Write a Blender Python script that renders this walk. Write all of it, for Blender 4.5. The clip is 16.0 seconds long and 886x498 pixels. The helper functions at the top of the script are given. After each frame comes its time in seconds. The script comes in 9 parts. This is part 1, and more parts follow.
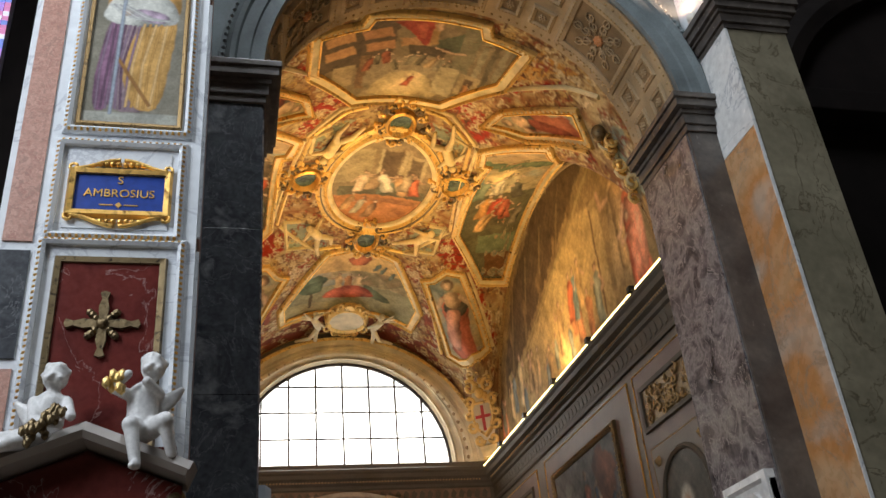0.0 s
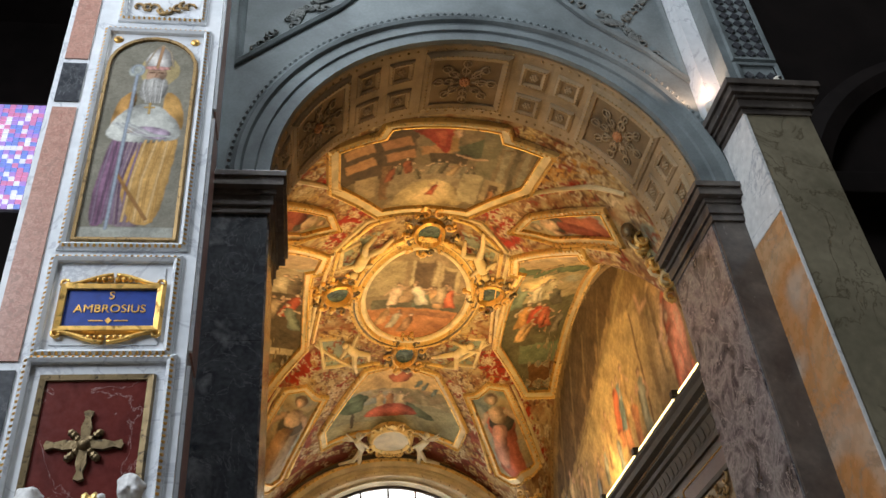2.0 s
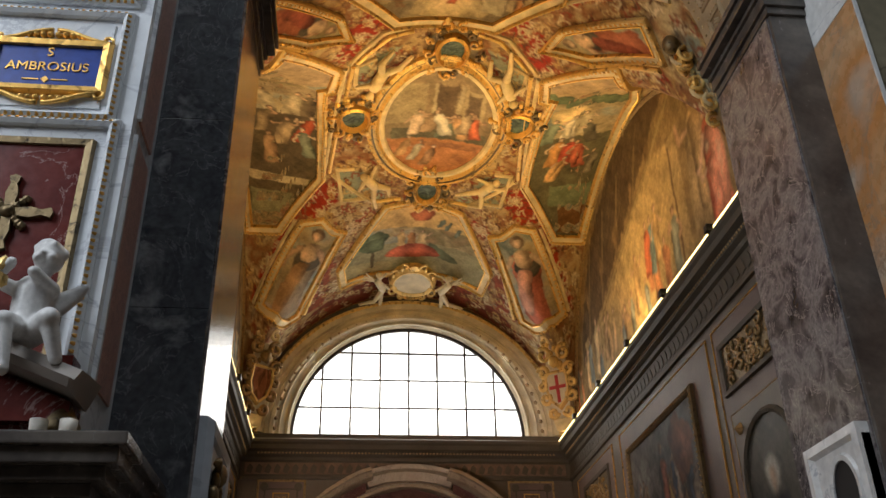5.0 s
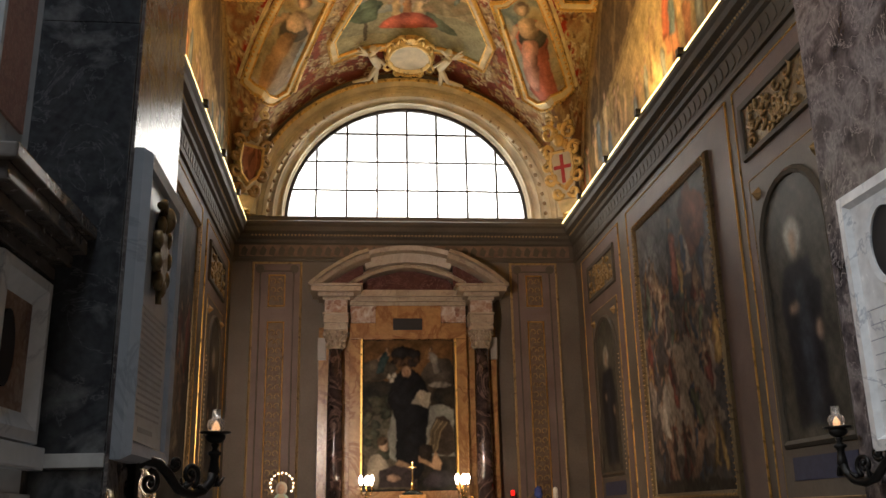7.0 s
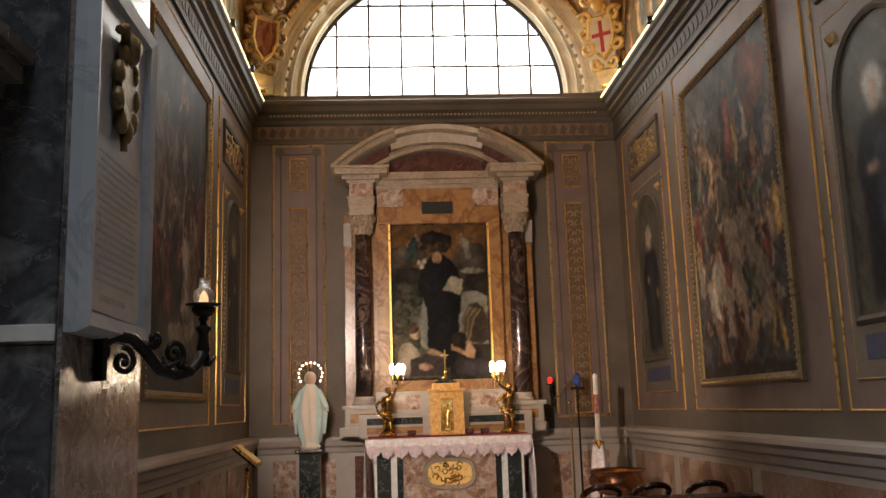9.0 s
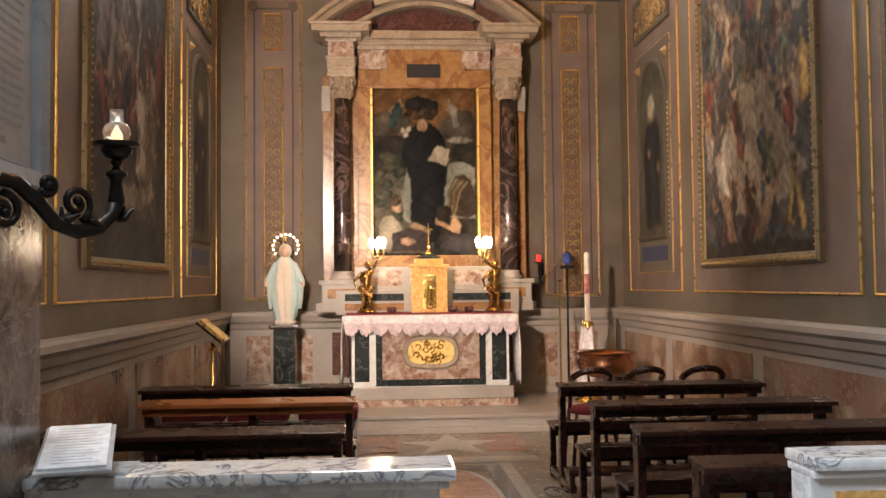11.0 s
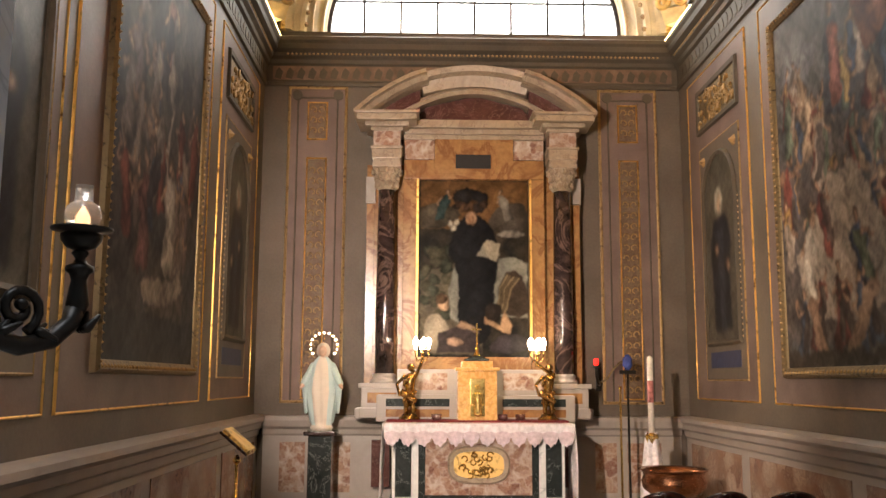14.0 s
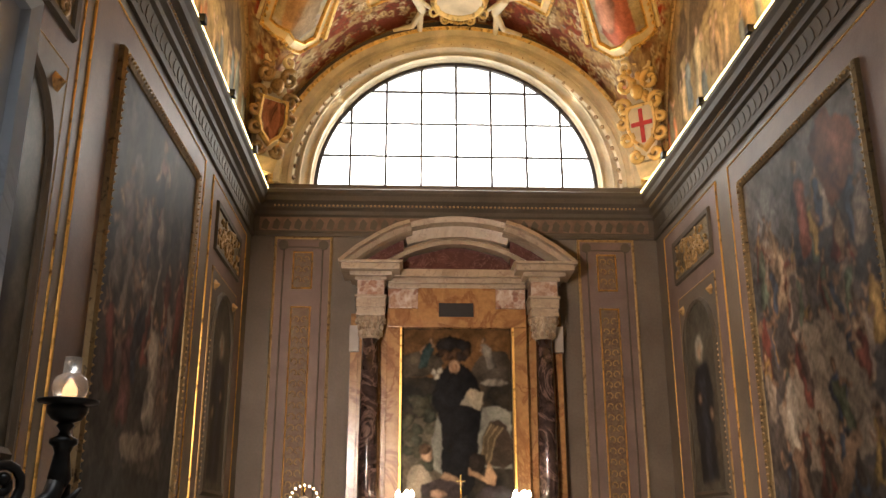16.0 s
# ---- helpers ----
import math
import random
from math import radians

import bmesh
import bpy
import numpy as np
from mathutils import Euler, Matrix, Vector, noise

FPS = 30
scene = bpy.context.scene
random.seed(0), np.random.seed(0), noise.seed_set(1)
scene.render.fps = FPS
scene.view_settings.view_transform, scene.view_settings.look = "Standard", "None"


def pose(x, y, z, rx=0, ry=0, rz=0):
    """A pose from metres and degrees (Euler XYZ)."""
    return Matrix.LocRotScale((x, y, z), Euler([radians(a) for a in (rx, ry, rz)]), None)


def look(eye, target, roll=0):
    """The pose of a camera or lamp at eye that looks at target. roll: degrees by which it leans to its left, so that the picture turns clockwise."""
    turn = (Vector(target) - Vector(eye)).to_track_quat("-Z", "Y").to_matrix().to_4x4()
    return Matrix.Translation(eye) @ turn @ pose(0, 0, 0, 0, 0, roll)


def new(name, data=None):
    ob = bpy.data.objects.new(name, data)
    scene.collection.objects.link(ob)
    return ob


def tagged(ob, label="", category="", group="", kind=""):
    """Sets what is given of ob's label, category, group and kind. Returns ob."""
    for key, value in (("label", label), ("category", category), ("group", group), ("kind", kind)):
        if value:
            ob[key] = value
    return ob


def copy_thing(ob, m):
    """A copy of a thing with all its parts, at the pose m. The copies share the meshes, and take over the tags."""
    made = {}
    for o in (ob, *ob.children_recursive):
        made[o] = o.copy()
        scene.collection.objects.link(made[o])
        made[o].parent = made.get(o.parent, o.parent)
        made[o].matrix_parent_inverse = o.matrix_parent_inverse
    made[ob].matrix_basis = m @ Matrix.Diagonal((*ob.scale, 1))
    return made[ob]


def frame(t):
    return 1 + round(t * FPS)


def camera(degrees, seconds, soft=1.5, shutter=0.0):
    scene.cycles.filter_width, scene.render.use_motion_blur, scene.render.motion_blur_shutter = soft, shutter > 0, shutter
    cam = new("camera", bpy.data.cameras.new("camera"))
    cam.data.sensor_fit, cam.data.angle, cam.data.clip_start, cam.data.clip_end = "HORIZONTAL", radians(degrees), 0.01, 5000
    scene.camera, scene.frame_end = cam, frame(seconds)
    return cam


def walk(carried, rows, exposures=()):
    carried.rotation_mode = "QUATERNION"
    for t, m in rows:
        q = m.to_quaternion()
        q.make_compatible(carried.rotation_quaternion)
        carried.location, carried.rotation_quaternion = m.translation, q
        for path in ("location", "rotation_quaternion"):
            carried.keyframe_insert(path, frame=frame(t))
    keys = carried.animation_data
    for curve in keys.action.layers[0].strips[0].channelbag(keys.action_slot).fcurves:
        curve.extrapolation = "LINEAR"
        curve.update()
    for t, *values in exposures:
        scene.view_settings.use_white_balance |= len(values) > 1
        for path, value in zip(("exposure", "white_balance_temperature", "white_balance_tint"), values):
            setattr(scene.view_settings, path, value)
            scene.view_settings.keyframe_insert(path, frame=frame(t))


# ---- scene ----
# ---------------------------------------------------------------- camera
cam = camera(52.47, 16.0)
walk(cam, [
    (0.0, pose(-1.747, -14.204, 1.577, 90 + 29.17, 4.80, -11.96)),
    (0.5, pose(-1.630, -14.126, 1.553, 90 + 29.90, 5.81, -9.60)),
    (1.0, pose(-1.515, -14.032, 1.586, 90 + 33.08, 5.70, -9.29)),
    (1.5, pose(-1.395, -13.993, 1.600, 90 + 35.25, 4.75, -8.44)),
    (2.0, pose(-1.322, -13.974, 1.613, 90 + 37.12, 4.70, -7.17)),
    (2.5, pose(-1.260, -13.917, 1.604, 90 + 37.44, 4.54, -6.35)),
    (3.0, pose(-1.216, -13.784, 1.618, 90 + 37.59, 4.48, -6.06)),
    (3.2, pose(-1.190, -13.724, 1.626, 90 + 37.55, 4.73, -6.04)),
    (5.3, pose(-0.850, -13.000, 1.599, 90 + 25.92, 0.82, -5.84)),
    (5.5, pose(-0.822, -12.928, 1.591, 90 + 23.74, 1.11, -5.95)),
    (6.0, pose(-0.772, -12.742, 1.584, 90 + 20.12, 1.39, -5.72)),
    (6.5, pose(-0.717, -12.565, 1.560, 90 + 18.14, 1.09, -5.22)),
    (7.0, pose(-0.700, -12.353, 1.564, 90 + 16.43, 1.17, -5.31)),
    (7.5, pose(-0.657, -12.179, 1.550, 90 + 15.19, 1.44, -5.26)),
    (8.0, pose(-0.605, -12.019, 1.548, 90 + 13.98, 0.95, -3.94)),
    (8.5, pose(-0.583, -11.847, 1.520, 90 + 11.96, 1.21, -2.73)),
    (9.0, pose(-0.610, -11.638, 1.525, 90 + 9.95, 1.75, -3.01)),
    (9.5, pose(-0.622, -11.389, 1.504, 90 + 7.61, 1.82, -3.60)),
    (9.7, pose(-0.589, -11.336, 1.504, 90 + 6.84, 1.89, -3.45)),
    (11.8, pose(-0.521, -10.546, 1.505, 90 + -0.09, -0.90, -3.36)),
    (12.0, pose(-0.485, -10.472, 1.509, 90 + -0.61, -1.07, -2.55)),
    (12.2, pose(-0.414, -10.472, 1.513, 90 + -0.91, -1.02, -1.76)),
    (12.5, pose(-0.470, -10.306, 1.533, 90 + -0.64, 0.00, -1.46)),
    (13.0, pose(-0.527, -10.202, 1.574, 90 + 1.80, 0.70, -2.00)),
    (13.5, pose(-0.542, -10.190, 1.583, 90 + 5.18, -0.11, -2.00)),
    (14.0, pose(-0.549, -10.233, 1.598, 90 + 8.34, -0.29, -1.19)),
    (14.5, pose(-0.539, -10.221, 1.611, 90 + 9.72, 0.64, -0.23)),
    (15.0, pose(-0.531, -10.220, 1.622, 90 + 10.40, 0.90, -0.03)),
    (15.5, pose(-0.544, -10.252, 1.630, 90 + 12.78, 0.34, -1.46)),
    (16.0, pose(-0.543, -10.320, 1.648, 90 + 17.40, 0.06, -2.16)),
], [(0.0, -0.05), (3.2, -0.05), (5.5, -0.42), (6.5, -0.3), (7.0, -0.12), (8.0, 0.15), (9.0, 0.4), (10.0, 0.8), (12.0, 1.55), (14.0, 1.2), (15.0, 1.04), (16.0, 0.74)])

# ---------------------------------------------------------------- light
world = bpy.data.worlds.new("world")
scene.world = world
world.use_nodes = True
sky = world.node_tree.nodes.new("ShaderNodeTexSky")
sky.sky_type, sky.sun_disc, sky.sun_elevation, sky.sun_rotation = "NISHITA", False, radians(40), radians(150)
world.node_tree.links.new(sky.outputs[0], world.node_tree.nodes["Background"].inputs[0])
world.node_tree.nodes["Background"].inputs[1].default_value = 0.08


def lamp(name, kind, m, energy, color, **settings):
    data = bpy.data.lights.new(name, kind)
    data.energy, data.color = energy, color
    for key, value in settings.items():
        if key == "size":
            data.size = value
        elif key == "size_y":
            data.shape, data.size_y = "RECTANGLE", value
        elif key == "radius":
            data.shadow_soft_size = value
        elif key == "cone":
            data.spot_size, data.spot_blend = radians(value), 0.5
        elif key == "spread":
            data.spread = radians(value)
    ob = new(name, data)
    ob.matrix_world = m
    return ob


WARM = (1.0, 0.64, 0.24)
# daylight in the lunette window
lamp("window_daylight", "AREA", look((0, 0.55, 6.55), (0, -3.2, 2.2)), 48, (1.0, 0.95, 0.86), size=3.2, size_y=1.5)
# light strips on the side cornices
lamp("strip_light_east", "AREA", look((2.28, -4.05, 5.66), (2.17, -4.08, 8.4)), 176, WARM, size=0.05, size_y=7.4, spread=165)
lamp("strip_light_west", "AREA", look((-2.28, -4.05, 5.66), (-2.17, -4.15, 8.4)), 68, WARM, size=0.05, size_y=7.4, spread=165)
# spotlight on the chapel side of the west pier, aimed at the altar
lamp("altar_spot", "SPOT", look((-1.95, -7.8, 2.9), (0.85, -0.3, 2.8)), 980, (1.0, 0.80, 0.66), radius=0.04, cone=60)
# added fill lamp that brightens the wall beside the spot
lamp("west_wall_fill", "POINT", pose(-1.78, -7.92, 2.9), 32, (1.0, 0.84, 0.76), radius=0.08)
# candelabra
for lx in (-0.56, 0.68):
    lamp("candelabra_light", "POINT", pose(lx, -1.32, 2.03), 5, (1.0, 0.72, 0.42), radius=0.06)
# area lamps added high in the nave for its daylight; their windows are unseen
lamp("nave_daylight_west", "AREA", look((-6.6, -13.4, 7.5), (-2.0, -9.4, 4.8)), 475, (0.84, 0.91, 1.0), size=2.4, size_y=3.5)
lamp("nave_daylight_above", "AREA", look((-0.6, -13.2, 13.2), (-0.6, -10.2, 2.0)), 440, (0.84, 0.92, 1.0), size=3.0, size_y=3.0)
# floodlight on the nave cornice
lamp("cornice_flood", "SPOT", look((1.90, -9.16, 6.90), (1.88, -8.92, 9.0)), 20, (1.0, 0.62, 0.42), radius=0.04, cone=120)

# ---------------------------------------------------------------- materials
MATS = {}


def nodes_of(name, rough=0.5, metal=0.0):
    m = bpy.data.materials.new(name)
    m.use_nodes = True
    t = m.node_tree
    b = t.nodes["Principled BSDF"]
    b.inputs["Roughness"].default_value, b.inputs["Metallic"].default_value = rough, metal
    MATS[name] = m
    return m, t, b


def coords(t, scale, stretch=(1, 1, 1)):
    c = t.nodes.new("ShaderNodeTexCoord")
    mp = t.nodes.new("ShaderNodeMapping")
    mp.inputs["Scale"].default_value = [scale * s for s in stretch]
    t.links.new(c.outputs["Object"], mp.inputs["Vector"])
    return mp.outputs[0]


def noise_tex(t, vec, scale, detail=6.0, distortion=0.0, rough=0.55):
    n = t.nodes.new("ShaderNodeTexNoise")
    n.inputs["Scale"].default_value, n.inputs["Detail"].default_value = scale, detail
    n.inputs["Distortion"].default_value, n.inputs["Roughness"].default_value = distortion, rough
    t.links.new(vec, n.inputs["Vector"])
    return n


def ramp(t, fac, stops, interpolation="LINEAR"):
    r = t.nodes.new("ShaderNodeValToRGB")
    r.color_ramp.interpolation = interpolation
    while len(r.color_ramp.elements) < len(stops):
        r.color_ramp.elements.new(0.5)
    for e, (p, c) in zip(r.color_ramp.elements, stops):
        e.position, e.color = p, (*c, 1) if len(c) == 3 else c
    t.links.new(fac, r.inputs[0])
    return r.outputs[0]


def blend(t, fac, a, b, mode="MIX"):
    x = t.nodes.new("ShaderNodeMix")
    x.data_type, x.blend_type = "RGBA", mode
    for sock, value in ((0, fac), (6, a), (7, b)):
        if isinstance(value, (int, float)):
            x.inputs[sock].default_value = value
        elif isinstance(value, tuple):
            x.inputs[sock].default_value = (*value, 1)
        else:
            t.links.new(value, x.inputs[sock])
    return x.outputs[2]


def relief(t, b, height, strength, distance=0.01):
    n = t.nodes.new("ShaderNodeBump")
    n.inputs["Strength"].default_value, n.inputs["Distance"].default_value = strength, distance
    t.links.new(height, n.inputs["Height"])
    t.links.new(n.outputs[0], b.inputs["Normal"])


def gloss(t, b, fac, low, high):
    v = t.nodes.new("ShaderNodeMapRange")
    v.inputs["To Min"].default_value, v.inputs["To Max"].default_value = low, high
    t.links.new(fac, v.inputs["Value"])
    t.links.new(v.outputs[0], b.inputs["Roughness"])


def spread_stops(colours, low=0.3, high=0.7):
    n = len(colours) - 1
    return [(low + (high - low) * i / n, c) for i, c in enumerate(colours)]


def stone(name, colours, scale, rough=0.25, vein=None, vein_scale=1.5, vein_width=0.03, bump=0.15, stretch=(1, 1, 1), grit=0.35):
    m, t, b = nodes_of(name, rough)
    v = coords(t, 1.0, stretch)
    big = noise_tex(t, v, scale, 8, 0.8)
    fine = noise_tex(t, v, scale * 9, 6)
    c = ramp(t, big.outputs[0], spread_stops(colours))
    c = blend(t, grit, c, ramp(t, fine.outputs[0], [(0.3, (0.45, 0.45, 0.45)), (0.75, (1.25, 1.25, 1.25))]), "MULTIPLY")
    if vein:
        w = noise_tex(t, v, vein_scale, 9, 1.6, 0.6)
        mask = ramp(t, w.outputs[0], [(0.5 - vein_width, (0, 0, 0)), (0.5, (1, 1, 1)), (0.5 + vein_width, (0, 0, 0))])
        c = blend(t, mask, c, vein)
    t.links.new(c, b.inputs["Base Color"])
    if bump > 0.05:
        gloss(t, b, fine.outputs[0], rough * 0.7, rough * 1.5)
    relief(t, b, fine.outputs[0], bump, 0.004)
    return m


def breccia(name, colours, scale, rough=0.25, joint=(0.5, 0.42, 0.36)):
    m, t, b = nodes_of(name, rough)
    v = coords(t, 1.0)
    warp = noise_tex(t, v, scale * 0.8, 5)
    vec = blend(t, 0.25, v, warp.outputs[1])
    cell = t.nodes.new("ShaderNodeTexVoronoi")
    cell.inputs["Scale"].default_value = scale * 2.2
    t.links.new(vec, cell.inputs["Vector"])
    sep = t.nodes.new("ShaderNodeSeparateColor")
    t.links.new(cell.outputs["Color"], sep.inputs[0])
    c = ramp(t, sep.outputs[0], spread_stops(colours, 0.05, 0.95))
    fine = noise_tex(t, v, scale * 5, 7, 0.5)
    c = blend(t, 0.35, c, ramp(t, fine.outputs[0], spread_stops(colours)))
    edge = ramp(t, cell.outputs["Distance"], [(0.45, (0, 0, 0)), (0.9, (1, 1, 1))])
    c = blend(t, edge, c, joint)
    t.links.new(c, b.inputs["Base Color"])
    relief(t, b, fine.outputs[0], 0.1, 0.003)
    return m


def plaster(name, colour, rough=0.8, scale=1.2, amount=0.22, bump=0.25):
    m, t, b = nodes_of(name, rough)
    v = coords(t, 1.0)
    big, fine = noise_tex(t, v, scale, 6, 0.4), noise_tex(t, v, scale * 30, 4)
    dark = tuple(x * (1 - amount) * 0.92 for x in colour)
    c = ramp(t, big.outputs[0], [(0.3, dark), (0.7, tuple(min(1, x * (1 + amount * 0.6)) for x in colour))])
    c = blend(t, 0.25, c, ramp(t, fine.outputs[0], [(0.3, (0.6, 0.6, 0.6)), (0.7, (1.2, 1.2, 1.2))]), "MULTIPLY")
    t.links.new(c, b.inputs["Base Color"])
    relief(t, b, fine.outputs[0], bump, 0.003)
    b.inputs["Specular IOR Level"].default_value = 0.15
    return m


def gilding(name, colour, rough=0.32, dirt=(0.10, 0.06, 0.02), metal=0.9, scale=14):
    m, t, b = nodes_of(name, rough, metal)
    v = coords(t, 1.0)
    n, f = noise_tex(t, v, scale, 7, 0.6), noise_tex(t, v, scale * 6, 4)
    t.links.new(ramp(t, n.outputs[0], [(0.30, dirt), (0.45, colour), (0.8, tuple(min(1, c * 1.15) for c in colour))]), b.inputs["Base Color"])
    gloss(t, b, f.outputs[0], rough * 0.7, rough * 1.7)
    relief(t, b, n.outputs[0], 0.5, 0.01)
    return m


def fresco(name, colours, scale, rough=0.75, fold=0.5, contrast=0.45):
    """Painted plaster: soft patches of the palette, brushwork and folds."""
    m, t, b = nodes_of(name, rough)
    v = coords(t, 1.0)
    big = noise_tex(t, v, scale, 4, 1.4)
    mid = noise_tex(t, v, scale * 3.0, 3, 1.6)
    fine = noise_tex(t, v, scale * 6.0, 3, 1.2)
    a = ramp(t, big.outputs[0], spread_stops(colours, 0.32, 0.68))
    c = ramp(t, mid.outputs[0], spread_stops(colours[::-1], 0.34, 0.66))
    c = blend(t, contrast, a, c)
    c = blend(t, 0.8 * fold, c, ramp(t, fine.outputs[0], [(0.36, (0.34, 0.30, 0.27)), (0.52, (0.88, 0.86, 0.84)), (0.68, (1.25, 1.22, 1.16))]), "MULTIPLY")
    t.links.new(c, b.inputs["Base Color"])
    b.inputs["Specular IOR Level"].default_value = 0.2
    relief(t, b, fine.outputs[0], 0.1, 0.003)
    return m


BRUSHED = {}


def brushwork(rough):
    """Pigment laid by hand: the picture's own colours with fine strokes and craquelure."""
    if rough not in BRUSHED:
        m, t, b = nodes_of("brushed_pigment", rough)
        a = t.nodes.new("ShaderNodeVertexColor")
        a.layer_name = "pigment"
        f = noise_tex(t, coords(t, 1.0), 34, 6, 0.8)
        g = noise_tex(t, coords(t, 1.0), 5, 4, 0.5)
        c = blend(t, 0.45, a.outputs[0], ramp(t, f.outputs[0], [(0.3, (0.55, 0.55, 0.55)), (0.7, (1.3, 1.3, 1.3))]), "MULTIPLY")
        c = blend(t, 0.35, c, ramp(t, g.outputs[0], [(0.3, (0.6, 0.58, 0.55)), (0.7, (1.2, 1.2, 1.2))]), "MULTIPLY")
        t.links.new(c, b.inputs["Base Color"])
        b.inputs["Specular IOR Level"].default_value = 0.06
        relief(t, b, f.outputs[0], 0.08, 0.002)
        BRUSHED[rough] = m
    return BRUSHED[rough]


PAINTS = {}


def paint(colour, rough=0.55):
    """One brushed pigment with folds of light and dark."""
    key = tuple(round(c, 3) for c in colour)
    if key not in PAINTS:
        m, t, b = nodes_of("pigment", rough)
        v = coords(t, 1.0, (1, 1, 0.5))
        n, f = noise_tex(t, v, 7, 3, 1.8), noise_tex(t, v, 26, 4, 0.8)
        c = ramp(t, n.outputs[0], [(0.34, tuple(x * 0.28 for x in colour)), (0.5, tuple(x * 0.85 for x in colour)), (0.66, tuple(min(1, x * 1.35 + 0.02) for x in colour))])
        c = blend(t, 0.4, c, ramp(t, f.outputs[0], [(0.3, (0.5, 0.5, 0.5)), (0.7, (1.2, 1.2, 1.2))]), "MULTIPLY")
        t.links.new(c, b.inputs["Base Color"])
        b.inputs["Specular IOR Level"].default_value = 0.2
        relief(t, b, f.outputs[0], 0.1, 0.002)
        PAINTS[key] = m
    return PAINTS[key]


def timber(name, dark, light, rough=0.3):
    m, t, b = nodes_of(name, rough)
    v = coords(t, 1.0, (1.5, 14, 14))
    g, f = noise_tex(t, v, 2.2, 7, 1.0), noise_tex(t, coords(t, 1.0), 5, 4)
    c = ramp(t, g.outputs[0], [(0.3, dark), (0.7, light)])
    c = blend(t, 0.4, c, ramp(t, f.outputs[0], [(0.3, (0.55, 0.55, 0.55)), (0.7, (1.2, 1.2, 1.2))]), "MULTIPLY")
    t.links.new(c, b.inputs["Base Color"])
    b.inputs["Specular IOR Level"].default_value = 0.38
    gloss(t, b, f.outputs[0], rough * 0.6, rough * 1.6)
    relief(t, b, g.outputs[0], 0.15, 0.003)
    return m


def glow(name, colour, strength):
    m, t, b = nodes_of(name, 0.4)
    b.inputs["Emission Color"].default_value, b.inputs["Emission Strength"].default_value = (*colour, 1), strength
    b.inputs["Base Color"].default_value = (*colour, 1)
    return m


def plain(name, colour, rough=0.5, metal=0.0, transmission=0.0):
    m, t, b = nodes_of(name, rough, metal)
    n = noise_tex(t, coords(t, 1.0), 22, 5)
    t.links.new(ramp(t, n.outputs[0], [(0.3, tuple(c * 0.75 for c in colour)), (0.7, tuple(min(1, c * 1.12) for c in colour))]), b.inputs["Base Color"])
    b.inputs["Transmission Weight"].default_value = transmission
    relief(t, b, n.outputs[0], 0.08, 0.002)
    return m


WALL = plaster("olive_grey_wall_paint", (0.138, 0.113, 0.088), 0.5)
MAUVE = plaster("mauve_panel_paint", (0.172, 0.124, 0.105), 0.5, 2.0)
FRIEZE = plaster("rose_brown_frieze_paint", (0.17, 0.112, 0.078), 0.6, 5.0, 0.4)
CORNICE = plaster("stone_grey_cornice_paint", (0.092, 0.076, 0.056), 0.6)
COFFER = plaster("brown_coffer_paint", (0.25, 0.165, 0.085), 0.65, 3.0, 0.35)
SOFFIT = plaster("tan_soffit_paint", (0.40, 0.285, 0.16), 0.65, 3.0, 0.35)
SALMON = plaster("salmon_rosette_paint", (0.60, 0.27, 0.11), 0.6, 6.0, 0.3)
STUCCO = plaster("ivory_stucco", (0.74, 0.64, 0.45), 0.6, 3.0, 0.25)
IVORY = plaster("pale_ivory_stucco", (0.78, 0.62, 0.34), 0.5, 4.0, 0.3)
GOLD = gilding("gilding", (0.78, 0.47, 0.13), 0.34, (0.16, 0.08, 0.025), 0.85)
GOLD_SOFT = gilding("worn_gilding", (0.36, 0.235, 0.10), 0.45, (0.08, 0.05, 0.025), 0.6, 24)
GILT_STUCCO = gilding("gilt_stucco", (0.78, 0.54, 0.19), 0.40, (0.22, 0.12, 0.04), 0.45, 12)
BRASS = gilding("polished_brass", (0.92, 0.65, 0.22), 0.14, (0.55, 0.34, 0.09), 1.0, 30)
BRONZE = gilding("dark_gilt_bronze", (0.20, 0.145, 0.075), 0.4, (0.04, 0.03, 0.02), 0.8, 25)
WHITE_MARBLE = stone("white_veined_marble", [(0.70, 0.70, 0.69), (0.80, 0.79, 0.76)], 1.6, 0.22, (0.42, 0.43, 0.45), 1.1, 0.012)
GREY_WHITE = stone("pale_grey_marble", [(0.66, 0.69, 0.72), (0.78, 0.80, 0.82)], 2.0, 0.25, (0.5, 0.52, 0.56), 1.3, 0.02, bump=0.05, grit=0.15)
STONE_CARVING = stone("dusty_grey_carving", [(0.13, 0.145, 0.14), (0.21, 0.22, 0.205)], 4.0, 0.6, None, bump=0.08, grit=0.4)
RAIL_MARBLE = stone("white_marble_with_grey_veins", [(0.72, 0.72, 0.70), (0.62, 0.63, 0.64), (0.80, 0.79, 0.76)], 3.0, 0.12, (0.13, 0.14, 0.17), 4.0, 0.035)
TAN_MARBLE = stone("warm_white_marble", [(0.29, 0.25, 0.22), (0.36, 0.32, 0.285)], 2.4, 0.4, None, bump=0.02, grit=0.08)
CREAM_MARBLE = stone("cream_marble", [(0.25, 0.185, 0.125), (0.35, 0.275, 0.195), (0.29, 0.21, 0.145)], 2.6, 0.35, (0.20, 0.14, 0.095), 1.8, 0.012, bump=0.06, grit=0.3)
GREY_MARBLE = stone("dark_grey_marble", [(0.03, 0.034, 0.04), (0.085, 0.09, 0.098), (0.055, 0.058, 0.066), (0.20, 0.205, 0.21)], 3.2, 0.2, (0.16, 0.16, 0.17), 2.4, 0.006, grit=0.6)
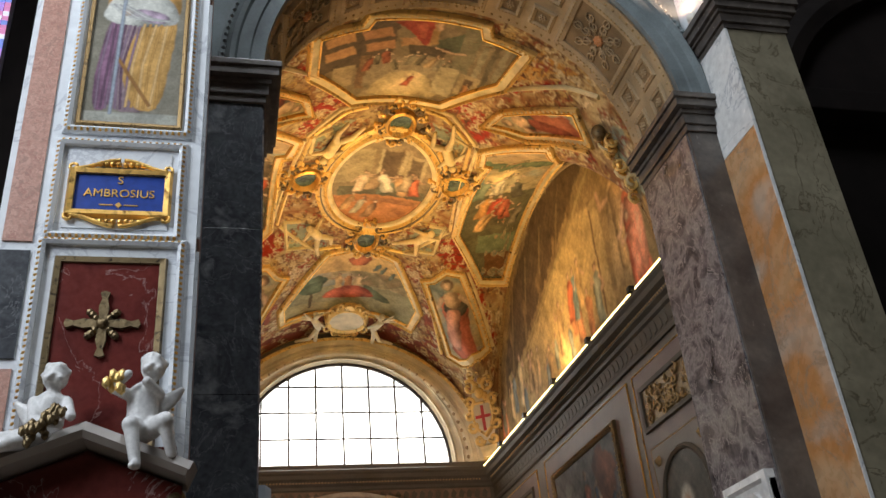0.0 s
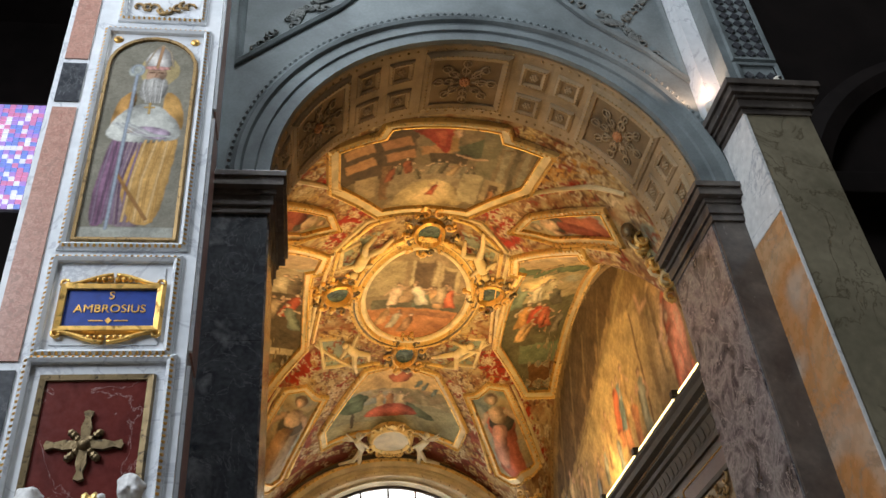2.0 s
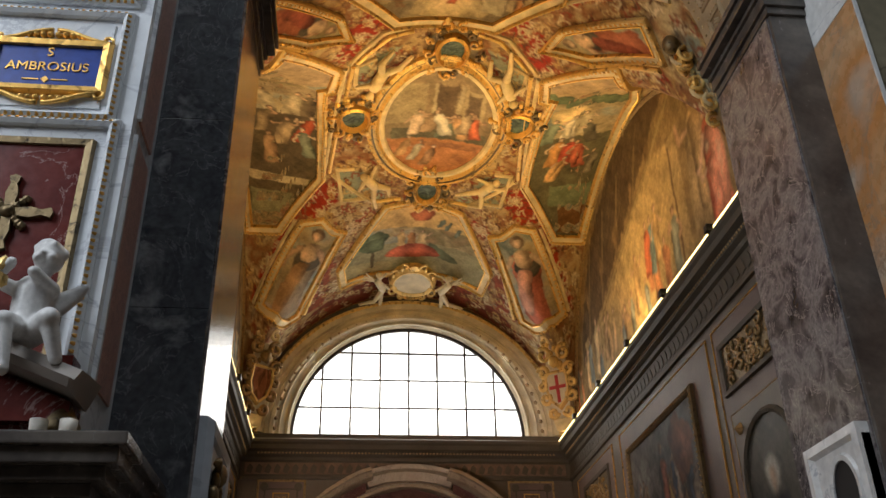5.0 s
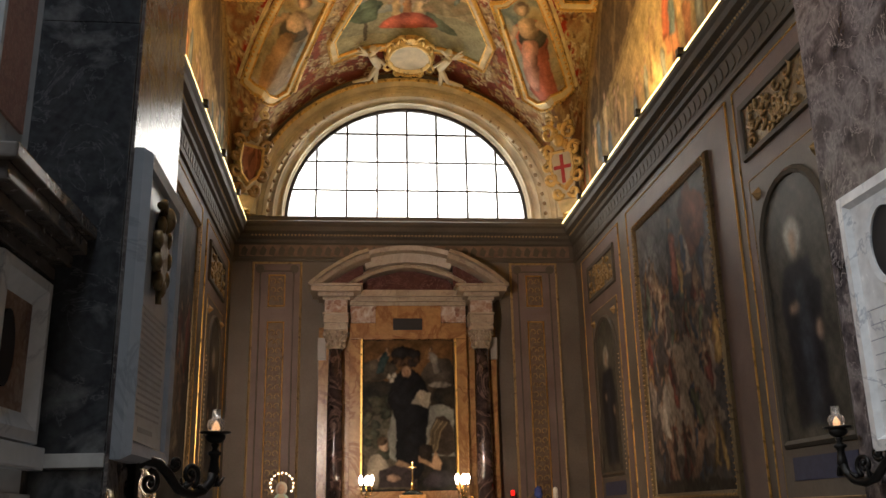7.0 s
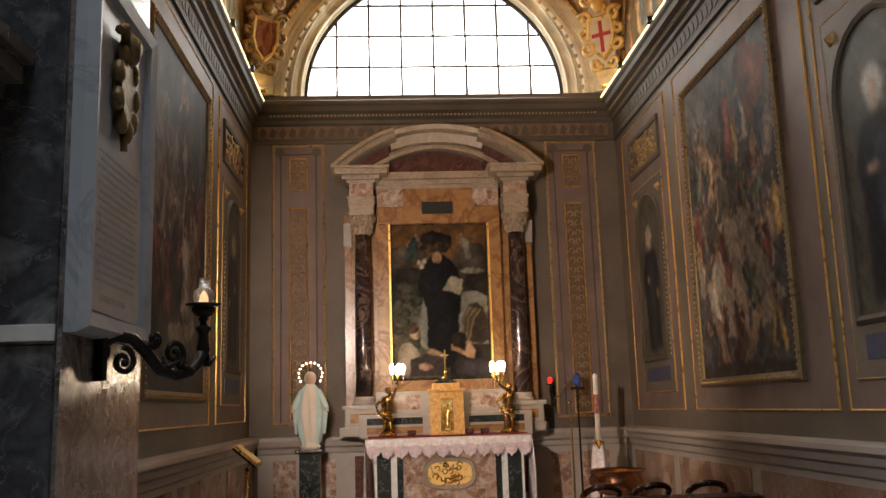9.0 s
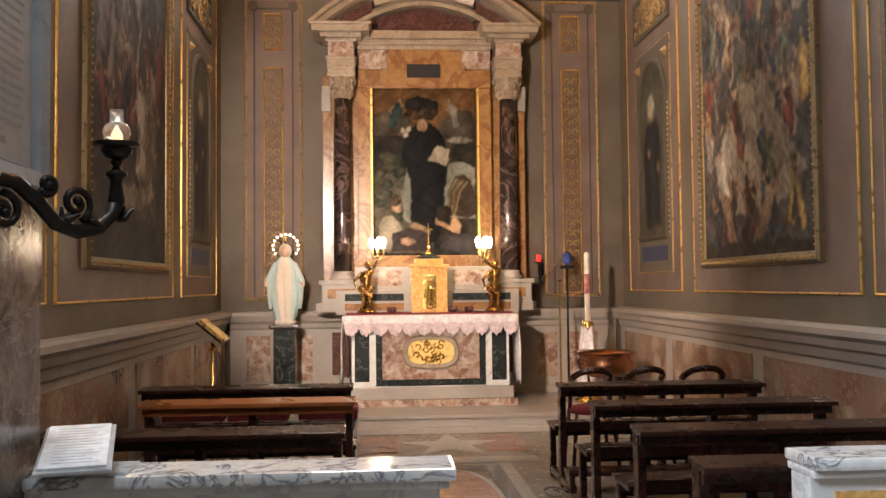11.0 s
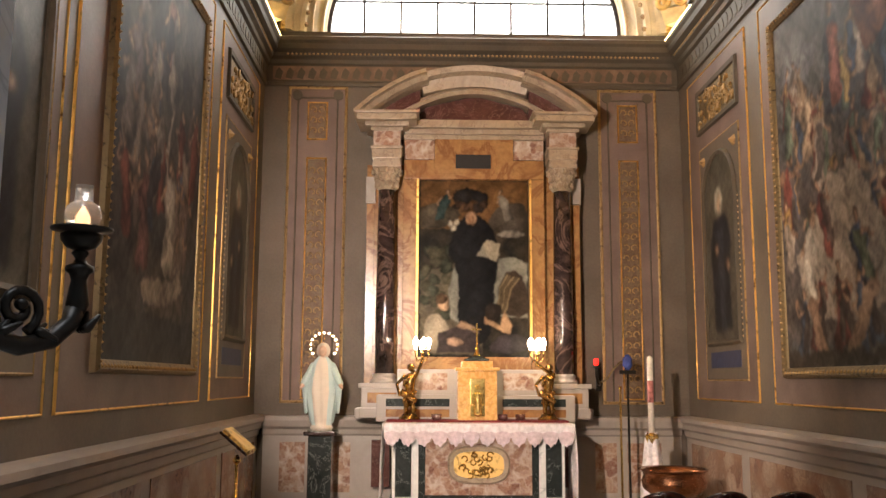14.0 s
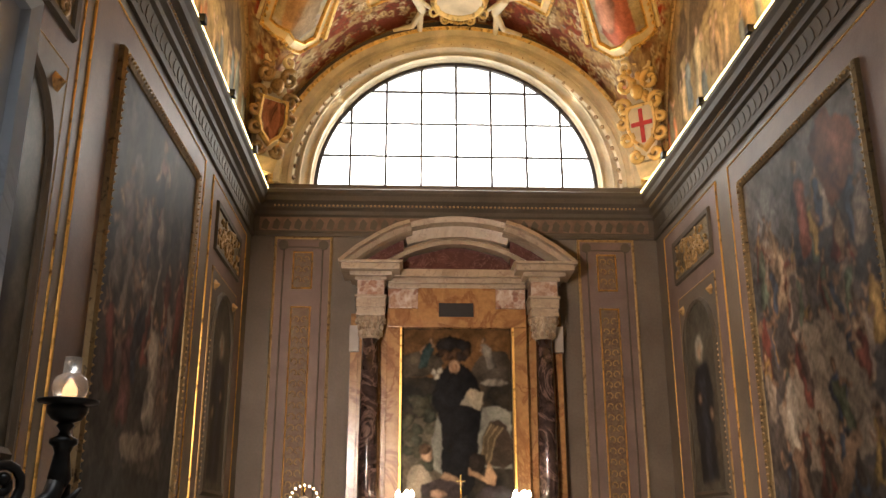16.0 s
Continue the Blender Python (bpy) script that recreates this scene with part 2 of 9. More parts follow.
BLUE_GREY = plaster("blue_grey_stone_paint", (0.195, 0.225, 0.23), 0.5, 1.4, 0.45)
MOTTLED = stone("mottled_grey_violet_marble", [(0.03, 0.027, 0.03), (0.12, 0.10, 0.10), (0.26, 0.23, 0.22), (0.07, 0.055, 0.058)], 5.0, 0.14, (0.34, 0.30, 0.28), 3.0, 0.012, grit=0.6)
BROWN_MARBLE = stone("dark_brown_marble", [(0.05, 0.042, 0.038), (0.10, 0.085, 0.075), (0.15, 0.13, 0.11)], 2.4, 0.22)
ORANGE_MARBLE = stone("orange_veined_marble", [(0.50, 0.38, 0.28), (0.50, 0.22, 0.07), (0.55, 0.34, 0.18), (0.42, 0.2, 0.07)], 1.1, 0.25, (0.30, 0.2, 0.13), 1.4, 0.015)
OLIVE_MARBLE = stone("olive_grey_marble", [(0.16, 0.145, 0.095), (0.23, 0.20, 0.135), (0.30, 0.265, 0.18)], 1.5, 0.3, (0.10, 0.08, 0.05), 1.6, 0.015)
RED_MARBLE = stone("red_marble", [(0.085, 0.018, 0.016), (0.15, 0.03, 0.024), (0.11, 0.022, 0.019)], 3.0, 0.2, (0.34, 0.22, 0.2), 1.2, 0.004)
PINK_GRANITE = breccia("pink_granite", [(0.42, 0.22, 0.17), (0.55, 0.33, 0.26), (0.34, 0.15, 0.12)], 18, 0.3, (0.34, 0.2, 0.16))
BRECCIA = breccia("pink_breccia_marble", [(0.28, 0.145, 0.10), (0.40, 0.30, 0.235), (0.34, 0.21, 0.145), (0.16, 0.07, 0.055), (0.38, 0.275, 0.2)], 7)
WAINSCOT = breccia("brown_breccia_marble", [(0.18, 0.075, 0.046), (0.38, 0.27, 0.19), (0.11, 0.048, 0.032), (0.44, 0.35, 0.27), (0.25, 0.12, 0.075)], 2.6, 0.24, (0.24, 0.14, 0.09))
PORPHYRY = stone("porphyry", [(0.065, 0.026, 0.024), (0.11, 0.045, 0.038)], 6, 0.2, (0.16, 0.085, 0.07), 5, 0.015)
GREEN_MARBLE = stone("dark_green_marble", [(0.016, 0.021, 0.021), (0.04, 0.047, 0.046)], 3.0, 0.15, (0.15, 0.17, 0.165), 3.0, 0.008)
COLUMN_MARBLE = stone("dark_violet_column_marble", [(0.014, 0.010, 0.010), (0.045, 0.028, 0.026), (0.022, 0.014, 0.014), (0.10, 0.065, 0.055)], 2.6, 0.07, (0.12, 0.078, 0.066), 1.6, 0.03)
YELLOW_MARBLE = stone("yellow_marble", [(0.62, 0.34, 0.10), (0.72, 0.45, 0.16)], 3.0, 0.25, (0.5, 0.28, 0.1), 3, 0.02)
AMBER_MARBLE = stone("amber_marble", [(0.24, 0.115, 0.042), (0.34, 0.185, 0.075), (0.28, 0.13, 0.05)], 3.0, 0.25, (0.20, 0.09, 0.035), 1.6, 0.05, bump=0.03, grit=0.3)
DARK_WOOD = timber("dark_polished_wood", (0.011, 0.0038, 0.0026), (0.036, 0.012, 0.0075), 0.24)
# lit copy of the pew wood: the light is put into the orange colour
LIT_WOOD = timber("lit_orange_wood", (0.20, 0.062, 0.018), (0.36, 0.125, 0.036), 0.26)
VELVET = plain("red_velvet", (0.16, 0.015, 0.02), 0.9)
LINEN = plain("white_linen", (0.74, 0.70, 0.72), 0.85)
LACE = plain("pale_lilac_lace", (0.62, 0.52, 0.56), 0.9)
IRON = plain("black_wrought_iron", (0.022, 0.02, 0.018), 0.4, 0.7)
COPPER = gilding("polished_copper", (0.40, 0.19, 0.10), 0.2, (0.16, 0.07, 0.035), 1.0, 12)
GLASS = plain("frosted_glass_globe", (0.62, 0.55, 0.48), 0.25, 0.0, 0.75)
WAX = plain("white_wax", (0.78, 0.72, 0.62), 0.5)
RED_PAINT = plain("red_paint", (0.5, 0.03, 0.03), 0.5)
BLUE_GROUND = plain("ultramarine_ground", (0.012, 0.05, 0.30), 0.4)
BLUE_STRIP = plain("dull_blue_strip", (0.035, 0.042, 0.085), 0.6)
BLACK = plain("black_slate", (0.008, 0.007, 0.008), 0.7)
INK = plain("dark_letter_cuts", (0.30, 0.31, 0.33), 0.7)
TABLET = stone("blue_grey_tablet_marble", [(0.36, 0.385, 0.42), (0.44, 0.465, 0.50)], 2.0, 0.3, (0.3, 0.32, 0.35), 1.3, 0.02, bump=0.04, grit=0.15)
PAPER = plain("printed_white_paper", (0.75, 0.80, 0.86), 0.6)
CLEAR = plain("clear_acrylic", (0.8, 0.84, 0.88), 0.12, 0.0, 0.5)
PUTTO_MARBLE = stone("sculpted_white_marble", [(0.66, 0.65, 0.64), (0.80, 0.79, 0.77)], 5, 0.35, None, bump=0.1)
CANDLE_GILT = gilding("dark_rich_gilding", (0.42, 0.25, 0.08), 0.2, (0.03, 0.016, 0.008), 1.0, 34)
MADONNA_WHITE = stone("cream_painted_plaster", [(0.58, 0.51, 0.42), (0.66, 0.58, 0.48)], 3, 0.45, None, bump=0.02, grit=0.06)
MADONNA_BLUE = stone("pale_blue_painted_plaster", [(0.40, 0.53, 0.53), (0.48, 0.60, 0.59)], 3, 0.45, None, bump=0.02, grit=0.06)
SKIN = plain("flesh_painted_plaster", (0.62, 0.42, 0.30), 0.5)
FLAME = glow("lamp_glow", (1.0, 0.55, 0.28), 1.6)
BULB = glow("candle_bulb_glow", (1.0, 0.86, 0.66), 30)
HALO_BULB = glow("halo_bulb_glow", (1.0, 0.80, 0.52), 9)
RED_GLOW = glow("red_lamp_glow", (1.0, 0.015, 0.01), 1.6)
STRIP_GLOW = glow("light_strip_glow", (1.0, 0.72, 0.30), 7)
DAYLIGHT = glow("bright_daylight", (1.0, 0.99, 0.96), 2.6)
PANE = plain("window_glass", (0.9, 0.92, 0.92), 0.05, 0.0, 1.0)
LEAD = plain("dark_window_bars", (0.05, 0.045, 0.05), 0.6)
NAVE_WALL = plaster("dim_nave_plaster", (0.22, 0.18, 0.14), 0.8)
# near-black base: the shade of the unlit nave is put into the colour
NAVE_UNLIT = plaster("unlit_nave_stone", (0.016, 0.012, 0.011), 0.7, 1.5, 0.4)
FLOOR_STONE = stone("worn_floor_marble", [(0.19, 0.15, 0.115), (0.31, 0.255, 0.20)], 1.4, 0.22, (0.2, 0.15, 0.11), 1.6, 0.015)
FLOOR_PALE = stone("pale_worn_floor_marble", [(0.34, 0.30, 0.26), (0.44, 0.39, 0.34)], 2.0, 0.22, (0.28, 0.23, 0.19), 2, 0.012, bump=0.04, grit=0.2)
FLOOR_GREY = stone("grey_floor_marble", [(0.09, 0.08, 0.075), (0.16, 0.145, 0.13)], 2.4, 0.2)
FLOOR_RED = stone("red_brown_floor_marble", [(0.26, 0.12, 0.08), (0.36, 0.19, 0.13)], 3.0, 0.2, (0.4, 0.28, 0.2), 3, 0.012)
VAULT_RED = fresco("red_and_gold_grotesque_fresco", [(0.26, 0.035, 0.015), (0.42, 0.24, 0.075), (0.20, 0.04, 0.018), (0.50, 0.35, 0.14), (0.22, 0.09, 0.035)], 4.5, contrast=0.6)
FRESCO_SKY = fresco("landscape_fresco", [(0.17, 0.22, 0.20), (0.44, 0.33, 0.17), (0.12, 0.11, 0.06), (0.37, 0.25, 0.12), (0.28, 0.09, 0.045)], 1.9)
FRESCO_HALL = fresco("architectural_fresco", [(0.08, 0.055, 0.032), (0.32, 0.225, 0.115), (0.17, 0.115, 0.06), (0.40, 0.30, 0.155)], 1.8)
FRESCO_WALL = fresco("crowded_lunette_fresco", [(0.16, 0.11, 0.05), (0.46, 0.32, 0.15), (0.27, 0.18, 0.09), (0.50, 0.38, 0.21), (0.13, 0.10, 0.06)], 1.5, contrast=0.4)
FRESCO_BLUE = fresco("pale_blue_fresco", [(0.28, 0.34, 0.32), (0.50, 0.42, 0.26), (0.34, 0.34, 0.27)], 2.2)
CANVAS_DARK = fresco("dark_oil_painting", [(0.035, 0.028, 0.022), (0.13, 0.085, 0.05), (0.05, 0.04, 0.032), (0.18, 0.13, 0.09), (0.03, 0.025, 0.02)], 1.6, 0.4)
CANVAS_BROWN = fresco("brown_oil_painting", [(0.06, 0.04, 0.03), (0.25, 0.16, 0.10), (0.10, 0.06, 0.045), (0.30, 0.21, 0.14), (0.16, 0.05, 0.035)], 1.8, 0.4)
CANVAS_ALTAR = fresco("altar_oil_painting", [(0.012, 0.012, 0.011), (0.07, 0.055, 0.038), (0.02, 0.02, 0.018), (0.12, 0.09, 0.06)], 1.4, 0.3)
NICHE_GROUND = fresco("niche_oil_painting", [(0.10, 0.085, 0.06), (0.19, 0.165, 0.12), (0.13, 0.11, 0.08)], 1.4, 0.45)
SAINT_GROUND = fresco("olive_fresco_ground", [(0.22, 0.20, 0.15), (0.34, 0.31, 0.25), (0.27, 0.24, 0.19)], 1.2, contrast=0.3)
GROTESQUE = fresco("painted_grotesque_panel", [(0.13, 0.085, 0.055), (0.19, 0.14, 0.085), (0.10, 0.055, 0.035), (0.165, 0.11, 0.065)], 7, 0.5)

# ---------------------------------------------------------------- building blocks


def mesh_of(name, bm, mats):
    bmesh.ops.recalc_face_normals(bm, faces=bm.faces)
    me = bpy.data.meshes.new(name)
    bm.to_mesh(me)
    bm.free()
    for m in mats if isinstance(mats, (list, tuple)) else [mats]:
        me.materials.append(m)
    return me


def part(name, bm, mats, parent=None, label="", smooth=False):
    me = mesh_of(name, bm, mats)
    if smooth:
        me.shade_smooth()
    ob = new(name, me)
    if parent:
        ob.parent = parent
    if label:
        ob["label"] = label
    if name in ("frame_beading", "edge_beading", "gilt_beading", "bead_wreath", "carved_band", "grotesque_scrolls"):
        tagged(ob, label, kind="stuff")
    return ob


def struct(name, bm, mats, label, category="wall", smooth=False):
    return tagged(part(name, bm, mats, smooth=smooth), label, category, kind="structure")


def thing(name, label, category, group="", at=(0, 0, 0)):
    ob = new(name)
    ob.empty_display_size = 0.1
    ob.location = at
    return tagged(ob, label, category, group)


def solid(name, bm, mats, label, category, group="", smooth=False):
    return tagged(part(name, bm, mats, smooth=smooth), label, category, group)


def box(bm, x0, x1, y0, y1, z0, z1, bevel=0.0, mi=0, m=None):
    mat = Matrix.Translation(((x0 + x1) / 2, (y0 + y1) / 2, (z0 + z1) / 2)) @ Matrix.Diagonal((x1 - x0, y1 - y0, z1 - z0, 1))
    r = bmesh.ops.create_cube(bm, size=1, matrix=(m @ mat) if m else mat)
    faces = {f for v in r["verts"] for f in v.link_faces}
    for f in faces:
        f.material_index = mi
    if bevel:
        edges = list({e for v in r["verts"] for e in v.link_edges})
        for f in bmesh.ops.bevel(bm, geom=edges, offset=bevel, segments=2, affect="EDGES", profile=0.7)["faces"]:
            f.material_index = mi
    return bm


def new_box(*a, **k):
    return box(bmesh.new(), *a, **k)


def lathe(bm, profile, at=(0, 0, 0), seg=24, mi=0, sx=1.0, sy=1.0, m=None, smooth=True):
    rings = []
    for r, z in profile:
        ring = []
        for i in range(seg):
            a = 2 * math.pi * i / seg
            p = Vector((at[0] + r * sx * math.cos(a), at[1] + r * sy * math.sin(a), at[2] + z))
            ring.append(bm.verts.new(m @ p if m else p))
        rings.append(ring)
    for a, b in zip(rings, rings[1:]):
        for i in range(seg):
            f = bm.faces.new((a[i], a[(i + 1) % seg], b[(i + 1) % seg], b[i]))
            f.material_index, f.smooth = mi, smooth
    for ring in (rings[0], rings[-1]):
        bm.faces.new(ring).material_index = mi
    return bm


def tube(bm, pts, r, seg=8, mi=0, taper=None):
    pts = [Vector(p) for p in pts]
    rings = []
    for i, p in enumerate(pts):
        d = (pts[min(i + 1, len(pts) - 1)] - pts[max(i - 1, 0)]).normalized()
        side = d.orthogonal().normalized() if not rings else (last - d * last.dot(d)).normalized()
        last = side
        up = d.cross(side)
        rr = r * (taper[i] if taper else 1)
        rings.append([bm.verts.new(p + rr * (math.cos(2 * math.pi * k / seg) * side + math.sin(2 * math.pi * k / seg) * up)) for k in range(seg)])
    for a, b in zip(rings, rings[1:]):
        for k in range(seg):
            f = bm.faces.new((a[k], a[(k + 1) % seg], b[(k + 1) % seg], b[k]))
            f.smooth, f.material_index = True, mi
    for ring in (rings[0], rings[-1]):
        bm.faces.new(ring).material_index = mi
    return bm


def capsule(bm, p0, p1, r0, r1, seg=10, mi=0):
    p0, p1 = Vector(p0), Vector(p1)
    d = p1 - p0
    length = max(d.length, 1e-4)
    d.normalize()
    pts, rad = [], []
    for k in range(5):
        a = math.pi / 2 * (k / 4)
        pts.append(p0 - d * r0 * math.cos(a) * 0.999), rad.append(max(r0 * math.sin(a), r0 * 0.08))
    for k in range(5):
        a = math.pi / 2 * (k / 4)
        pts.append(p1 + d * r1 * math.sin(a)), rad.append(max(r1 * math.cos(a), r1 * 0.08))
    return tube(bm, pts, 1.0, seg, mi, rad)


def ball(bm, c, r, mi=0, sub=2, s=(1, 1, 1)):
    g = bmesh.ops.create_icosphere(bm, subdivisions=sub, radius=r, matrix=Matrix.Translation(c) @ Matrix.Diagonal((*s, 1)))
    for f in {f for v in g["verts"] for f in v.link_faces}:
        f.material_index, f.smooth = mi, sub > 1
    return bm


def refine(pts, step, closed=True):
    out = []
    n = len(pts)
    for i in range(n if closed else n - 1):
        a, b = Vector(pts[i]), Vector(pts[(i + 1) % n])
        k = max(1, int((b - a).length / step)) if step else 1
        out += [a.lerp(b, j / k) for j in range(k)]
    if not closed:
        out.append(Vector(pts[-1]))
    return out


def offsets(pts, closed):
    n, out = len(pts), []
    for i in range(n):
        a = pts[i - 1] if closed or i else pts[i]
        c = pts[(i + 1) % n] if closed or i < n - 1 else pts[i]
        d0, d1 = (pts[i] - a), (c - pts[i])
        d0 = d0.normalized() if d0.length > 1e-7 else d1.normalized()
        d1 = d1.normalized() if d1.length > 1e-7 else d0
        n0, n1 = Vector((-d0.y, d0.x)), Vector((-d1.y, d1.x))
        s = n0 + n1
        out.append(s / max(s.dot(s) / 2, 0.35))
    return out


def mould(bm, pts, profile, M, closed=True, step=0.0, mi=0):
    """Sweeps a moulding along a path on a surface. profile: (shift to the path's left, height off the surface)."""
    pts = refine([Vector(p) for p in pts], step, closed)
    off = offsets(pts, closed)
    rings = [[bm.verts.new(M(*(p + o * d), h)) for d, h in profile] for p, o in zip(pts, off)]
    n = len(rings)
    for i in range(n if closed else n - 1):
        a, b = rings[i], rings[(i + 1) % n]
        for k in range(len(profile) - 1):
            bm.faces.new((a[k], a[k + 1], b[k + 1], b[k])).material_index = mi
    if not closed:
        for ring in (rings[0], rings[-1]):
            if len(ring) > 2:
                bm.faces.new(ring).material_index = mi
    return bm


def fill(bm, pts, M, h, mi=0, step=0.25, rings=4):
    """A patch that lies on a surface, inside an outline that its centre sees."""
    pts = refine([Vector(p) for p in pts], step)
    c = sum(pts, Vector((0, 0))) / len(pts)
    centre = bm.verts.new(M(*c, h))
    prev = None
    for k in range(1, rings + 1):
        ring = [bm.verts.new(M(*c.lerp(p, k / rings), h)) for p in pts]
        n = len(ring)
        for i in range(n):
            if prev is None:
                f = bm.faces.new((centre, ring[i], ring[(i + 1) % n]))
            else:
                f = bm.faces.new((prev[i], ring[i], ring[(i + 1) % n], prev[(i + 1) % n]))
            f.material_index, f.smooth = mi, True
        prev = ring
    return bm


def slab(bm, pts, M, h0, h1, mi=0):
    """A raised panel on a surface with an outline of its own."""
    pts = [Vector(p) for p in pts]
    lo, hi = [bm.verts.new(M(*p, h0)) for p in pts], [bm.verts.new(M(*p, h1)) for p in pts]
    n = len(pts)
    for i in range(n):
        bm.faces.new((lo[i], lo[(i + 1) % n], hi[(i + 1) % n], hi[i])).material_index = mi
    bm.faces.new(hi).material_index = mi
    return bm


def beads(bm, pts, M, spacing, size, h, closed=True, mi=0, long=1.0):
    pts = [Vector(p) for p in pts]
    n = len(pts)
    for i in range(n if closed else n - 1):
        a, b = pts[i], pts[(i + 1) % n]
        d = b - a
        k = max(1, round(d.length / spacing))
        d.normalize()
        s = Vector((-d.y, d.x))
        for j in range(k):
            p = a.lerp(b, (j + 0.5) / k)
            ring = [bm.verts.new(M(*(p + d * (x * size * long) + s * (y * size)), h)) for x, y in ((1, 0), (0.5, 0.85), (-0.5, 0.85), (-1, 0), (-0.5, -0.85), (0.5, -0.85))]
            top = bm.verts.new(M(*p, h + size * 0.9))
            for q in range(6):
                bm.faces.new((ring[q], ring[(q + 1) % 6], top)).material_index = mi
    return bm


def oval(cx, cy, rx, ry, n=24, a0=0.0):
    return [(cx + rx * math.cos(a0 + 2 * math.pi * i / n), cy + ry * math.sin(a0 + 2 * math.pi * i / n)) for i in range(n)]


def rect(x0, x1, y0, y1):
    return [(x0, y0), (x1, y0), (x1, y1), (x0, y1)]


def arched(x0, x1, y0, y1, n=12):
    """A rectangle with a half-round head whose crown is at y1."""
    r, c = (x1 - x0) / 2, (x0 + x1) / 2
    return [(x0, y0), (x1, y0)] + [(c + r * math.cos(math.pi * i / n), y1 - r + r * math.sin(math.pi * i / n)) for i in range(n + 1)]


class Painting:
    """A picture brushed onto one surface: shapes laid over a ground, soft-edged and modelled, as pigment on a fine mesh."""

    def __init__(self, M, h, outline, ground, cell=0.016, tone=1.0, folds=1.0, seed=1, rough=0.6):
        self.M, self.h, self.outline, self.cell, self.tone, self.folds, self.rough = M, h, np.array(outline, float), cell, tone, folds, rough
        lo, hi = self.outline.min(0), self.outline.max(0)
        nu, nv = [int(math.ceil((hi[k] - lo[k]) / cell)) + 1 for k in (0, 1)]
        self.us, self.vs = np.linspace(lo[0], hi[0], nu), np.linspace(lo[1], hi[1], nv)
        self.U, self.V = np.meshgrid(self.us, self.vs)
        self.rng = np.random.RandomState(seed)
        f = self.clouds(self.U, self.V, 2.2) * 0.5 + self.clouds(self.U, self.V, 6.0) * 0.35 + self.clouds(self.U, self.V, 15.0) * 0.15
        f = np.clip(0.5 + 0.62 * f, 0, 0.999) * (len(ground) - 1)
        g = np.array(ground, float)
        i = f.astype(int)
        w = (f - i)[..., None]
        self.rgb = (g[i] * (1 - w) + g[np.minimum(i + 1, len(g) - 1)] * w) * tone

    def clouds(self, U, V, k):
        p = self.rng.uniform(0, 6.28, 8)
        x, y = U * k + 0.8 * np.sin(V * k * 0.9 + p[0]), V * k + 0.8 * np.sin(U * k * 1.1 + p[1])
        return (np.sin(x + p[2]) * np.sin(y * 1.1 + p[3]) + 0.7 * np.sin(1.7 * x - 1.1 * y + p[4]) + 0.5 * np.sin(2.3 * y + 1.9 * x + p[5])) / 1.7

    def window(self, lo, hi):
        a, b = np.searchsorted(self.us, (lo[0], hi[0]))
        c, d = np.searchsorted(self.vs, (lo[1], hi[1]))
        return slice(c, d), slice(a, b)

    def lay(self, win, alpha, colour, shade):
        c = np.array(colour, float) * self.tone
        self.rgb[win] = self.rgb[win] * (1 - alpha[..., None]) + np.clip(c * shade[..., None], 0, 1) * alpha[..., None]

    def edge_distance(self, pts, U, V, closed=True):
        d = np.full(U.shape, 9.0)
        inside = np.zeros(U.shape, bool)
        n = len(pts)
        for i in range(n if closed else n - 1):
            (x0, y0), (x1, y1) = pts[i], pts[(i + 1) % n]
            ex, ey = x1 - x0, y1 - y0
            t = np.clip(((U - x0) * ex + (V - y0) * ey) / (ex * ex + ey * ey + 1e-12), 0, 1)
            d = np.minimum(d, np.hypot(U - x0 - t * ex, V - y0 - t * ey))
            if closed and y0 != y1:
                inside ^= ((V < y0) != (V < y1)) & (U < x0 + (V - y0) / ey * ex)
        return d, inside

    def poly(self, pts, colour, round_form=0.0, loose=0.6):
        pts = np.array([tuple(p) for p in pts], float)
        if round_form and len(pts) < 14:
            for _ in range(2):
                nxt = np.roll(pts, -1, 0)
                pts = np.stack([0.75 * pts + 0.25 * nxt, 0.25 * pts + 0.75 * nxt], 1).reshape(-1, 2)
        lo, hi = pts.min(0), pts.max(0)
        win = self.window(lo - 0.03, hi + 0.03)
        U, V = self.U[win], self.V[win]
        if U.size == 0:
            return
        wob = 0.1 * float(min(hi - lo))
        d, inside = self.edge_distance(pts, U + wob * 0.3 * self.clouds(U, V, 22) * loose, V + wob * 0.3 * self.clouds(U, V, 19) * loose)
        s = np.where(inside, d, -d)
        alpha = np.clip(0.5 + s / (1.6 * self.cell), 0, 1)
        size = max(0.5 * float(min(hi - lo)), 1e-3)
        form = np.clip(s / (0.7 * size), 0, 1)
        side = ((lo[0] + hi[0]) / 2 - U) / (hi[0] - lo[0])
        k = 2.2 / size
        fold = np.sin(U * k * 1.4 + 1.6 * np.sin(V * k * 0.45 + self.rng.uniform(0, 6)) + self.rng.uniform(0, 6))
        shade = 1 + self.folds * (round_form * (0.55 * form - 0.35 + 0.5 * side + 0.28 * fold) + 0.16 * self.clouds(U, V, 9) + 0.08 * self.clouds(U, V, 31))
        self.lay(win, alpha, colour, np.clip(shade, 0.12, 1.8))

    def stroke(self, pts, width, colour):
        pts = np.array([tuple(p) for p in pts], float)
        win = self.window(pts.min(0) - 2 * width, pts.max(0) + 2 * width)
        U, V = self.U[win], self.V[win]
        if U.size:
            d, _ = self.edge_distance(pts, U, V, False)
            self.lay(win, np.clip((width - d) / self.cell + 0.5, 0, 1), colour, 1.1 - 0.4 * d / width)

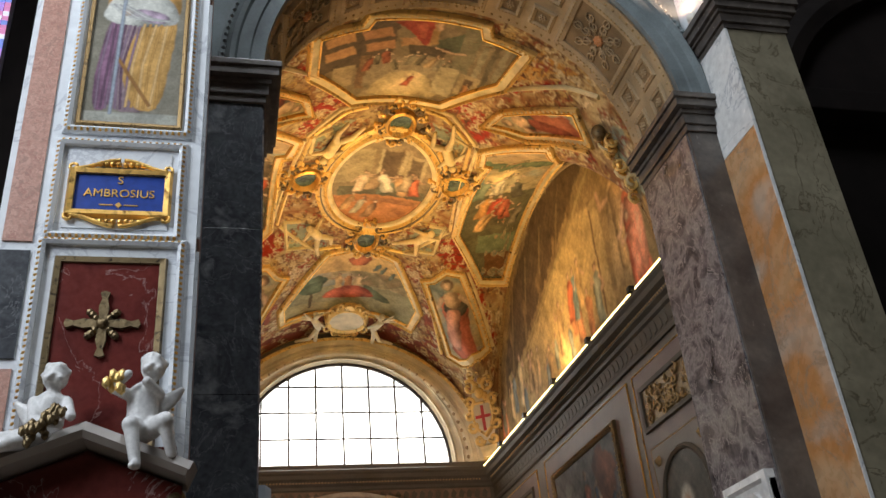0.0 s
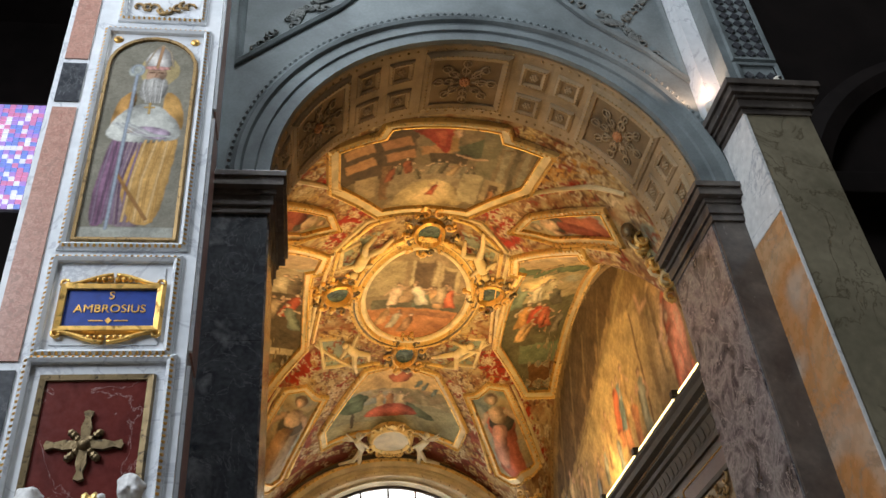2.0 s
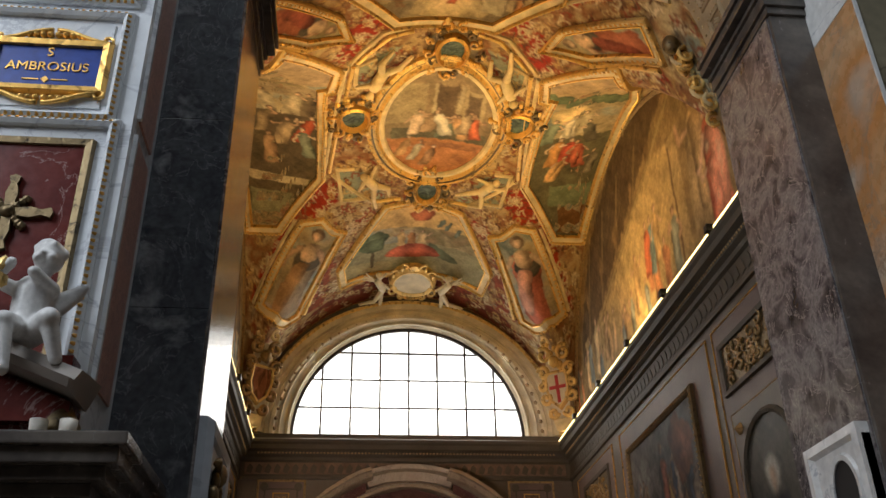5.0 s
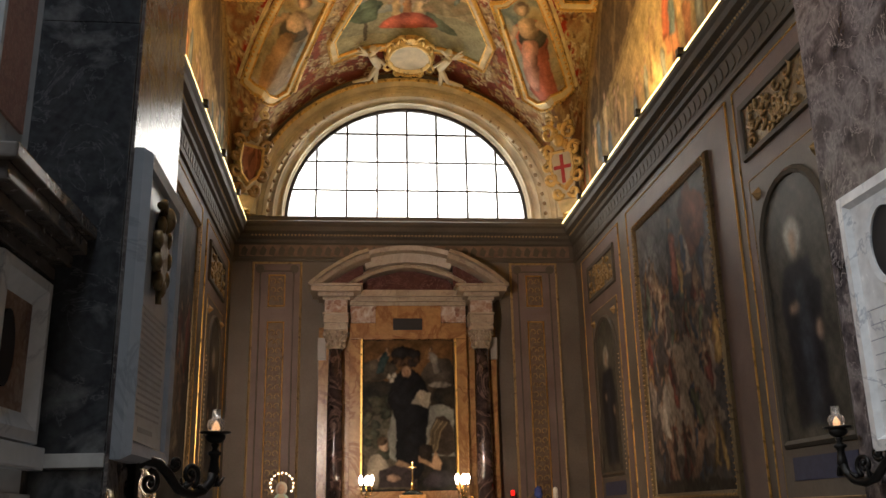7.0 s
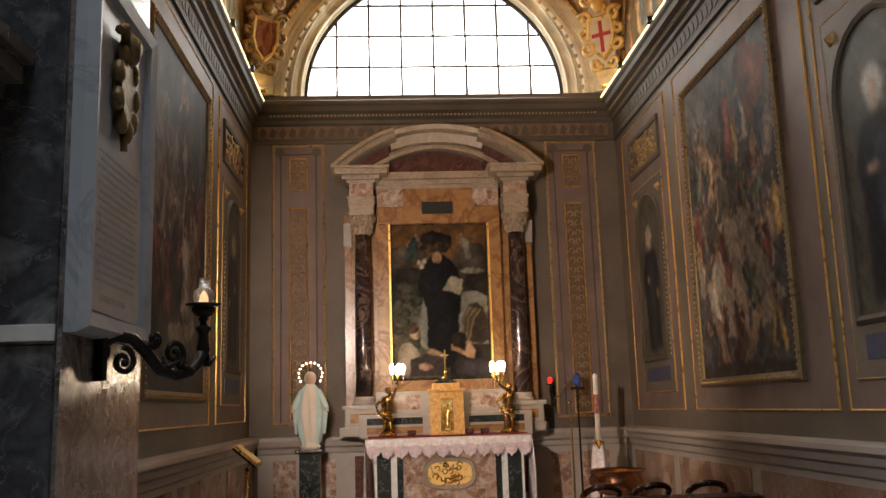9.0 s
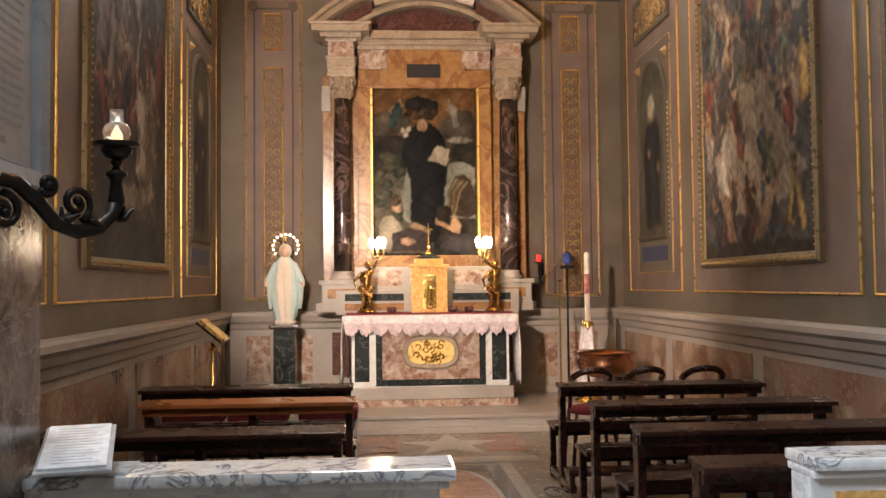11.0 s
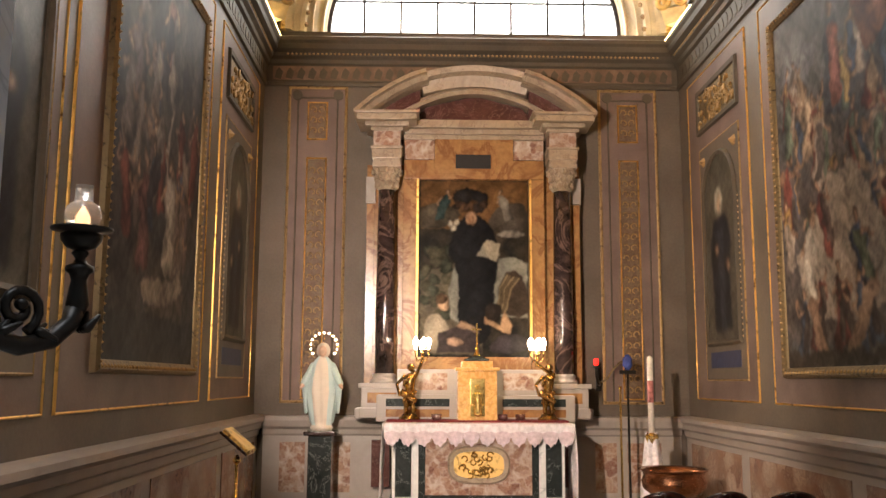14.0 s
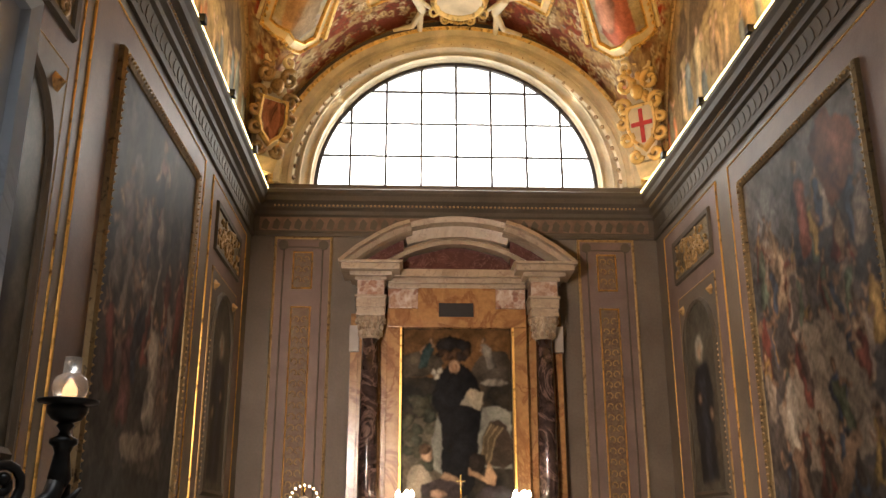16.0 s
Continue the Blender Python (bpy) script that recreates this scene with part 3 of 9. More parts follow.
    def blob(self, u, v, ru, rv, colour, rnd, wob=0.25, turn=0.0, n=18):
        ph = [rnd.uniform(0, 6.28) for _ in range(3)]
        pts = []
        for i in range(n):
            a = 2 * math.pi * i / n
            k = 1 + wob * (0.5 * math.sin(2 * a + ph[0]) + 0.35 * math.sin(3 * a + ph[1]) + 0.25 * math.sin(5 * a + ph[2]))
            x, y = ru * k * math.cos(a), rv * k * math.sin(a)
            pts.append((u + x * math.cos(turn) - y * math.sin(turn), v + x * math.sin(turn) + y * math.cos(turn)))
        self.poly(pts, colour, 0.8)

    def figure(self, u, v, size, robe, skin, rnd, cloak=None, lean=0.0, up=1.0):
        """A robed shape: v is its foot, size its height."""
        w = size * 0.18
        pts = [(-0.9, 0), (-0.3, -0.03), (0.4, 0.02), (0.95, 0), (0.75, 0.45), (0.95, 0.66), (0.55, 0.82), (0.1, 0.86), (-0.5, 0.83), (-0.9, 0.64), (-0.65, 0.4)]
        self.poly([(u + (x + rnd.uniform(-0.2, 0.2)) * w + lean * y * size, v + up * y * size) for x, y in pts], robe, 1.0)
        if cloak:
            pts = [(-0.9, 0.1), (0.1, 0.05), (0.25, 0.5), (0.5, 0.8), (-0.5, 0.8), (-0.95, 0.55)]
            self.poly([(u + (x + rnd.uniform(-0.15, 0.15)) * w + lean * y * size, v + up * y * size) for x, y in pts], cloak, 1.0)
        hx, hy = u + lean * size * 0.93, v + up * size * 0.93
        self.blob(hx, hy + up * size * 0.02, size * 0.065, size * 0.075, tuple(0.35 * c for c in skin), rnd, 0.15, 0, 10)
        self.blob(hx + rnd.uniform(-0.02, 0.02) * size, hy - up * size * 0.012, size * 0.045, size * 0.062, skin, rnd, 0.1, 0, 10)
        for s in (-1, 1):
            if rnd.random() < 0.7:
                b = rnd.uniform(-0.15, 0.3)
                self.stroke([(u + s * w * 0.6 + lean * size * 0.7, v + up * size * 0.74), (u + s * w * 1.25 + lean * size * 0.6, v + up * size * (0.6 + b * 0.5)), (u + s * w * rnd.uniform(0.6, 1.7) + lean * size * 0.5, v + up * size * (0.6 + b))], size * 0.03, skin)

    def soften(self, warp, passes, mottle):
        """Breaks the outlines up, blends neighbouring strokes and mottles the surface as age does."""
        nv, nu = self.U.shape
        j, i = np.mgrid[0:nv, 0:nu]
        k = warp / self.cell
        du = k * (0.6 * self.clouds(self.U, self.V, 8.0) + 0.4 * self.clouds(self.U, self.V, 21.0))
        dv = k * (0.6 * self.clouds(self.U, self.V, 7.0) + 0.4 * self.clouds(self.U, self.V, 23.0))
        rgb = self.rgb[np.clip((j + dv).astype(int), 0, nv - 1), np.clip((i + du).astype(int), 0, nu - 1)]
        for _ in range(passes):
            q = np.pad(rgb, ((1, 1), (1, 1), (0, 0)), mode="edge")
            rgb = 0.4 * rgb + 0.15 * (q[:-2, 1:-1] + q[2:, 1:-1] + q[1:-1, :-2] + q[1:-1, 2:])
        m = 1 + mottle * (0.5 * self.clouds(self.U, self.V, 4.0) + 0.6 * self.clouds(self.U, self.V, 12.0) + 0.5 * self.clouds(self.U, self.V, 33.0))
        self.rgb = np.clip(rgb * np.clip(m, 0.25, 2.0)[..., None], 0, 1)

    def done(self, parent, name="painted_scene", label="", age=(0.015, 1, 0.22)):
        self.soften(*age)
        nv, nu = self.U.shape
        cu, cv = (self.U[:-1, :-1] + self.U[1:, 1:]) / 2, (self.V[:-1, :-1] + self.V[1:, 1:]) / 2
        _, keep = self.edge_distance(self.outline, cu, cv)
        j, i = np.nonzero(keep)
        quads = np.stack([j * nu + i, j * nu + i + 1, (j + 1) * nu + i + 1, (j + 1) * nu + i], 1)
        used, inv = np.unique(quads, return_inverse=True)
        u, v = self.U.ravel()[used], self.V.ravel()[used]
        me = bpy.data.meshes.new(name)
        me.from_pydata([self.M(a, b, self.h) for a, b in zip(u.tolist(), v.tolist())], [], inv.reshape(-1, 4).tolist())
        layer = me.color_attributes.new("pigment", "FLOAT_COLOR", "POINT")
        rgba = np.ones((len(used), 4), np.float32)
        rgba[:, :3] = self.rgb.reshape(-1, 3)[used]
        layer.data.foreach_set("color", rgba.ravel())
        me.polygons.foreach_set("use_smooth", [True] * len(me.polygons))
        bm = bmesh.new()
        bm.from_mesh(me)
        bpy.data.meshes.remove(me)
        return part(name, bm, brushwork(self.rough), parent, label)


FLESH = [(0.55, 0.36, 0.22), (0.46, 0.29, 0.17), (0.62, 0.44, 0.28)]

SKY_PALETTE = [(0.13, 0.17, 0.15), (0.30, 0.31, 0.24), (0.46, 0.35, 0.19), (0.22, 0.18, 0.09), (0.34, 0.22, 0.11)]
HALL_PALETTE = [(0.12, 0.085, 0.05), (0.27, 0.20, 0.11), (0.20, 0.15, 0.085), (0.36, 0.28, 0.16)]

# ---------------------------------------------------------------- the chapel's shape
W = 2.45          # half the width
SPRING = 5.60     # foot of the vault
MID = -4.0
JL, JR = -1.61, 1.77       # the entrance's jambs
AX, AR = (JL + JR) / 2, (JR - JL) / 2
YB, YF = -8.05, -8.90      # entrance arch, chapel and nave side
IMPOST = 6.08
GIANT = -9.40     # front of the giant pilasters
GL, GR = -2.0, 2.03


def vault_z(x, y):
    u, v = min(1, max(-1, x / W)), min(1, max(-1, (y - MID) / 4.03))
    w = min(1, max(-1, (y + 3.85) / 3.15))
    s = math.sqrt(1 - u * u)
    a = 2.1 * s + (0.6 - (0.30 if v > 0 else 0.45) * v * v) * s * s    # barrel along the chapel
    b = (2.55 + 0.28 * u * u) * math.sqrt(1 - w * w)                    # barrel across it
    k = 0.3
    return SPRING + max(a, b) + max(k - abs(a - b), 0) ** 2 / (4 * k)


def on_vault(u, v, h):
    e = 0.02
    x, y = max(-W, min(W, u)), max(-8.02, min(0.0, v))
    nx = (vault_z(x + e, y) - vault_z(x - e, y)) / (2 * e)
    ny = (vault_z(x, y + e) - vault_z(x, y - e)) / (2 * e)
    n = Vector((max(-3, min(3, nx)), max(-3, min(3, ny)), -1)).normalized()
    return Vector((x, y, vault_z(x, y))) + n * h


def on_east(u, v, h):
    return Vector((W - h, u, v))


def on_west(u, v, h):
    return Vector((-W + h, u, v))


def on_north(u, v, h):
    return Vector((u, -h, v))


def on_pier(u, v, h):
    return Vector((u, GIANT - h, v))


def on_front(u, v, h):
    return Vector((u, YF - h, v))


def on_jamb_west(u, v, h):
    return Vector((JL + h, u, v))


def on_jamb_east(u, v, h):
    return Vector((JR - h, u, v))


def on_intrados(u, v, h):
    a = u / AR
    return Vector((AX - (AR - h) * math.cos(a), v, IMPOST + (AR - h) * math.sin(a)))


def on_floor(u, v, h):
    return Vector((u, v, h))


# ---------------------------------------------------------------- floor and steps
struct("floor", new_box(-12, 12, -26, 0.6, -0.3, -0.004), FLOOR_STONE, "worn grey-beige marble floor of chapel and nave", "floor")
bm = bmesh.new()
for prof, x0, x1 in (([(-1.78, 0.0), (-1.78, 0.055), (-1.75, 0.07), (-1.75, 0.15), (-1.79, 0.155), (-1.79, 0.19), (0.0, 0.19), (0.0, 0.0)], -W, W),):
    lo, hi = [bm.verts.new((x0, y, z)) for y, z in prof], [bm.verts.new((x1, y, z)) for y, z in prof]
    for i in range(len(prof)):
        bm.faces.new((lo[i], hi[i], hi[(i + 1) % len(prof)], lo[(i + 1) % len(prof)]))
    bm.faces.new(lo), bm.faces.new(hi)
struct("step_1", bm, TAN_MARBLE, "warm white marble altar step with rounded nosing", "step")

# ---------------------------------------------------------------- walls of the chapel
bm = bmesh.new()
box(bm, W, W + 0.4, YB, 0.5, 0, 8.9)
struct("wall_east", bm, WALL, "olive-grey painted chapel side wall with gilt panels")
bm = bmesh.new()
box(bm, -W - 0.4, -W, YB, 0.5, 0, 8.9)
struct("wall_west", bm, WALL, "olive-grey painted chapel side wall with gilt panels")

WIN_X, WIN_Z, WIN_R = 0.035, 5.755, 1.806
bm = bmesh.new()
box(bm, -W, W, 0.0, 0.5, 0, 5.70)
n = 40
# stepped and hollowed mouldings of the splay
RING = [(1.0, 0.0), (0.98, -0.035), (0.90, -0.04), (0.88, -0.01), (0.80, 0.0), (0.70, 0.045), (0.56, 0.065), (0.54, 0.04), (0.47, 0.04), (0.45, 0.075), (0.36, 0.10), (0.22, 0.16), (0.16, 0.165), (0.15, 0.13), (0.08, 0.13), (0.06, 0.2), (0.0, 0.22)]
arc = [(WIN_R * math.cos(math.pi * i / n), WIN_Z + WIN_R * math.sin(math.pi * i / n)) for i in range(n + 1)]
arc = [(WIN_R, 5.70)] + arc + [(-WIN_R, 5.70)]
outer = []
for x, z in arc:
    dx, dz = x, max(z - 5.70, 0)
    k = min(W / abs(dx) if abs(dx) > 1e-6 else 99, 3.2 / dz if dz > 1e-6 else 99)
    outer.append((dx * k, 5.70 + dz * k))
cols = [[bm.verts.new((x, y, z)) for x, z in line] for y, line in ((0.0, outer), *[(y, [(WIN_X + x * (1 + 0.17 * s), 5.70 + (z - 5.70) * (1 + 0.10 * s)) for x, z in arc]) for s, y in RING], (0.5, [(WIN_X + x, z) for x, z in arc]), (0.5, outer))]
for a, b in zip(cols, cols[1:]):
    for i in range(len(a) - 1):
        bm.faces.new((a[i], a[i + 1], b[i + 1], b[i])).material_index = 0 if a is cols[-2] or a is cols[0] else 1
struct("wall_north", bm, [WALL, STUCCO], "olive-grey altar wall with a half-round window")

# entrance wall with the great arch
bm = bmesh.new()
box(bm, -3.15, JL, YF, YB, 0, IMPOST)
box(bm, JR, 2.75, YF, YB, 0, IMPOST)
n = 48
arc = [(AX + AR * math.cos(math.pi * i / n), IMPOST + AR * math.sin(math.pi * i / n)) for i in range(n + 1)]
outer = []
for x, z in arc:
    dx, dz = x - AX, z - IMPOST
    k = min((2.75 - AX if dx > 0 else 3.15 + AX) / abs(dx) if abs(dx) > 1e-6 else 99, 6.0 / dz if dz > 1e-6 else 99)
    outer.append((AX + dx * k, IMPOST + dz * k))
cols = [[bm.verts.new((x, y, z)) for x, z in line] for y, line in ((YF, outer), (YF, arc), (YB, arc), (YB, outer))]
for a, b in zip(cols, cols[1:]):
    for i in range(n):
        f = bm.faces.new((a[i], a[i + 1], b[i + 1], b[i]))
        f.material_index = 1 if a is cols[1] else 0
struct("wall_south", bm, [BLUE_GREY, SOFFIT], "blue-grey stone entrance wall pierced by a great arch")

# ---------------------------------------------------------------- vault
bm = bmesh.new()
NX, NY = 100, 150
grid = []
for j in range(NY + 1):
    y = -8.05 + 8.1 * j / NY
    row = []
    for i in range(NX + 1):
        s = -1 + 2 * i / NX
        x = W * math.sin(s * math.pi / 2) * 1.0
        row.append(bm.verts.new((x, y, vault_z(x, y))))
    grid.append(row)
for j in range(NY):
    for i in range(NX):
        bm.faces.new((grid[j][i], grid[j][i + 1], grid[j + 1][i + 1], grid[j + 1][i])).smooth = True
ceiling = struct("ceiling", bm, VAULT_RED, "frescoed groin vault with red and gold grotesques", "ceiling")
bm = new_box(-W - 0.4, W + 0.4, YB, 0.5, 8.9, 9.1)
struct("ceiling_roof", bm, NAVE_WALL, "plain slab that closes the chapel above its vault", "ceiling")

def ccw(pts):
    area = sum(a[0] * b[1] - b[0] * a[1] for a, b in zip(pts, pts[1:] + pts[:1]))
    return pts if area > 0 else pts[::-1]


def grown(pts, d):
    """The outline pushed outward by about d."""
    cx, cy = sum(p[0] for p in pts) / len(pts), sum(p[1] for p in pts) / len(pts)
    out = []
    for x, y in pts:
        r = math.hypot(x - cx, y - cy)
        out.append((cx + (x - cx) * (1 + d / r), cy + (y - cy) * (1 + d / r)))
    return out


def vault_panel(name, outline, ground, label, width=1.0, painter=None, palette=SKY_PALETTE):
    """A painted field in a flat ivory band between gilded mouldings."""
    outline = ccw(outline)
    p = thing(name, label, "fresco", "frescoed vault panels")
    part("plaster_ground", fill(bmesh.new(), outline, on_vault, 0.008, 0, 0.15, 6), ground, p)
    scaled = lambda prof: [(d * width, h) for d, h in prof]
    part("gilt_frame", mould(bmesh.new(), outline, scaled([(-0.088, 0.0), (-0.082, 0.05), (-0.062, 0.065), (-0.05, 0.042), (-0.045, 0.0)]), on_vault, True, 0.10), GILT_STUCCO, p, "gilded outer moulding")
    part("ivory_band", mould(bmesh.new(), outline, scaled([(-0.048, 0.0), (-0.046, 0.038), (0.03, 0.03), (0.032, 0.0)]), on_vault, True, 0.10), IVORY, p, "flat ivory stucco band")
    part("gilt_fillet", mould(bmesh.new(), outline, scaled([(0.028, 0.0), (0.032, 0.045), (0.046, 0.046), (0.06, 0.02), (0.064, 0.0)]), on_vault, True, 0.10), GOLD, p, "gilded inner fillet")
    tagged(part("bead_moulding", beads(bmesh.new(), grown(outline, 0.075 * width), on_vault, 0.055, 0.017, 0.055), GOLD, p, "row of gilded beads"), "row of gilded beads", kind="stuff")
    if painter:
        art = Painting(on_vault, 0.012, outline, palette, 0.0125, 1.0, 1.0, 5)
        painter(art)
        art.done(p, age=(0.008, 0, 0.2))
    return p


def leaves(art, rnd, u, v, r, colour, dark):
    """A small painted scroll of leaves."""
    a = rnd.uniform(0, 6.28)
    s = rnd.choice((-1, 1))
    art.stroke([(u + r * (1 - 0.11 * i) * math.cos(a + s * 0.7 * i), v + 1.2 * r * (1 - 0.11 * i) * math.sin(a + s * 0.7 * i)) for i in range(8)], 0.2 * r, colour)
    for k in range(3):
        b = a + s * 1.4 * k
        art.stroke([(u + 0.9 * r * math.cos(b), v + 1.1 * r * math.sin(b)), (u + 1.5 * r * math.cos(b + 0.4), v + 1.8 * r * math.sin(b + 0.4))], 0.16 * r, colour if k % 2 else dark)


def hall_scene(art):
    rnd = random.Random(5)
    art.poly(rect(-1.05, -0.25, -7.75, -6.9), (0.12, 0.085, 0.05))
    for k, (u, v) in enumerate(((-1.0, -7.5), (-0.62, -7.55), (-0.98, -7.25), (-0.56, -7.32), (-0.2, -7.4))):
        art.poly([(u, v), (u + 0.3, v - 0.06), (u + 0.34, v + 0.1), (u + 0.04, v + 0.15)], (0.46, 0.25, 0.11) if k % 2 == 0 else (0.40, 0.20, 0.09))
    art.poly([(0.42, -7.75), (0.62, -7.75), (0.60, -6.75), (0.42, -6.7)], (0.22, 0.19, 0.11))
    for k in range(4):
        art.poly(rect(0.66 + 0.1 * k, 0.72 + 0.1 * k, -7.6, -6.75), (0.30, 0.26, 0.16) if k % 2 == 0 else (0.15, 0.12, 0.07))
    art.poly([(-0.3, -7.70), (0.0, -7.78), (0.12, -7.70), (0.16, -7.42), (0.08, -7.28), (0.0, -7.36), (-0.12, -7.52)], (0.34, 0.06, 0.035))
    art.poly([(-0.1, -7.68), (0.02, -7.70), (0.06, -7.4), (0.0, -7.44)], (0.50, 0.12, 0.06))
    art.poly([(0.1, -7.7), (0.16, -7.68), (0.2, -7.36), (0.12, -7.3)], (0.44, 0.26, 0.10))
    art.poly([(0.2, -7.42), (0.42, -7.62), (0.44, -7.28), (0.3, -7.2), (0.2, -7.26)], (0.12, 0.13, 0.075))
    art.poly([(-0.1, -7.30), (0.34, -7.30), (0.3, -7.1), (-0.06, -7.12)], (0.10, 0.075, 0.045))
    art.blob(0.16, -7.66, 0.05, 0.07, FLESH[1], rnd)
    art.stroke([(0.2, -7.28), (0.36, -7.22), (0.5, -7.26)], 0.02, FLESH[0])
    art.poly(rect(-0.86, -0.62, -6.95, -6.55), (0.36, 0.27, 0.15))
    art.poly(rect(-0.58, -0.48, -7.1, -6.45), (0.20, 0.12, 0.06))
    art.poly([(-0.46, -7.05), (0.3, -7.05), (0.36, -6.5), (-0.5, -6.5)], (0.32, 0.25, 0.15))
    for k in range(9):
        art.figure(-0.5 + 0.11 * k, -6.86 + rnd.uniform(-0.06, 0.06), rnd.uniform(0.22, 0.3), rnd.choice([(0.30, 0.10, 0.05), (0.26, 0.22, 0.14), (0.18, 0.15, 0.09), (0.42, 0.28, 0.14)]), rnd.choice(FLESH), rnd, None, rnd.uniform(-0.4, 0.4), -1)
    art.poly([(-0.46, -6.26), (0.42, -6.26), (0.34, -6.55), (0.16, -6.78), (-0.14, -6.80), (-0.36, -6.58)], (0.60, 0.46, 0.24), 0.7)
    art.figure(-0.02, -6.48, 0.26, (0.46, 0.12, 0.06), FLESH[0], rnd, None, 0.3, -1)
    art.poly(rect(0.3, 0.52, -6.95, -6.4), (0.44, 0.36, 0.21))
    art.poly(rect(0.54, 0.76, -6.9, -6.5), (0.40, 0.30, 0.16))
    art.poly(rect(0.60, 0.70, -6.82, -6.52), (0.14, 0.09, 0.05))
    art.figure(0.65, -6.52, 0.24, (0.44, 0.2, 0.08), FLESH[1], rnd, None, 0, -1)


HALL = [(-1.08, -7.62), (-0.60, -7.66), (-0.55, -7.82), (0.58, -7.82), (0.64, -7.66), (1.05, -7.62), (0.98, -6.93), (0.48, -6.20), (-0.54, -6.20), (-1.06, -6.93)]
vault_panel("ceiling_fresco", HALL, FRESCO_HALL, "octagonal ceiling fresco of a hall in a gilded frame", 0.95, hall_scene, HALL_PALETTE)


def east_scene(art):
    rnd = random.Random(8)
    art.poly([(1.1, -6.3), (2.3, -6.3), (2.3, -5.2), (1.1, -5.2)], (0.44, 0.31, 0.16))
    for k in range(7):
        art.blob(1.28 + 0.15 * k, -5.15 + rnd.uniform(-0.1, 0.1), 0.12, 0.18, (0.12, 0.15, 0.075), rnd)
    art.blob(1.62, -4.72, 0.2, 0.32, (0.66, 0.50, 0.24), rnd)
    art.poly([(1.3, -4.1), (2.4, -4.2), (2.4, -2.1), (1.5, -2.1)], (0.13, 0.115, 0.06))
    for u, v, s, c in ((1.46, -4.0, 0.6, (0.22, 0.26, 0.17)), (1.72, -4.1, 0.6, (0.60, 0.52, 0.36)), (1.9, -4.2, 0.62, (0.48, 0.40, 0.24)), (2.05, -4.0, 0.55, (0.16, 0.14, 0.09)), (1.6, -3.5, 0.62, (0.50, 0.25, 0.08)),
                       (1.8, -3.5, 0.6, (0.50, 0.09, 0.045)), (2.0, -3.45, 0.6, (0.46, 0.12, 0.06)), (1.66, -3.2, 0.5, (0.58, 0.34, 0.14)), (2.15, -3.3, 0.5, (0.2, 0.16, 0.1))):
        art.figure(u, v, s, c, rnd.choice(FLESH), rnd, rnd.choice([None, c]), rnd.uniform(-0.4, 0.4), -1)
    art.poly([(1.7, -3.1), (2.3, -3.1), (2.3, -2.7), (1.75, -2.75)], (0.17, 0.19, 0.10))
    art.poly([(1.9, -2.7), (2.3, -2.7), (2.3, -2.25), (1.95, -2.3)], (0.16, 0.075, 0.03))


def west_scene(art):
    rnd = random.Random(9)
    art.poly([(-2.4, -6.3), (-1.1, -6.3), (-1.1, -5.3), (-2.4, -5.3)], (0.42, 0.30, 0.17))
    art.poly([(-2.4, -5.2), (-1.2, -5.2), (-1.2, -4.9), (-2.4, -4.9)], (0.34, 0.26, 0.15))
    art.poly([(-2.4, -4.4), (-1.3, -4.4), (-1.3, -2.4), (-2.4, -2.4)], (0.12, 0.09, 0.05))
    for u, v, c in ((-1.5, -4.4, (0.16, 0.12, 0.07)), (-1.72, -4.4, (0.52, 0.42, 0.26)), (-1.95, -4.4, (0.55, 0.45, 0.28)), (-1.62, -3.8, (0.50, 0.11, 0.05)), (-1.85, -3.7, (0.50, 0.36, 0.2)), (-2.1, -3.9, (0.28, 0.2, 0.11)), (-1.5, -3.5, (0.2, 0.22, 0.15)), (-2.0, -3.3, (0.42, 0.25, 0.13))):
        art.figure(u, v, 0.62, c, rnd.choice(FLESH), rnd, None, rnd.uniform(-0.3, 0.3), -1)
    art.poly([(-2.3, -3.1), (-1.5, -3.1), (-1.55, -2.98), (-2.3, -2.95)], (0.50, 0.40, 0.24))
    art.poly([(-2.3, -2.8), (-1.75, -2.8), (-1.8, -2.3), (-2.3, -2.3)], (0.24, 0.22, 0.12))


SIDE = [(1.14, -5.58), (1.20, -5.20), (1.31, -5.16), (1.36, -3.15), (1.93, -2.20), (2.34, -2.14), (2.37, -2.9), (2.36, -4.0), (2.28, -5.1), (2.06, -5.75), (1.64, -6.40)]
vault_panel("ceiling_fresco", SIDE, FRESCO_SKY, "ceiling fresco of a crowd by trees in a gilded frame", 0.85, east_scene)
vault_panel("ceiling_fresco", [(-x, y) for x, y in SIDE], FRESCO_SKY, "ceiling fresco of standing figures in a gilded frame", 0.85, west_scene)


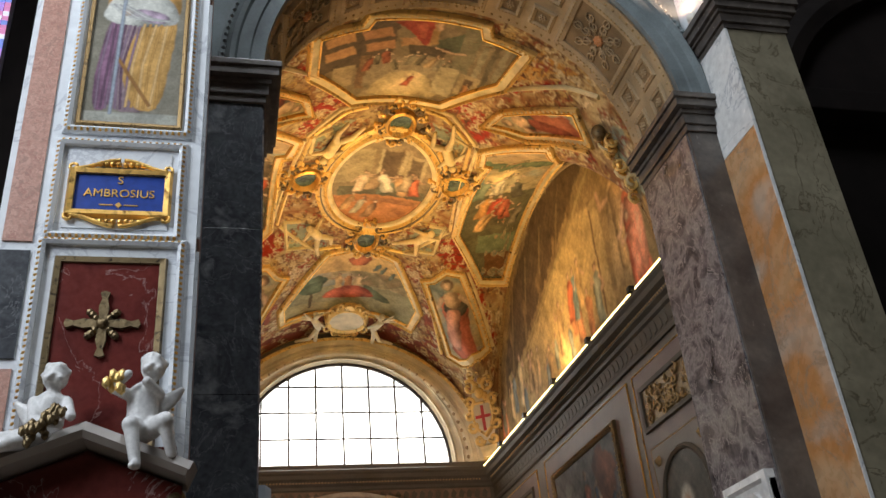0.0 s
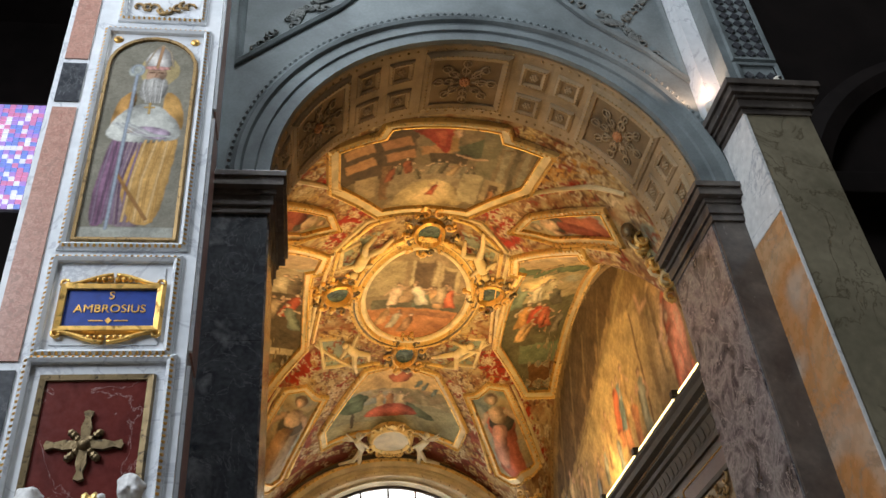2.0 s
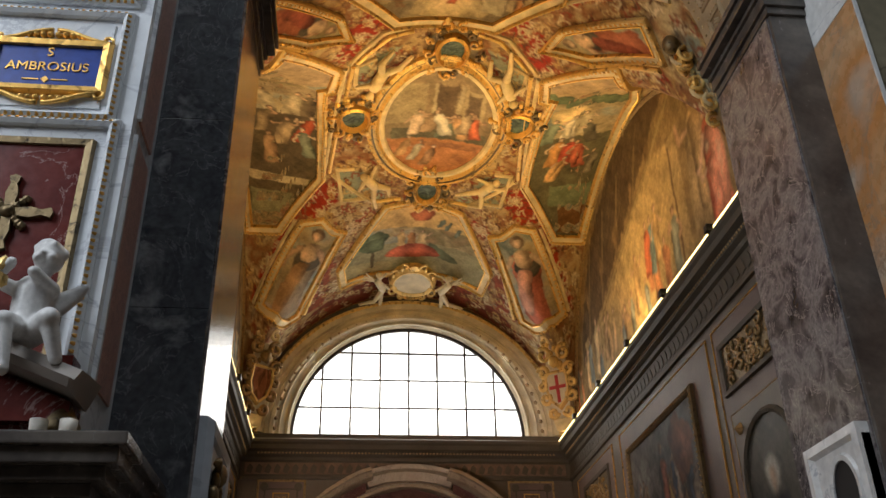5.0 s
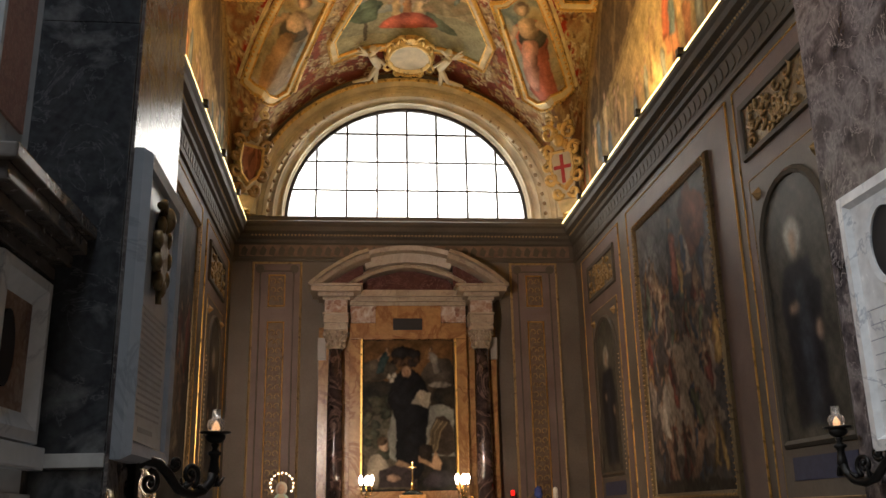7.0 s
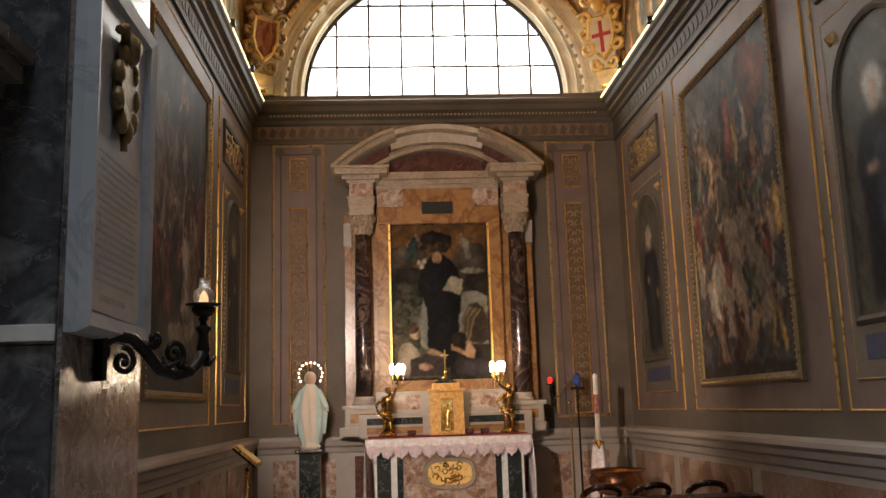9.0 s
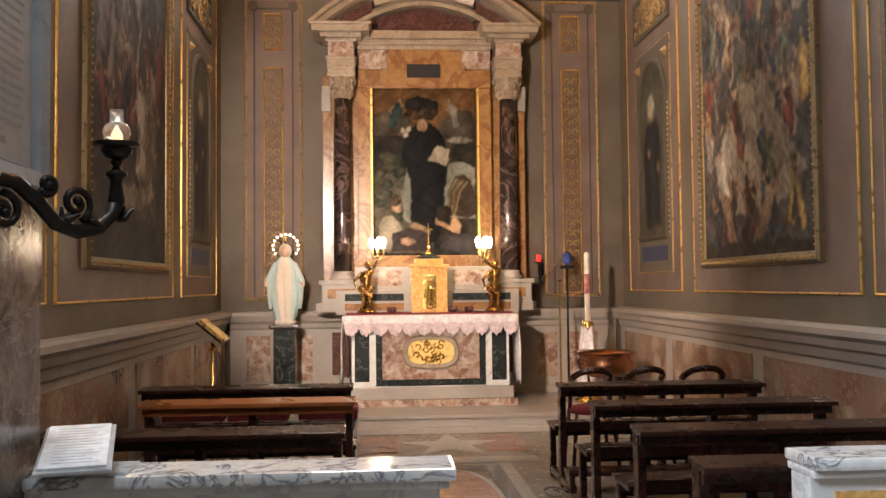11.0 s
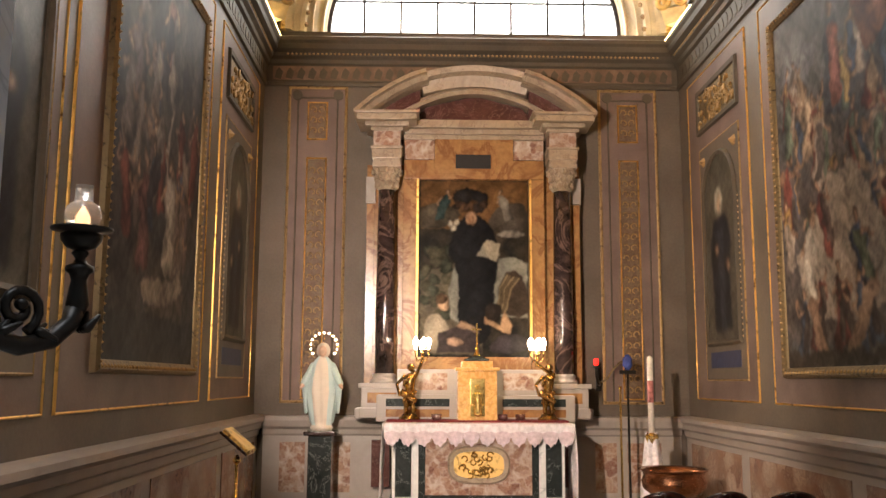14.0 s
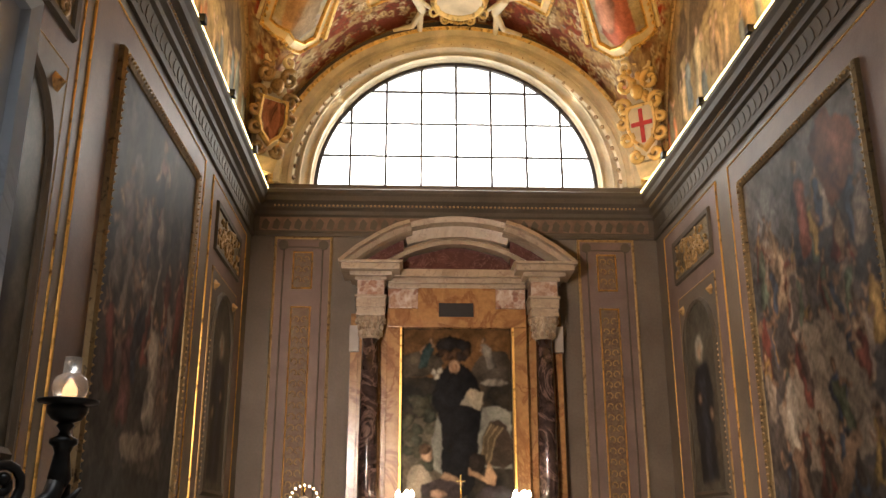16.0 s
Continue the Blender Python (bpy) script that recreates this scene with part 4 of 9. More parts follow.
def end_scene(art):
    rnd = random.Random(12)
    art.poly([(-0.6, -2.5), (0.6, -2.5), (0.9, -1.9), (-0.9, -1.9)], (0.58, 0.38, 0.15))
    art.poly([(-1.1, -1.5), (1.1, -1.5), (1.1, -0.6), (-1.1, -0.6)], (0.30, 0.27, 0.15))
    art.poly([(-1.1, -1.2), (-0.3, -1.0), (-0.3, -0.6), (-1.1, -0.6)], (0.36, 0.30, 0.15))
    art.stroke([(-0.62, -0.95), (-0.62, -1.35), (-0.66, -1.5)], 0.025, (0.12, 0.09, 0.05))
    for u, v, r in ((-0.75, -1.62, 0.15), (-0.55, -1.7, 0.14), (-0.62, -1.5, 0.17)):
        art.blob(u, v, r, r * 1.1, (0.13, 0.16, 0.085), rnd)
    art.poly([(0.15, -1.6), (0.5, -1.35), (0.75, -1.1), (0.3, -1.15)], (0.14, 0.16, 0.09), 0.5)
    art.blob(0.06, -2.2, 0.18, 0.14, (0.50, 0.15, 0.06), rnd)
    for u, v in ((0.35, -2.05), (0.45, -2.0), (0.6, -1.9)):
        art.blob(u, v, 0.035, 0.12, (0.15, 0.17, 0.12), rnd, 0.2, 0.4)
    for u, c in ((-0.22, (0.55, 0.36, 0.16)), (-0.05, (0.42, 0.2, 0.08)), (0.1, (0.56, 0.40, 0.2))):
        art.figure(u, -1.4, 0.42, c, rnd.choice(FLESH), rnd, None, 0.0, -1)
    art.poly([(-0.5, -1.1), (0.45, -1.15), (0.3, -1.42), (-0.05, -1.5), (-0.36, -1.35)], (0.50, 0.12, 0.06), 0.9)


vault_panel("ceiling_fresco", [(-0.46, -2.42), (-1.08, -1.18), (-1.04, -0.74), (-0.48, -0.74), (0.02, -0.66), (0.52, -0.72), (1.08, -0.68), (1.13, -1.25), (0.58, -2.36), (0.06, -2.50)],
            FRESCO_SKY, "ceiling fresco of a wooded landscape above the window", 0.85, end_scene)


def robed(seed, robe, cloak, foot, head):
    def painter(art):
        rnd = random.Random(seed)
        a, b = Vector(foot), Vector(head)
        d = b - a
        s = Vector((-d.y, d.x)) * 0.15
        art.poly([a + s * 2.2, a - s * 2.2, a + d * 0.16 - s * 2.2, a + d * 0.14 + s * 2.2], (0.44, 0.36, 0.28), 0.5)
        shape = [(-1.1, 0), (-0.3, -0.04), (0.4, 0.03), (1.2, 0), (0.85, 0.3), (1.0, 0.55), (1.05, 0.68), (0.55, 0.82), (-0.5, 0.82), (-0.95, 0.66), (-0.7, 0.4), (-0.9, 0.2)]
        art.poly([a + d * y + s * (x + rnd.uniform(-0.1, 0.1)) for x, y in shape], robe, 1.0)
        art.poly([a + d * y + s * x for x, y in ((-0.9, 0.55), (0.9, 0.5), (1.3, 0.72), (0.3, 0.66), (-0.6, 0.72))], (0.10, 0.085, 0.06), 0.6)
        art.poly([a + d * y + s * x for x, y in ((-0.6, 0.62), (0.7, 0.62), (0.6, 0.84), (-0.5, 0.84))], (0.58, 0.40, 0.24), 0.9)
        art.poly([a + d * y + s * x for x, y in ((-1.2, 0.1), (-0.3, 0.05), (0.2, 0.45), (0.5, 0.6), (-0.4, 0.62), (-0.8, 0.5))], cloak, 1.0)
        skin = rnd.choice(FLESH)
        for k in (-1, 1):
            art.stroke([a + d * 0.74 + s * 0.7 * k, a + d * 0.6 + s * 1.3 * k, a + d * rnd.uniform(0.5, 0.75) + s * rnd.uniform(0.9, 1.9) * k], d.length * 0.03, skin)
        art.blob(*(a + d * 0.94), d.length * 0.075, d.length * 0.075, tuple(0.4 * x for x in skin), rnd, 0.1)
        art.blob(*(a + d * 0.92), d.length * 0.05, d.length * 0.055, skin, rnd, 0.1)
    return painter


for sx, seed, robe, cloak in ((1, 61, (0.56, 0.17, 0.10), (0.60, 0.30, 0.20)), (-1, 62, (0.30, 0.22, 0.13), (0.52, 0.30, 0.14))):
    vault_panel("ceiling_fresco", [(sx * x, y) for x, y in ((1.08, -2.10), (1.20, -2.18), (1.34, -2.40), (1.60, -2.33), (2.20, -1.27), (1.99, -1.16), (1.88, -0.84), (1.72, -0.72))], FRESCO_BLUE,
                "tapering ceiling fresco of a robed standing figure", 0.72, robed(seed, robe, cloak, (sx * 1.92, -1.02), (sx * 1.36, -2.25)))
    vault_panel("ceiling_fresco", [(sx * x, y) for x, y in ((1.04, -6.16), (1.12, -6.50), (1.66, -7.20), (1.86, -6.95), (1.42, -6.36))], FRESCO_BLUE,
                "tapering ceiling fresco of a reclining robed figure", 0.6, robed(seed + 5, (0.50, 0.16, 0.08), (0.34, 0.09, 0.05), (sx * 1.72, -6.98), (sx * 1.16, -6.35)))


# round central fresco
p = thing("ceiling_roundel", "round ceiling fresco in a heavy gilded wreath frame", "fresco")
tc = (0.08, -4.30)
part("plaster_ground", fill(bmesh.new(), oval(*tc, 0.66, 1.07, 40), on_vault, 0.03, 0, 0, 6), FRESCO_HALL, p)
part("ivory_ring", mould(bmesh.new(), oval(*tc, 0.68, 1.10, 48), [(-0.05, 0.02), (-0.045, 0.07), (0.0, 0.075), (0.02, 0.05), (0.025, 0.02)], on_vault, True), IVORY, p, "ivory inner ring")
bm = bmesh.new()
mould(bm, oval(*tc, 0.78, 1.24, 48), [(-0.10, 0.0), (-0.095, 0.05), (-0.06, 0.075), (-0.03, 0.045), (0.0, 0.055), (0.03, 0.095), (0.05, 0.06), (0.075, 0.03)], on_vault, True)
part("gilt_frame", bm, GILT_STUCCO, p, "gilded moulded ring")
for ru, rv, step, size, h in ((0.755, 1.21, 0.06, 0.022, 0.075), (0.86, 1.33, 0.085, 0.03, 0.045)):
    part("bead_wreath", beads(bmesh.new(), oval(*tc, ru, rv, 48), on_vault, step, size, h), GOLD, p, "ring of gilded beads")
# raised ring in dark bronze draws the shadow line between the mouldings
part("shade_ring", mould(bmesh.new(), oval(*tc, 0.815, 1.285, 48), [(-0.012, 0.03), (-0.01, 0.062), (0.01, 0.062), (0.012, 0.03)], on_vault, True), BRONZE, p, "raised dark ring that stands in for shade between the mouldings")
art = Painting(on_vault, 0.034, oval(*tc, 0.66, 1.07, 40), HALL_PALETTE, 0.0115)
rnd = random.Random(3)
art.poly(rect(-0.6, 0.76, -5.4, -4.35), (0.30, 0.22, 0.12))
art.poly(rect(-0.6, -0.1, -5.1, -4.3), (0.34, 0.27, 0.15))
art.poly(arched(0.02, 0.26, -4.35, -5.05), (0.16, 0.11, 0.06))
art.poly(arched(0.34, 0.60, -4.40, -5.0), (0.44, 0.34, 0.19))
art.poly(arched(0.39, 0.55, -4.40, -4.92), (0.17, 0.12, 0.07))
art.poly(rect(-0.02, 0.02, -5.1, -4.2), (0.48, 0.39, 0.23))
art.poly(rect(0.28, 0.33, -5.1, -4.2), (0.46, 0.37, 0.22))
art.poly([(-0.5, -4.2), (0.7, -4.15), (0.7, -3.95), (-0.5, -3.98)], (0.13, 0.12, 0.07))
art.poly([(-0.55, -3.98), (0.7, -3.95), (0.5, -3.2), (-0.3, -3.2)], (0.46, 0.20, 0.075))
art.poly([(-0.1, -3.9), (0.66, -3.9), (0.6, -3.78), (-0.1, -3.8)], (0.30, 0.14, 0.06))
for u, v, c, lean in ((-0.22, -4.05, (0.66, 0.50, 0.34), 0.1), (-0.08, -4.1, (0.44, 0.30, 0.17), 0.3), (0.1, -4.0, (0.15, 0.17, 0.12), 0.45), (0.2, -4.05, (0.62, 0.56, 0.42), -0.3), (0.42, -4.0, (0.58, 0.34, 0.16), -0.3), (0.55, -4.05, (0.50, 0.13, 0.06), -0.1), (0.36, -4.1, (0.4, 0.3, 0.18), 0.2)):
    art.figure(u, v, 0.52, c, rnd.choice(FLESH), rnd, None, lean, -1)
for u, v, c in ((-0.38, -3.6, (0.46, 0.28, 0.12)), (-0.22, -3.5, (0.40, 0.36, 0.24)), (-0.05, -3.4, (0.34, 0.2, 0.1))):
    art.figure(u, v, 0.42, c, rnd.choice(FLESH), rnd, None, 0.3, -1)
art.done(p)


def medallion(u, v):
    p = thing("oval_medallion", "small green oval medallion in a gilded scrollwork wreath", "medallion", "medallions round the roundel")
    ru, rv = (0.13, 0.21)
    part("oval_ground", fill(bmesh.new(), oval(u, v, ru, rv, 20), on_vault, 0.04, 0, 0, 3), paint((0.075, 0.105, 0.07)), p, "dark green painted ground")
    bm = mould(bmesh.new(), oval(u, v, ru + 0.03, rv + 0.04, 24), [(-0.04, 0.0), (-0.03, 0.08), (0.0, 0.10), (0.03, 0.05), (0.035, 0.02)], on_vault)
    part("gilt_rim", bm, GOLD, p)
    # dark sheet under the scrolls, shade between them put into its colour
    part("shadow_bed", fill(bmesh.new(), oval(u, v, ru * 2.15, rv * 2.0, 24), on_vault, 0.016, 0, 0, 3), BRONZE, p, "dark bronze-coloured bed that stands in for shade among the scrolls")
    rnd = random.Random(int(100 * (u + 3 * v)))
    for k in range(14):
        a = 2 * math.pi * k / 14 + rnd.uniform(-0.1, 0.1)
        d = rnd.uniform(1.5, 2.05)
        cu, cv, t, s, r0 = u + (ru + 0.02) * d * math.cos(a), v + (rv + 0.02) * d * math.sin(a), rnd.uniform(0, 6.28), rnd.choice((-1, 1)), rnd.uniform(0.045, 0.075)
        pts = [on_vault(cu + r0 * (1 - 0.09 * i) * math.cos(t + s * 0.8 * i), cv + 1.3 * r0 * (1 - 0.09 * i) * math.sin(t + s * 0.8 * i), 0.045 + 0.006 * i) for i in range(8)]
        part("scroll", tube(bmesh.new(), pts, 0.02, 6), GOLD if k % 3 else BRONZE, p)
        part("leaf", ball(bmesh.new(), on_vault(cu + 0.05 * math.cos(a), cv + 0.08 * math.sin(a), 0.05), rnd.uniform(0.025, 0.042), 0, 1, (1, 1.5, 0.8)), GOLD if k % 2 else GILT_STUCCO, p)


for u, v in ((0.10, -5.72), (1.02, -4.55), (0.07, -2.82), (-0.95, -4.50)):
    medallion(u, v)


def stucco_cherub(u, v, turn):
    """A small reclining stucco figure, one plain mesh."""
    bm = bmesh.new()

    def at(a, b, h):
        x, y = a * math.cos(turn) - b * math.sin(turn), a * math.sin(turn) + b * math.cos(turn)
        return on_vault(u + x, v + y * 1.4, h)
    capsule(bm, at(0, 0, 0.07), at(0.0, 0.16, 0.09), 0.06, 0.07)
    ball(bm, at(0.0, 0.26, 0.12), 0.052)
    capsule(bm, at(-0.03, -0.02, 0.07), at(-0.13, -0.12, 0.11), 0.045, 0.034)
    capsule(bm, at(-0.13, -0.12, 0.11), at(-0.06, -0.26, 0.06), 0.034, 0.022)
    capsule(bm, at(0.03, -0.02, 0.07), at(0.12, -0.14, 0.09), 0.045, 0.034)
    capsule(bm, at(0.12, -0.14, 0.09), at(0.18, -0.30, 0.05), 0.034, 0.022)
    capsule(bm, at(-0.05, 0.16, 0.09), at(-0.18, 0.24, 0.08), 0.028, 0.02)
    capsule(bm, at(0.05, 0.16, 0.09), at(0.18, 0.10, 0.07), 0.028, 0.02)
    solid("stucco_figure", bm, IVORY, "reclining ivory stucco figure on the vault", "sculpture", "stucco figures", True)


for u, v, t in ((-0.66, -5.42, 0.6), (0.74, -5.42, -0.6), (-0.66, -3.02, 2.5), (0.80, -3.02, -2.5)):
    stucco_cherub(u, v, t)

# straight stucco mouldings between the panels
rail = [(-0.024, 0.0), (-0.02, 0.03), (0.0, 0.045), (0.02, 0.03), (0.024, 0.0)]
for sx in (-1, 1):
    for line, m in (([(0.97, -5.62), (1.24, -3.28)], GILT_STUCCO), ([(1.05, -5.62), (1.31, -3.26)], IVORY), ([(0.66, -2.62), (0.28, -2.60)], GILT_STUCCO), ([(0.66, -2.62), (1.20, -3.24)], IVORY), ([(0.40, -6.10), (0.66, -6.06), (1.02, -5.68)], IVORY),
                    ([(0.34, -6.03), (0.58, -5.98), (0.93, -5.66)], GILT_STUCCO), ([(1.12, -2.00), (1.62, -0.58)], GILT_STUCCO), ([(1.70, -2.38), (2.30, -1.28)], IVORY), ([(1.00, -6.86), (1.50, -7.45), (1.75, -7.62)], IVORY), ([(0.96, -6.06), (1.44, -6.26), (1.90, -6.84)], GILT_STUCCO),
                    ([(0.72, -5.66), (0.93, -5.60), (0.94, -5.20)], IVORY), ([(0.72, -2.72), (1.08, -2.76), (1.14, -3.34), (0.92, -3.36)], IVORY)):
        part("stucco_rail", mould(bmesh.new(), [(sx * x, y) for x, y in line], rail, on_vault, False, 0.1), m, ceiling)
# painted grotesques on the ground of the vault
art = Painting(on_vault, 0.006, rect(-2.42, 2.42, -8.02, -0.04), [(0.34, 0.19, 0.075), (0.46, 0.33, 0.16), (0.26, 0.11, 0.045), (0.52, 0.40, 0.21), (0.38, 0.21, 0.08)], 0.017, 1.0, 0.8, 4)
rnd = random.Random(21)
RED, CREAM, SHADE = (0.33, 0.035, 0.018), (0.66, 0.52, 0.31), (0.12, 0.05, 0.028)
RED_FIELDS = [[(1.10, -3.10), (1.32, -3.08), (1.72, -2.50), (1.42, -2.42), (1.14, -2.75)], [(0.62, -6.18), (1.0, -5.75), (1.18, -5.85), (1.0, -6.3), (0.74, -6.5)], [(1.66, -2.46), (1.82, -2.36), (2.36, -1.30), (2.26, -1.22)],
              [(0.75, -2.36), (1.04, -2.22), (1.0, -1.95), (0.72, -2.2)], [(1.02, -6.80), (1.50, -7.38), (1.42, -7.48), (1.0, -6.98)], [(1.3, -6.15), (1.62, -6.5), (1.9, -6.86), (2.0, -6.8), (1.6, -6.45)]]
for sx in (-1, 1):
    m = lambda pts: [(sx * u, v) for u, v in pts]
    for pts in ([(0.46, -5.80), (0.92, -5.68), (0.93, -5.15), (0.74, -5.15)], [(0.46, -2.66), (1.08, -2.72), (1.15, -3.38), (0.84, -3.32)], [(1.95, -7.5), (2.35, -7.2), (2.2, -6.95), (1.9, -7.2)], [(1.30, -0.55), (1.70, -0.55), (1.62, -0.9)]):
        art.poly(m(pts), (0.30, 0.33, 0.25))
    for pts in RED_FIELDS:
        art.poly(m(pts), RED)
    art.poly(m([(1.04, -7.80), (1.55, -7.72), (1.09, -7.15)]), (0.50, 0.25, 0.06))
    art.poly(m([(0.0, -0.62), (0.6, -0.62), (1.1, -0.5), (1.5, -0.40), (1.9, -0.15), (1.9, -0.05), (0, -0.05)]), (0.19, 0.05, 0.03))
    art.poly(m([(1.12, -1.95), (1.25, -2.0), (1.72, -0.70), (1.62, -0.50), (1.35, -0.45)]), (0.28, 0.07, 0.035))
for k in range(1500):
    u, v = rnd.uniform(0.03, 2.36), rnd.uniform(-7.98, -0.1)
    for sx in (-1, 1):
        leaves(art, rnd, sx * u, v, rnd.uniform(0.035, 0.075), rnd.choice([CREAM, (0.58, 0.42, 0.2), (0.52, 0.33, 0.12), (0.30, 0.07, 0.035)]), rnd.choice([SHADE, (0.20, 0.11, 0.05)]))
for sx in (-1, 1):
    for pts in RED_FIELDS:
        cu, cv = sum(q[0] for q in pts) / len(pts), sum(q[1] for q in pts) / len(pts)
        for k in range(5):
            q = rnd.choice(pts)
            f = rnd.uniform(0.0, 0.75)
            leaves(art, rnd, sx * (cu + (q[0] - cu) * f), cv + (q[1] - cv) * f, 0.06, CREAM, (0.60, 0.40, 0.22))
    for k in range(8):
        art.stroke([(sx * (0.99 + 0.004 * k), -7.9 + 0.12 * k), (sx * (1.12 + 0.06 * math.sin(3 * k)), -7.85 + 0.12 * k)], 0.016, SHADE)
art.done(ceiling, "painted_grotesques", "red and gold painted grotesques", (0.004, 0, 0.15))

# lunette frescoes on the side walls
LUN_Y, LUN_W, LUN_H = -3.85, 3.10, 2.80
for on_wall, sx, seed in ((on_east, 1, 31), (on_west, -1, 47)):
    p = thing("lunette_fresco", "arched wall fresco of gathered figures, lit from the cornice", "fresco", "lunette frescoes")
    outline = [(LUN_Y + LUN_W * math.cos(a), SPRING + 0.02 + LUN_H * math.sin(a)) for a in [math.pi * i / 30 for i in range(31)]]
    part("plaster_ground", fill(bmesh.new(), outline, on_wall, 0.006, 0, 0.3, 5), FRESCO_WALL, p)
    art = Painting(on_wall, 0.010, outline, [(0.13, 0.085, 0.04), (0.26, 0.18, 0.08), (0.18, 0.12, 0.055), (0.32, 0.23, 0.11)], 0.016, 1.35, 1.0, seed)
    rnd = random.Random(seed)
    # a gabled hall with a dark roof, drawn in perspective
    art.poly([(-0.7, 5.6), (-7.0, 5.6), (-6.0, 7.7), (-3.8, 8.4), (-1.6, 7.7)], (0.24, 0.165, 0.075))
    art.poly([(-5.9, 7.9), (-5.5, 7.9), (-2.0, 6.55), (-1.3, 6.2), (-1.4, 6.8), (-2.2, 7.8), (-3.7, 8.4), (-5.0, 8.25)], (0.105, 0.07, 0.035))
    for k in range(5):
        y = -5.2 + 0.75 * k
        art.stroke([(y, 8.0 - 0.1 * abs(k - 2)), (y + 0.5, 7.0 - 0.15 * k)], 0.035, (0.20, 0.14, 0.065))
        art.blob(y + 0.35, 7.5 - 0.1 * k, 0.09, 0.2, (0.17, 0.11, 0.05), rnd)
    art.stroke([(-5.7, 7.75), (-1.35, 6.25)], 0.05, (0.30, 0.22, 0.10))
    art.poly([(-5.4, 5.7), (-5.4, 7.3), (-4.9, 7.45), (-2.3, 6.5), (-2.3, 5.7)], (0.40, 0.29, 0.13))
    for y, w in ((-5.55, 0.13), (-2.15, 0.12), (-1.6, 0.1)):
        art.poly(rect(y - w, y + w, 5.65, 7.3 if y < -3 else 6.6), (0.36, 0.26, 0.12))
        art.stroke([(y + w, 5.65), (y + w, 7.2 if y < -3 else 6.5)], 0.02, (0.13, 0.08, 0.04))
    soft = [(0.46, 0.33, 0.16), (0.36, 0.24, 0.11), (0.54, 0.42, 0.22), (0.44, 0.2, 0.09), (0.24, 0.25, 0.18), (0.52, 0.38, 0.2), (0.16, 0.18, 0.16)]
    for k in range(17):
        art.figure(-1.2 - 0.25 * k + rnd.uniform(-0.1, 0.1), 5.66 + rnd.uniform(0, 0.35), rnd.uniform(0.5, 0.8), rnd.choice(soft), rnd.choice(FLESH), rnd, None, rnd.uniform(-0.12, 0.12))
    for y, z, s, c in ((-4.55, 6.15, 0.7, (0.14, 0.2, 0.2)), (-4.4, 6.2, 0.65, (0.46, 0.13, 0.06)), (-4.75, 6.2, 0.7, (0.40, 0.27, 0.12))):
        art.figure(y, z, s, c, FLESH[0], rnd, None, rnd.uniform(-0.1, 0.1))
    art.figure(-6.05, 5.9, 1.55, (0.44, 0.31, 0.15), FLESH[1], rnd, (0.36, 0.24, 0.11), -0.06)
    art.figure(-6.5, 5.72, 1.35, (0.58, 0.17, 0.09), FLESH[0], rnd, (0.62, 0.26, 0.15), 0.06)
    art.figure(-6.35, 5.7, 0.95, (0.56, 0.15, 0.08), FLESH[0], rnd, (0.60, 0.24, 0.14), 0.0)
    art.figure(-0.95, 5.75, 0.8, (0.42, 0.16, 0.08), FLESH[0], rnd, (0.22, 0.2, 0.14))
    art.done(p, age=(0.022, 2, 0.25))
    bm = mould(bmesh.new(), outline, [(0.0, 0.0), (0.0, 0.03), (0.025, 0.045), (0.05, 0.03), (0.06, 0.0)], on_wall, False)
    part("gilt_arch_frame", bm, GOLD_SOFT, p, "thin gilded arched moulding")

# end arch mouldings round the window
bm = bmesh.new()
ring = [(WIN_X + 2.14 * math.cos(math.pi * i / 40), 5.70 + 2.01 * math.sin(math.pi * i / 40)) for i in range(41)]
mould(bm, ring, [(0.12, 0.0), (0.10, 0.03), (0.05, 0.05), (0.03, 0.02), (-0.03, 0.02), (-0.05, 0.07), (-0.12, 0.09), (-0.15, 0.05), (-0.16, 0.0)], on_north, False)
struct("trim_window_arch", bm, STUCCO, "stone-coloured moulded arch round the half-round window", "trim")
bm = bmesh.new()
ring2 = [(WIN_X + 2.28 * math.cos(math.pi * i / 40), 5.70 + 2.15 * math.sin(math.pi * i / 40)) for i in range(41)]
mould(bm, ring2, [(0.03, 0.0), (0.025, 0.08), (-0.02, 0.11), (-0.05, 0.07), (-0.055, 0.0)], on_north, False)
beads(bm, ring2, on_north, 0.075, 0.03, 0.10, False)
struct("trim_gilt_arch", bm, GILT_STUCCO, "gilded bead moulding on the window arch", "trim")
bm = bmesh.new()
beads(bm, [(WIN_X + 2.02 * math.cos(math.pi * i / 40), 5.70 + 1.95 * math.sin(math.pi * i / 40)) for i in range(41)], on_north, 0.11, 0.035, 0.02, False)
struct("trim_leaf_arch", bm, SOFFIT, "row of small carved leaves on the window arch", "trim")

# window
win = tagged(new("window_1"), "half-round window of eight by four clear panes in dark bars", "window", kind="structure")
bm = bmesh.new()
arc = [(WIN_X + WIN_R * math.cos(math.pi * i / n), WIN_Z + WIN_R * math.sin(math.pi * i / n)) for i in range(n + 1)]


def on_window(u, v, h):
    return Vector((u, 0.32 - h, v))


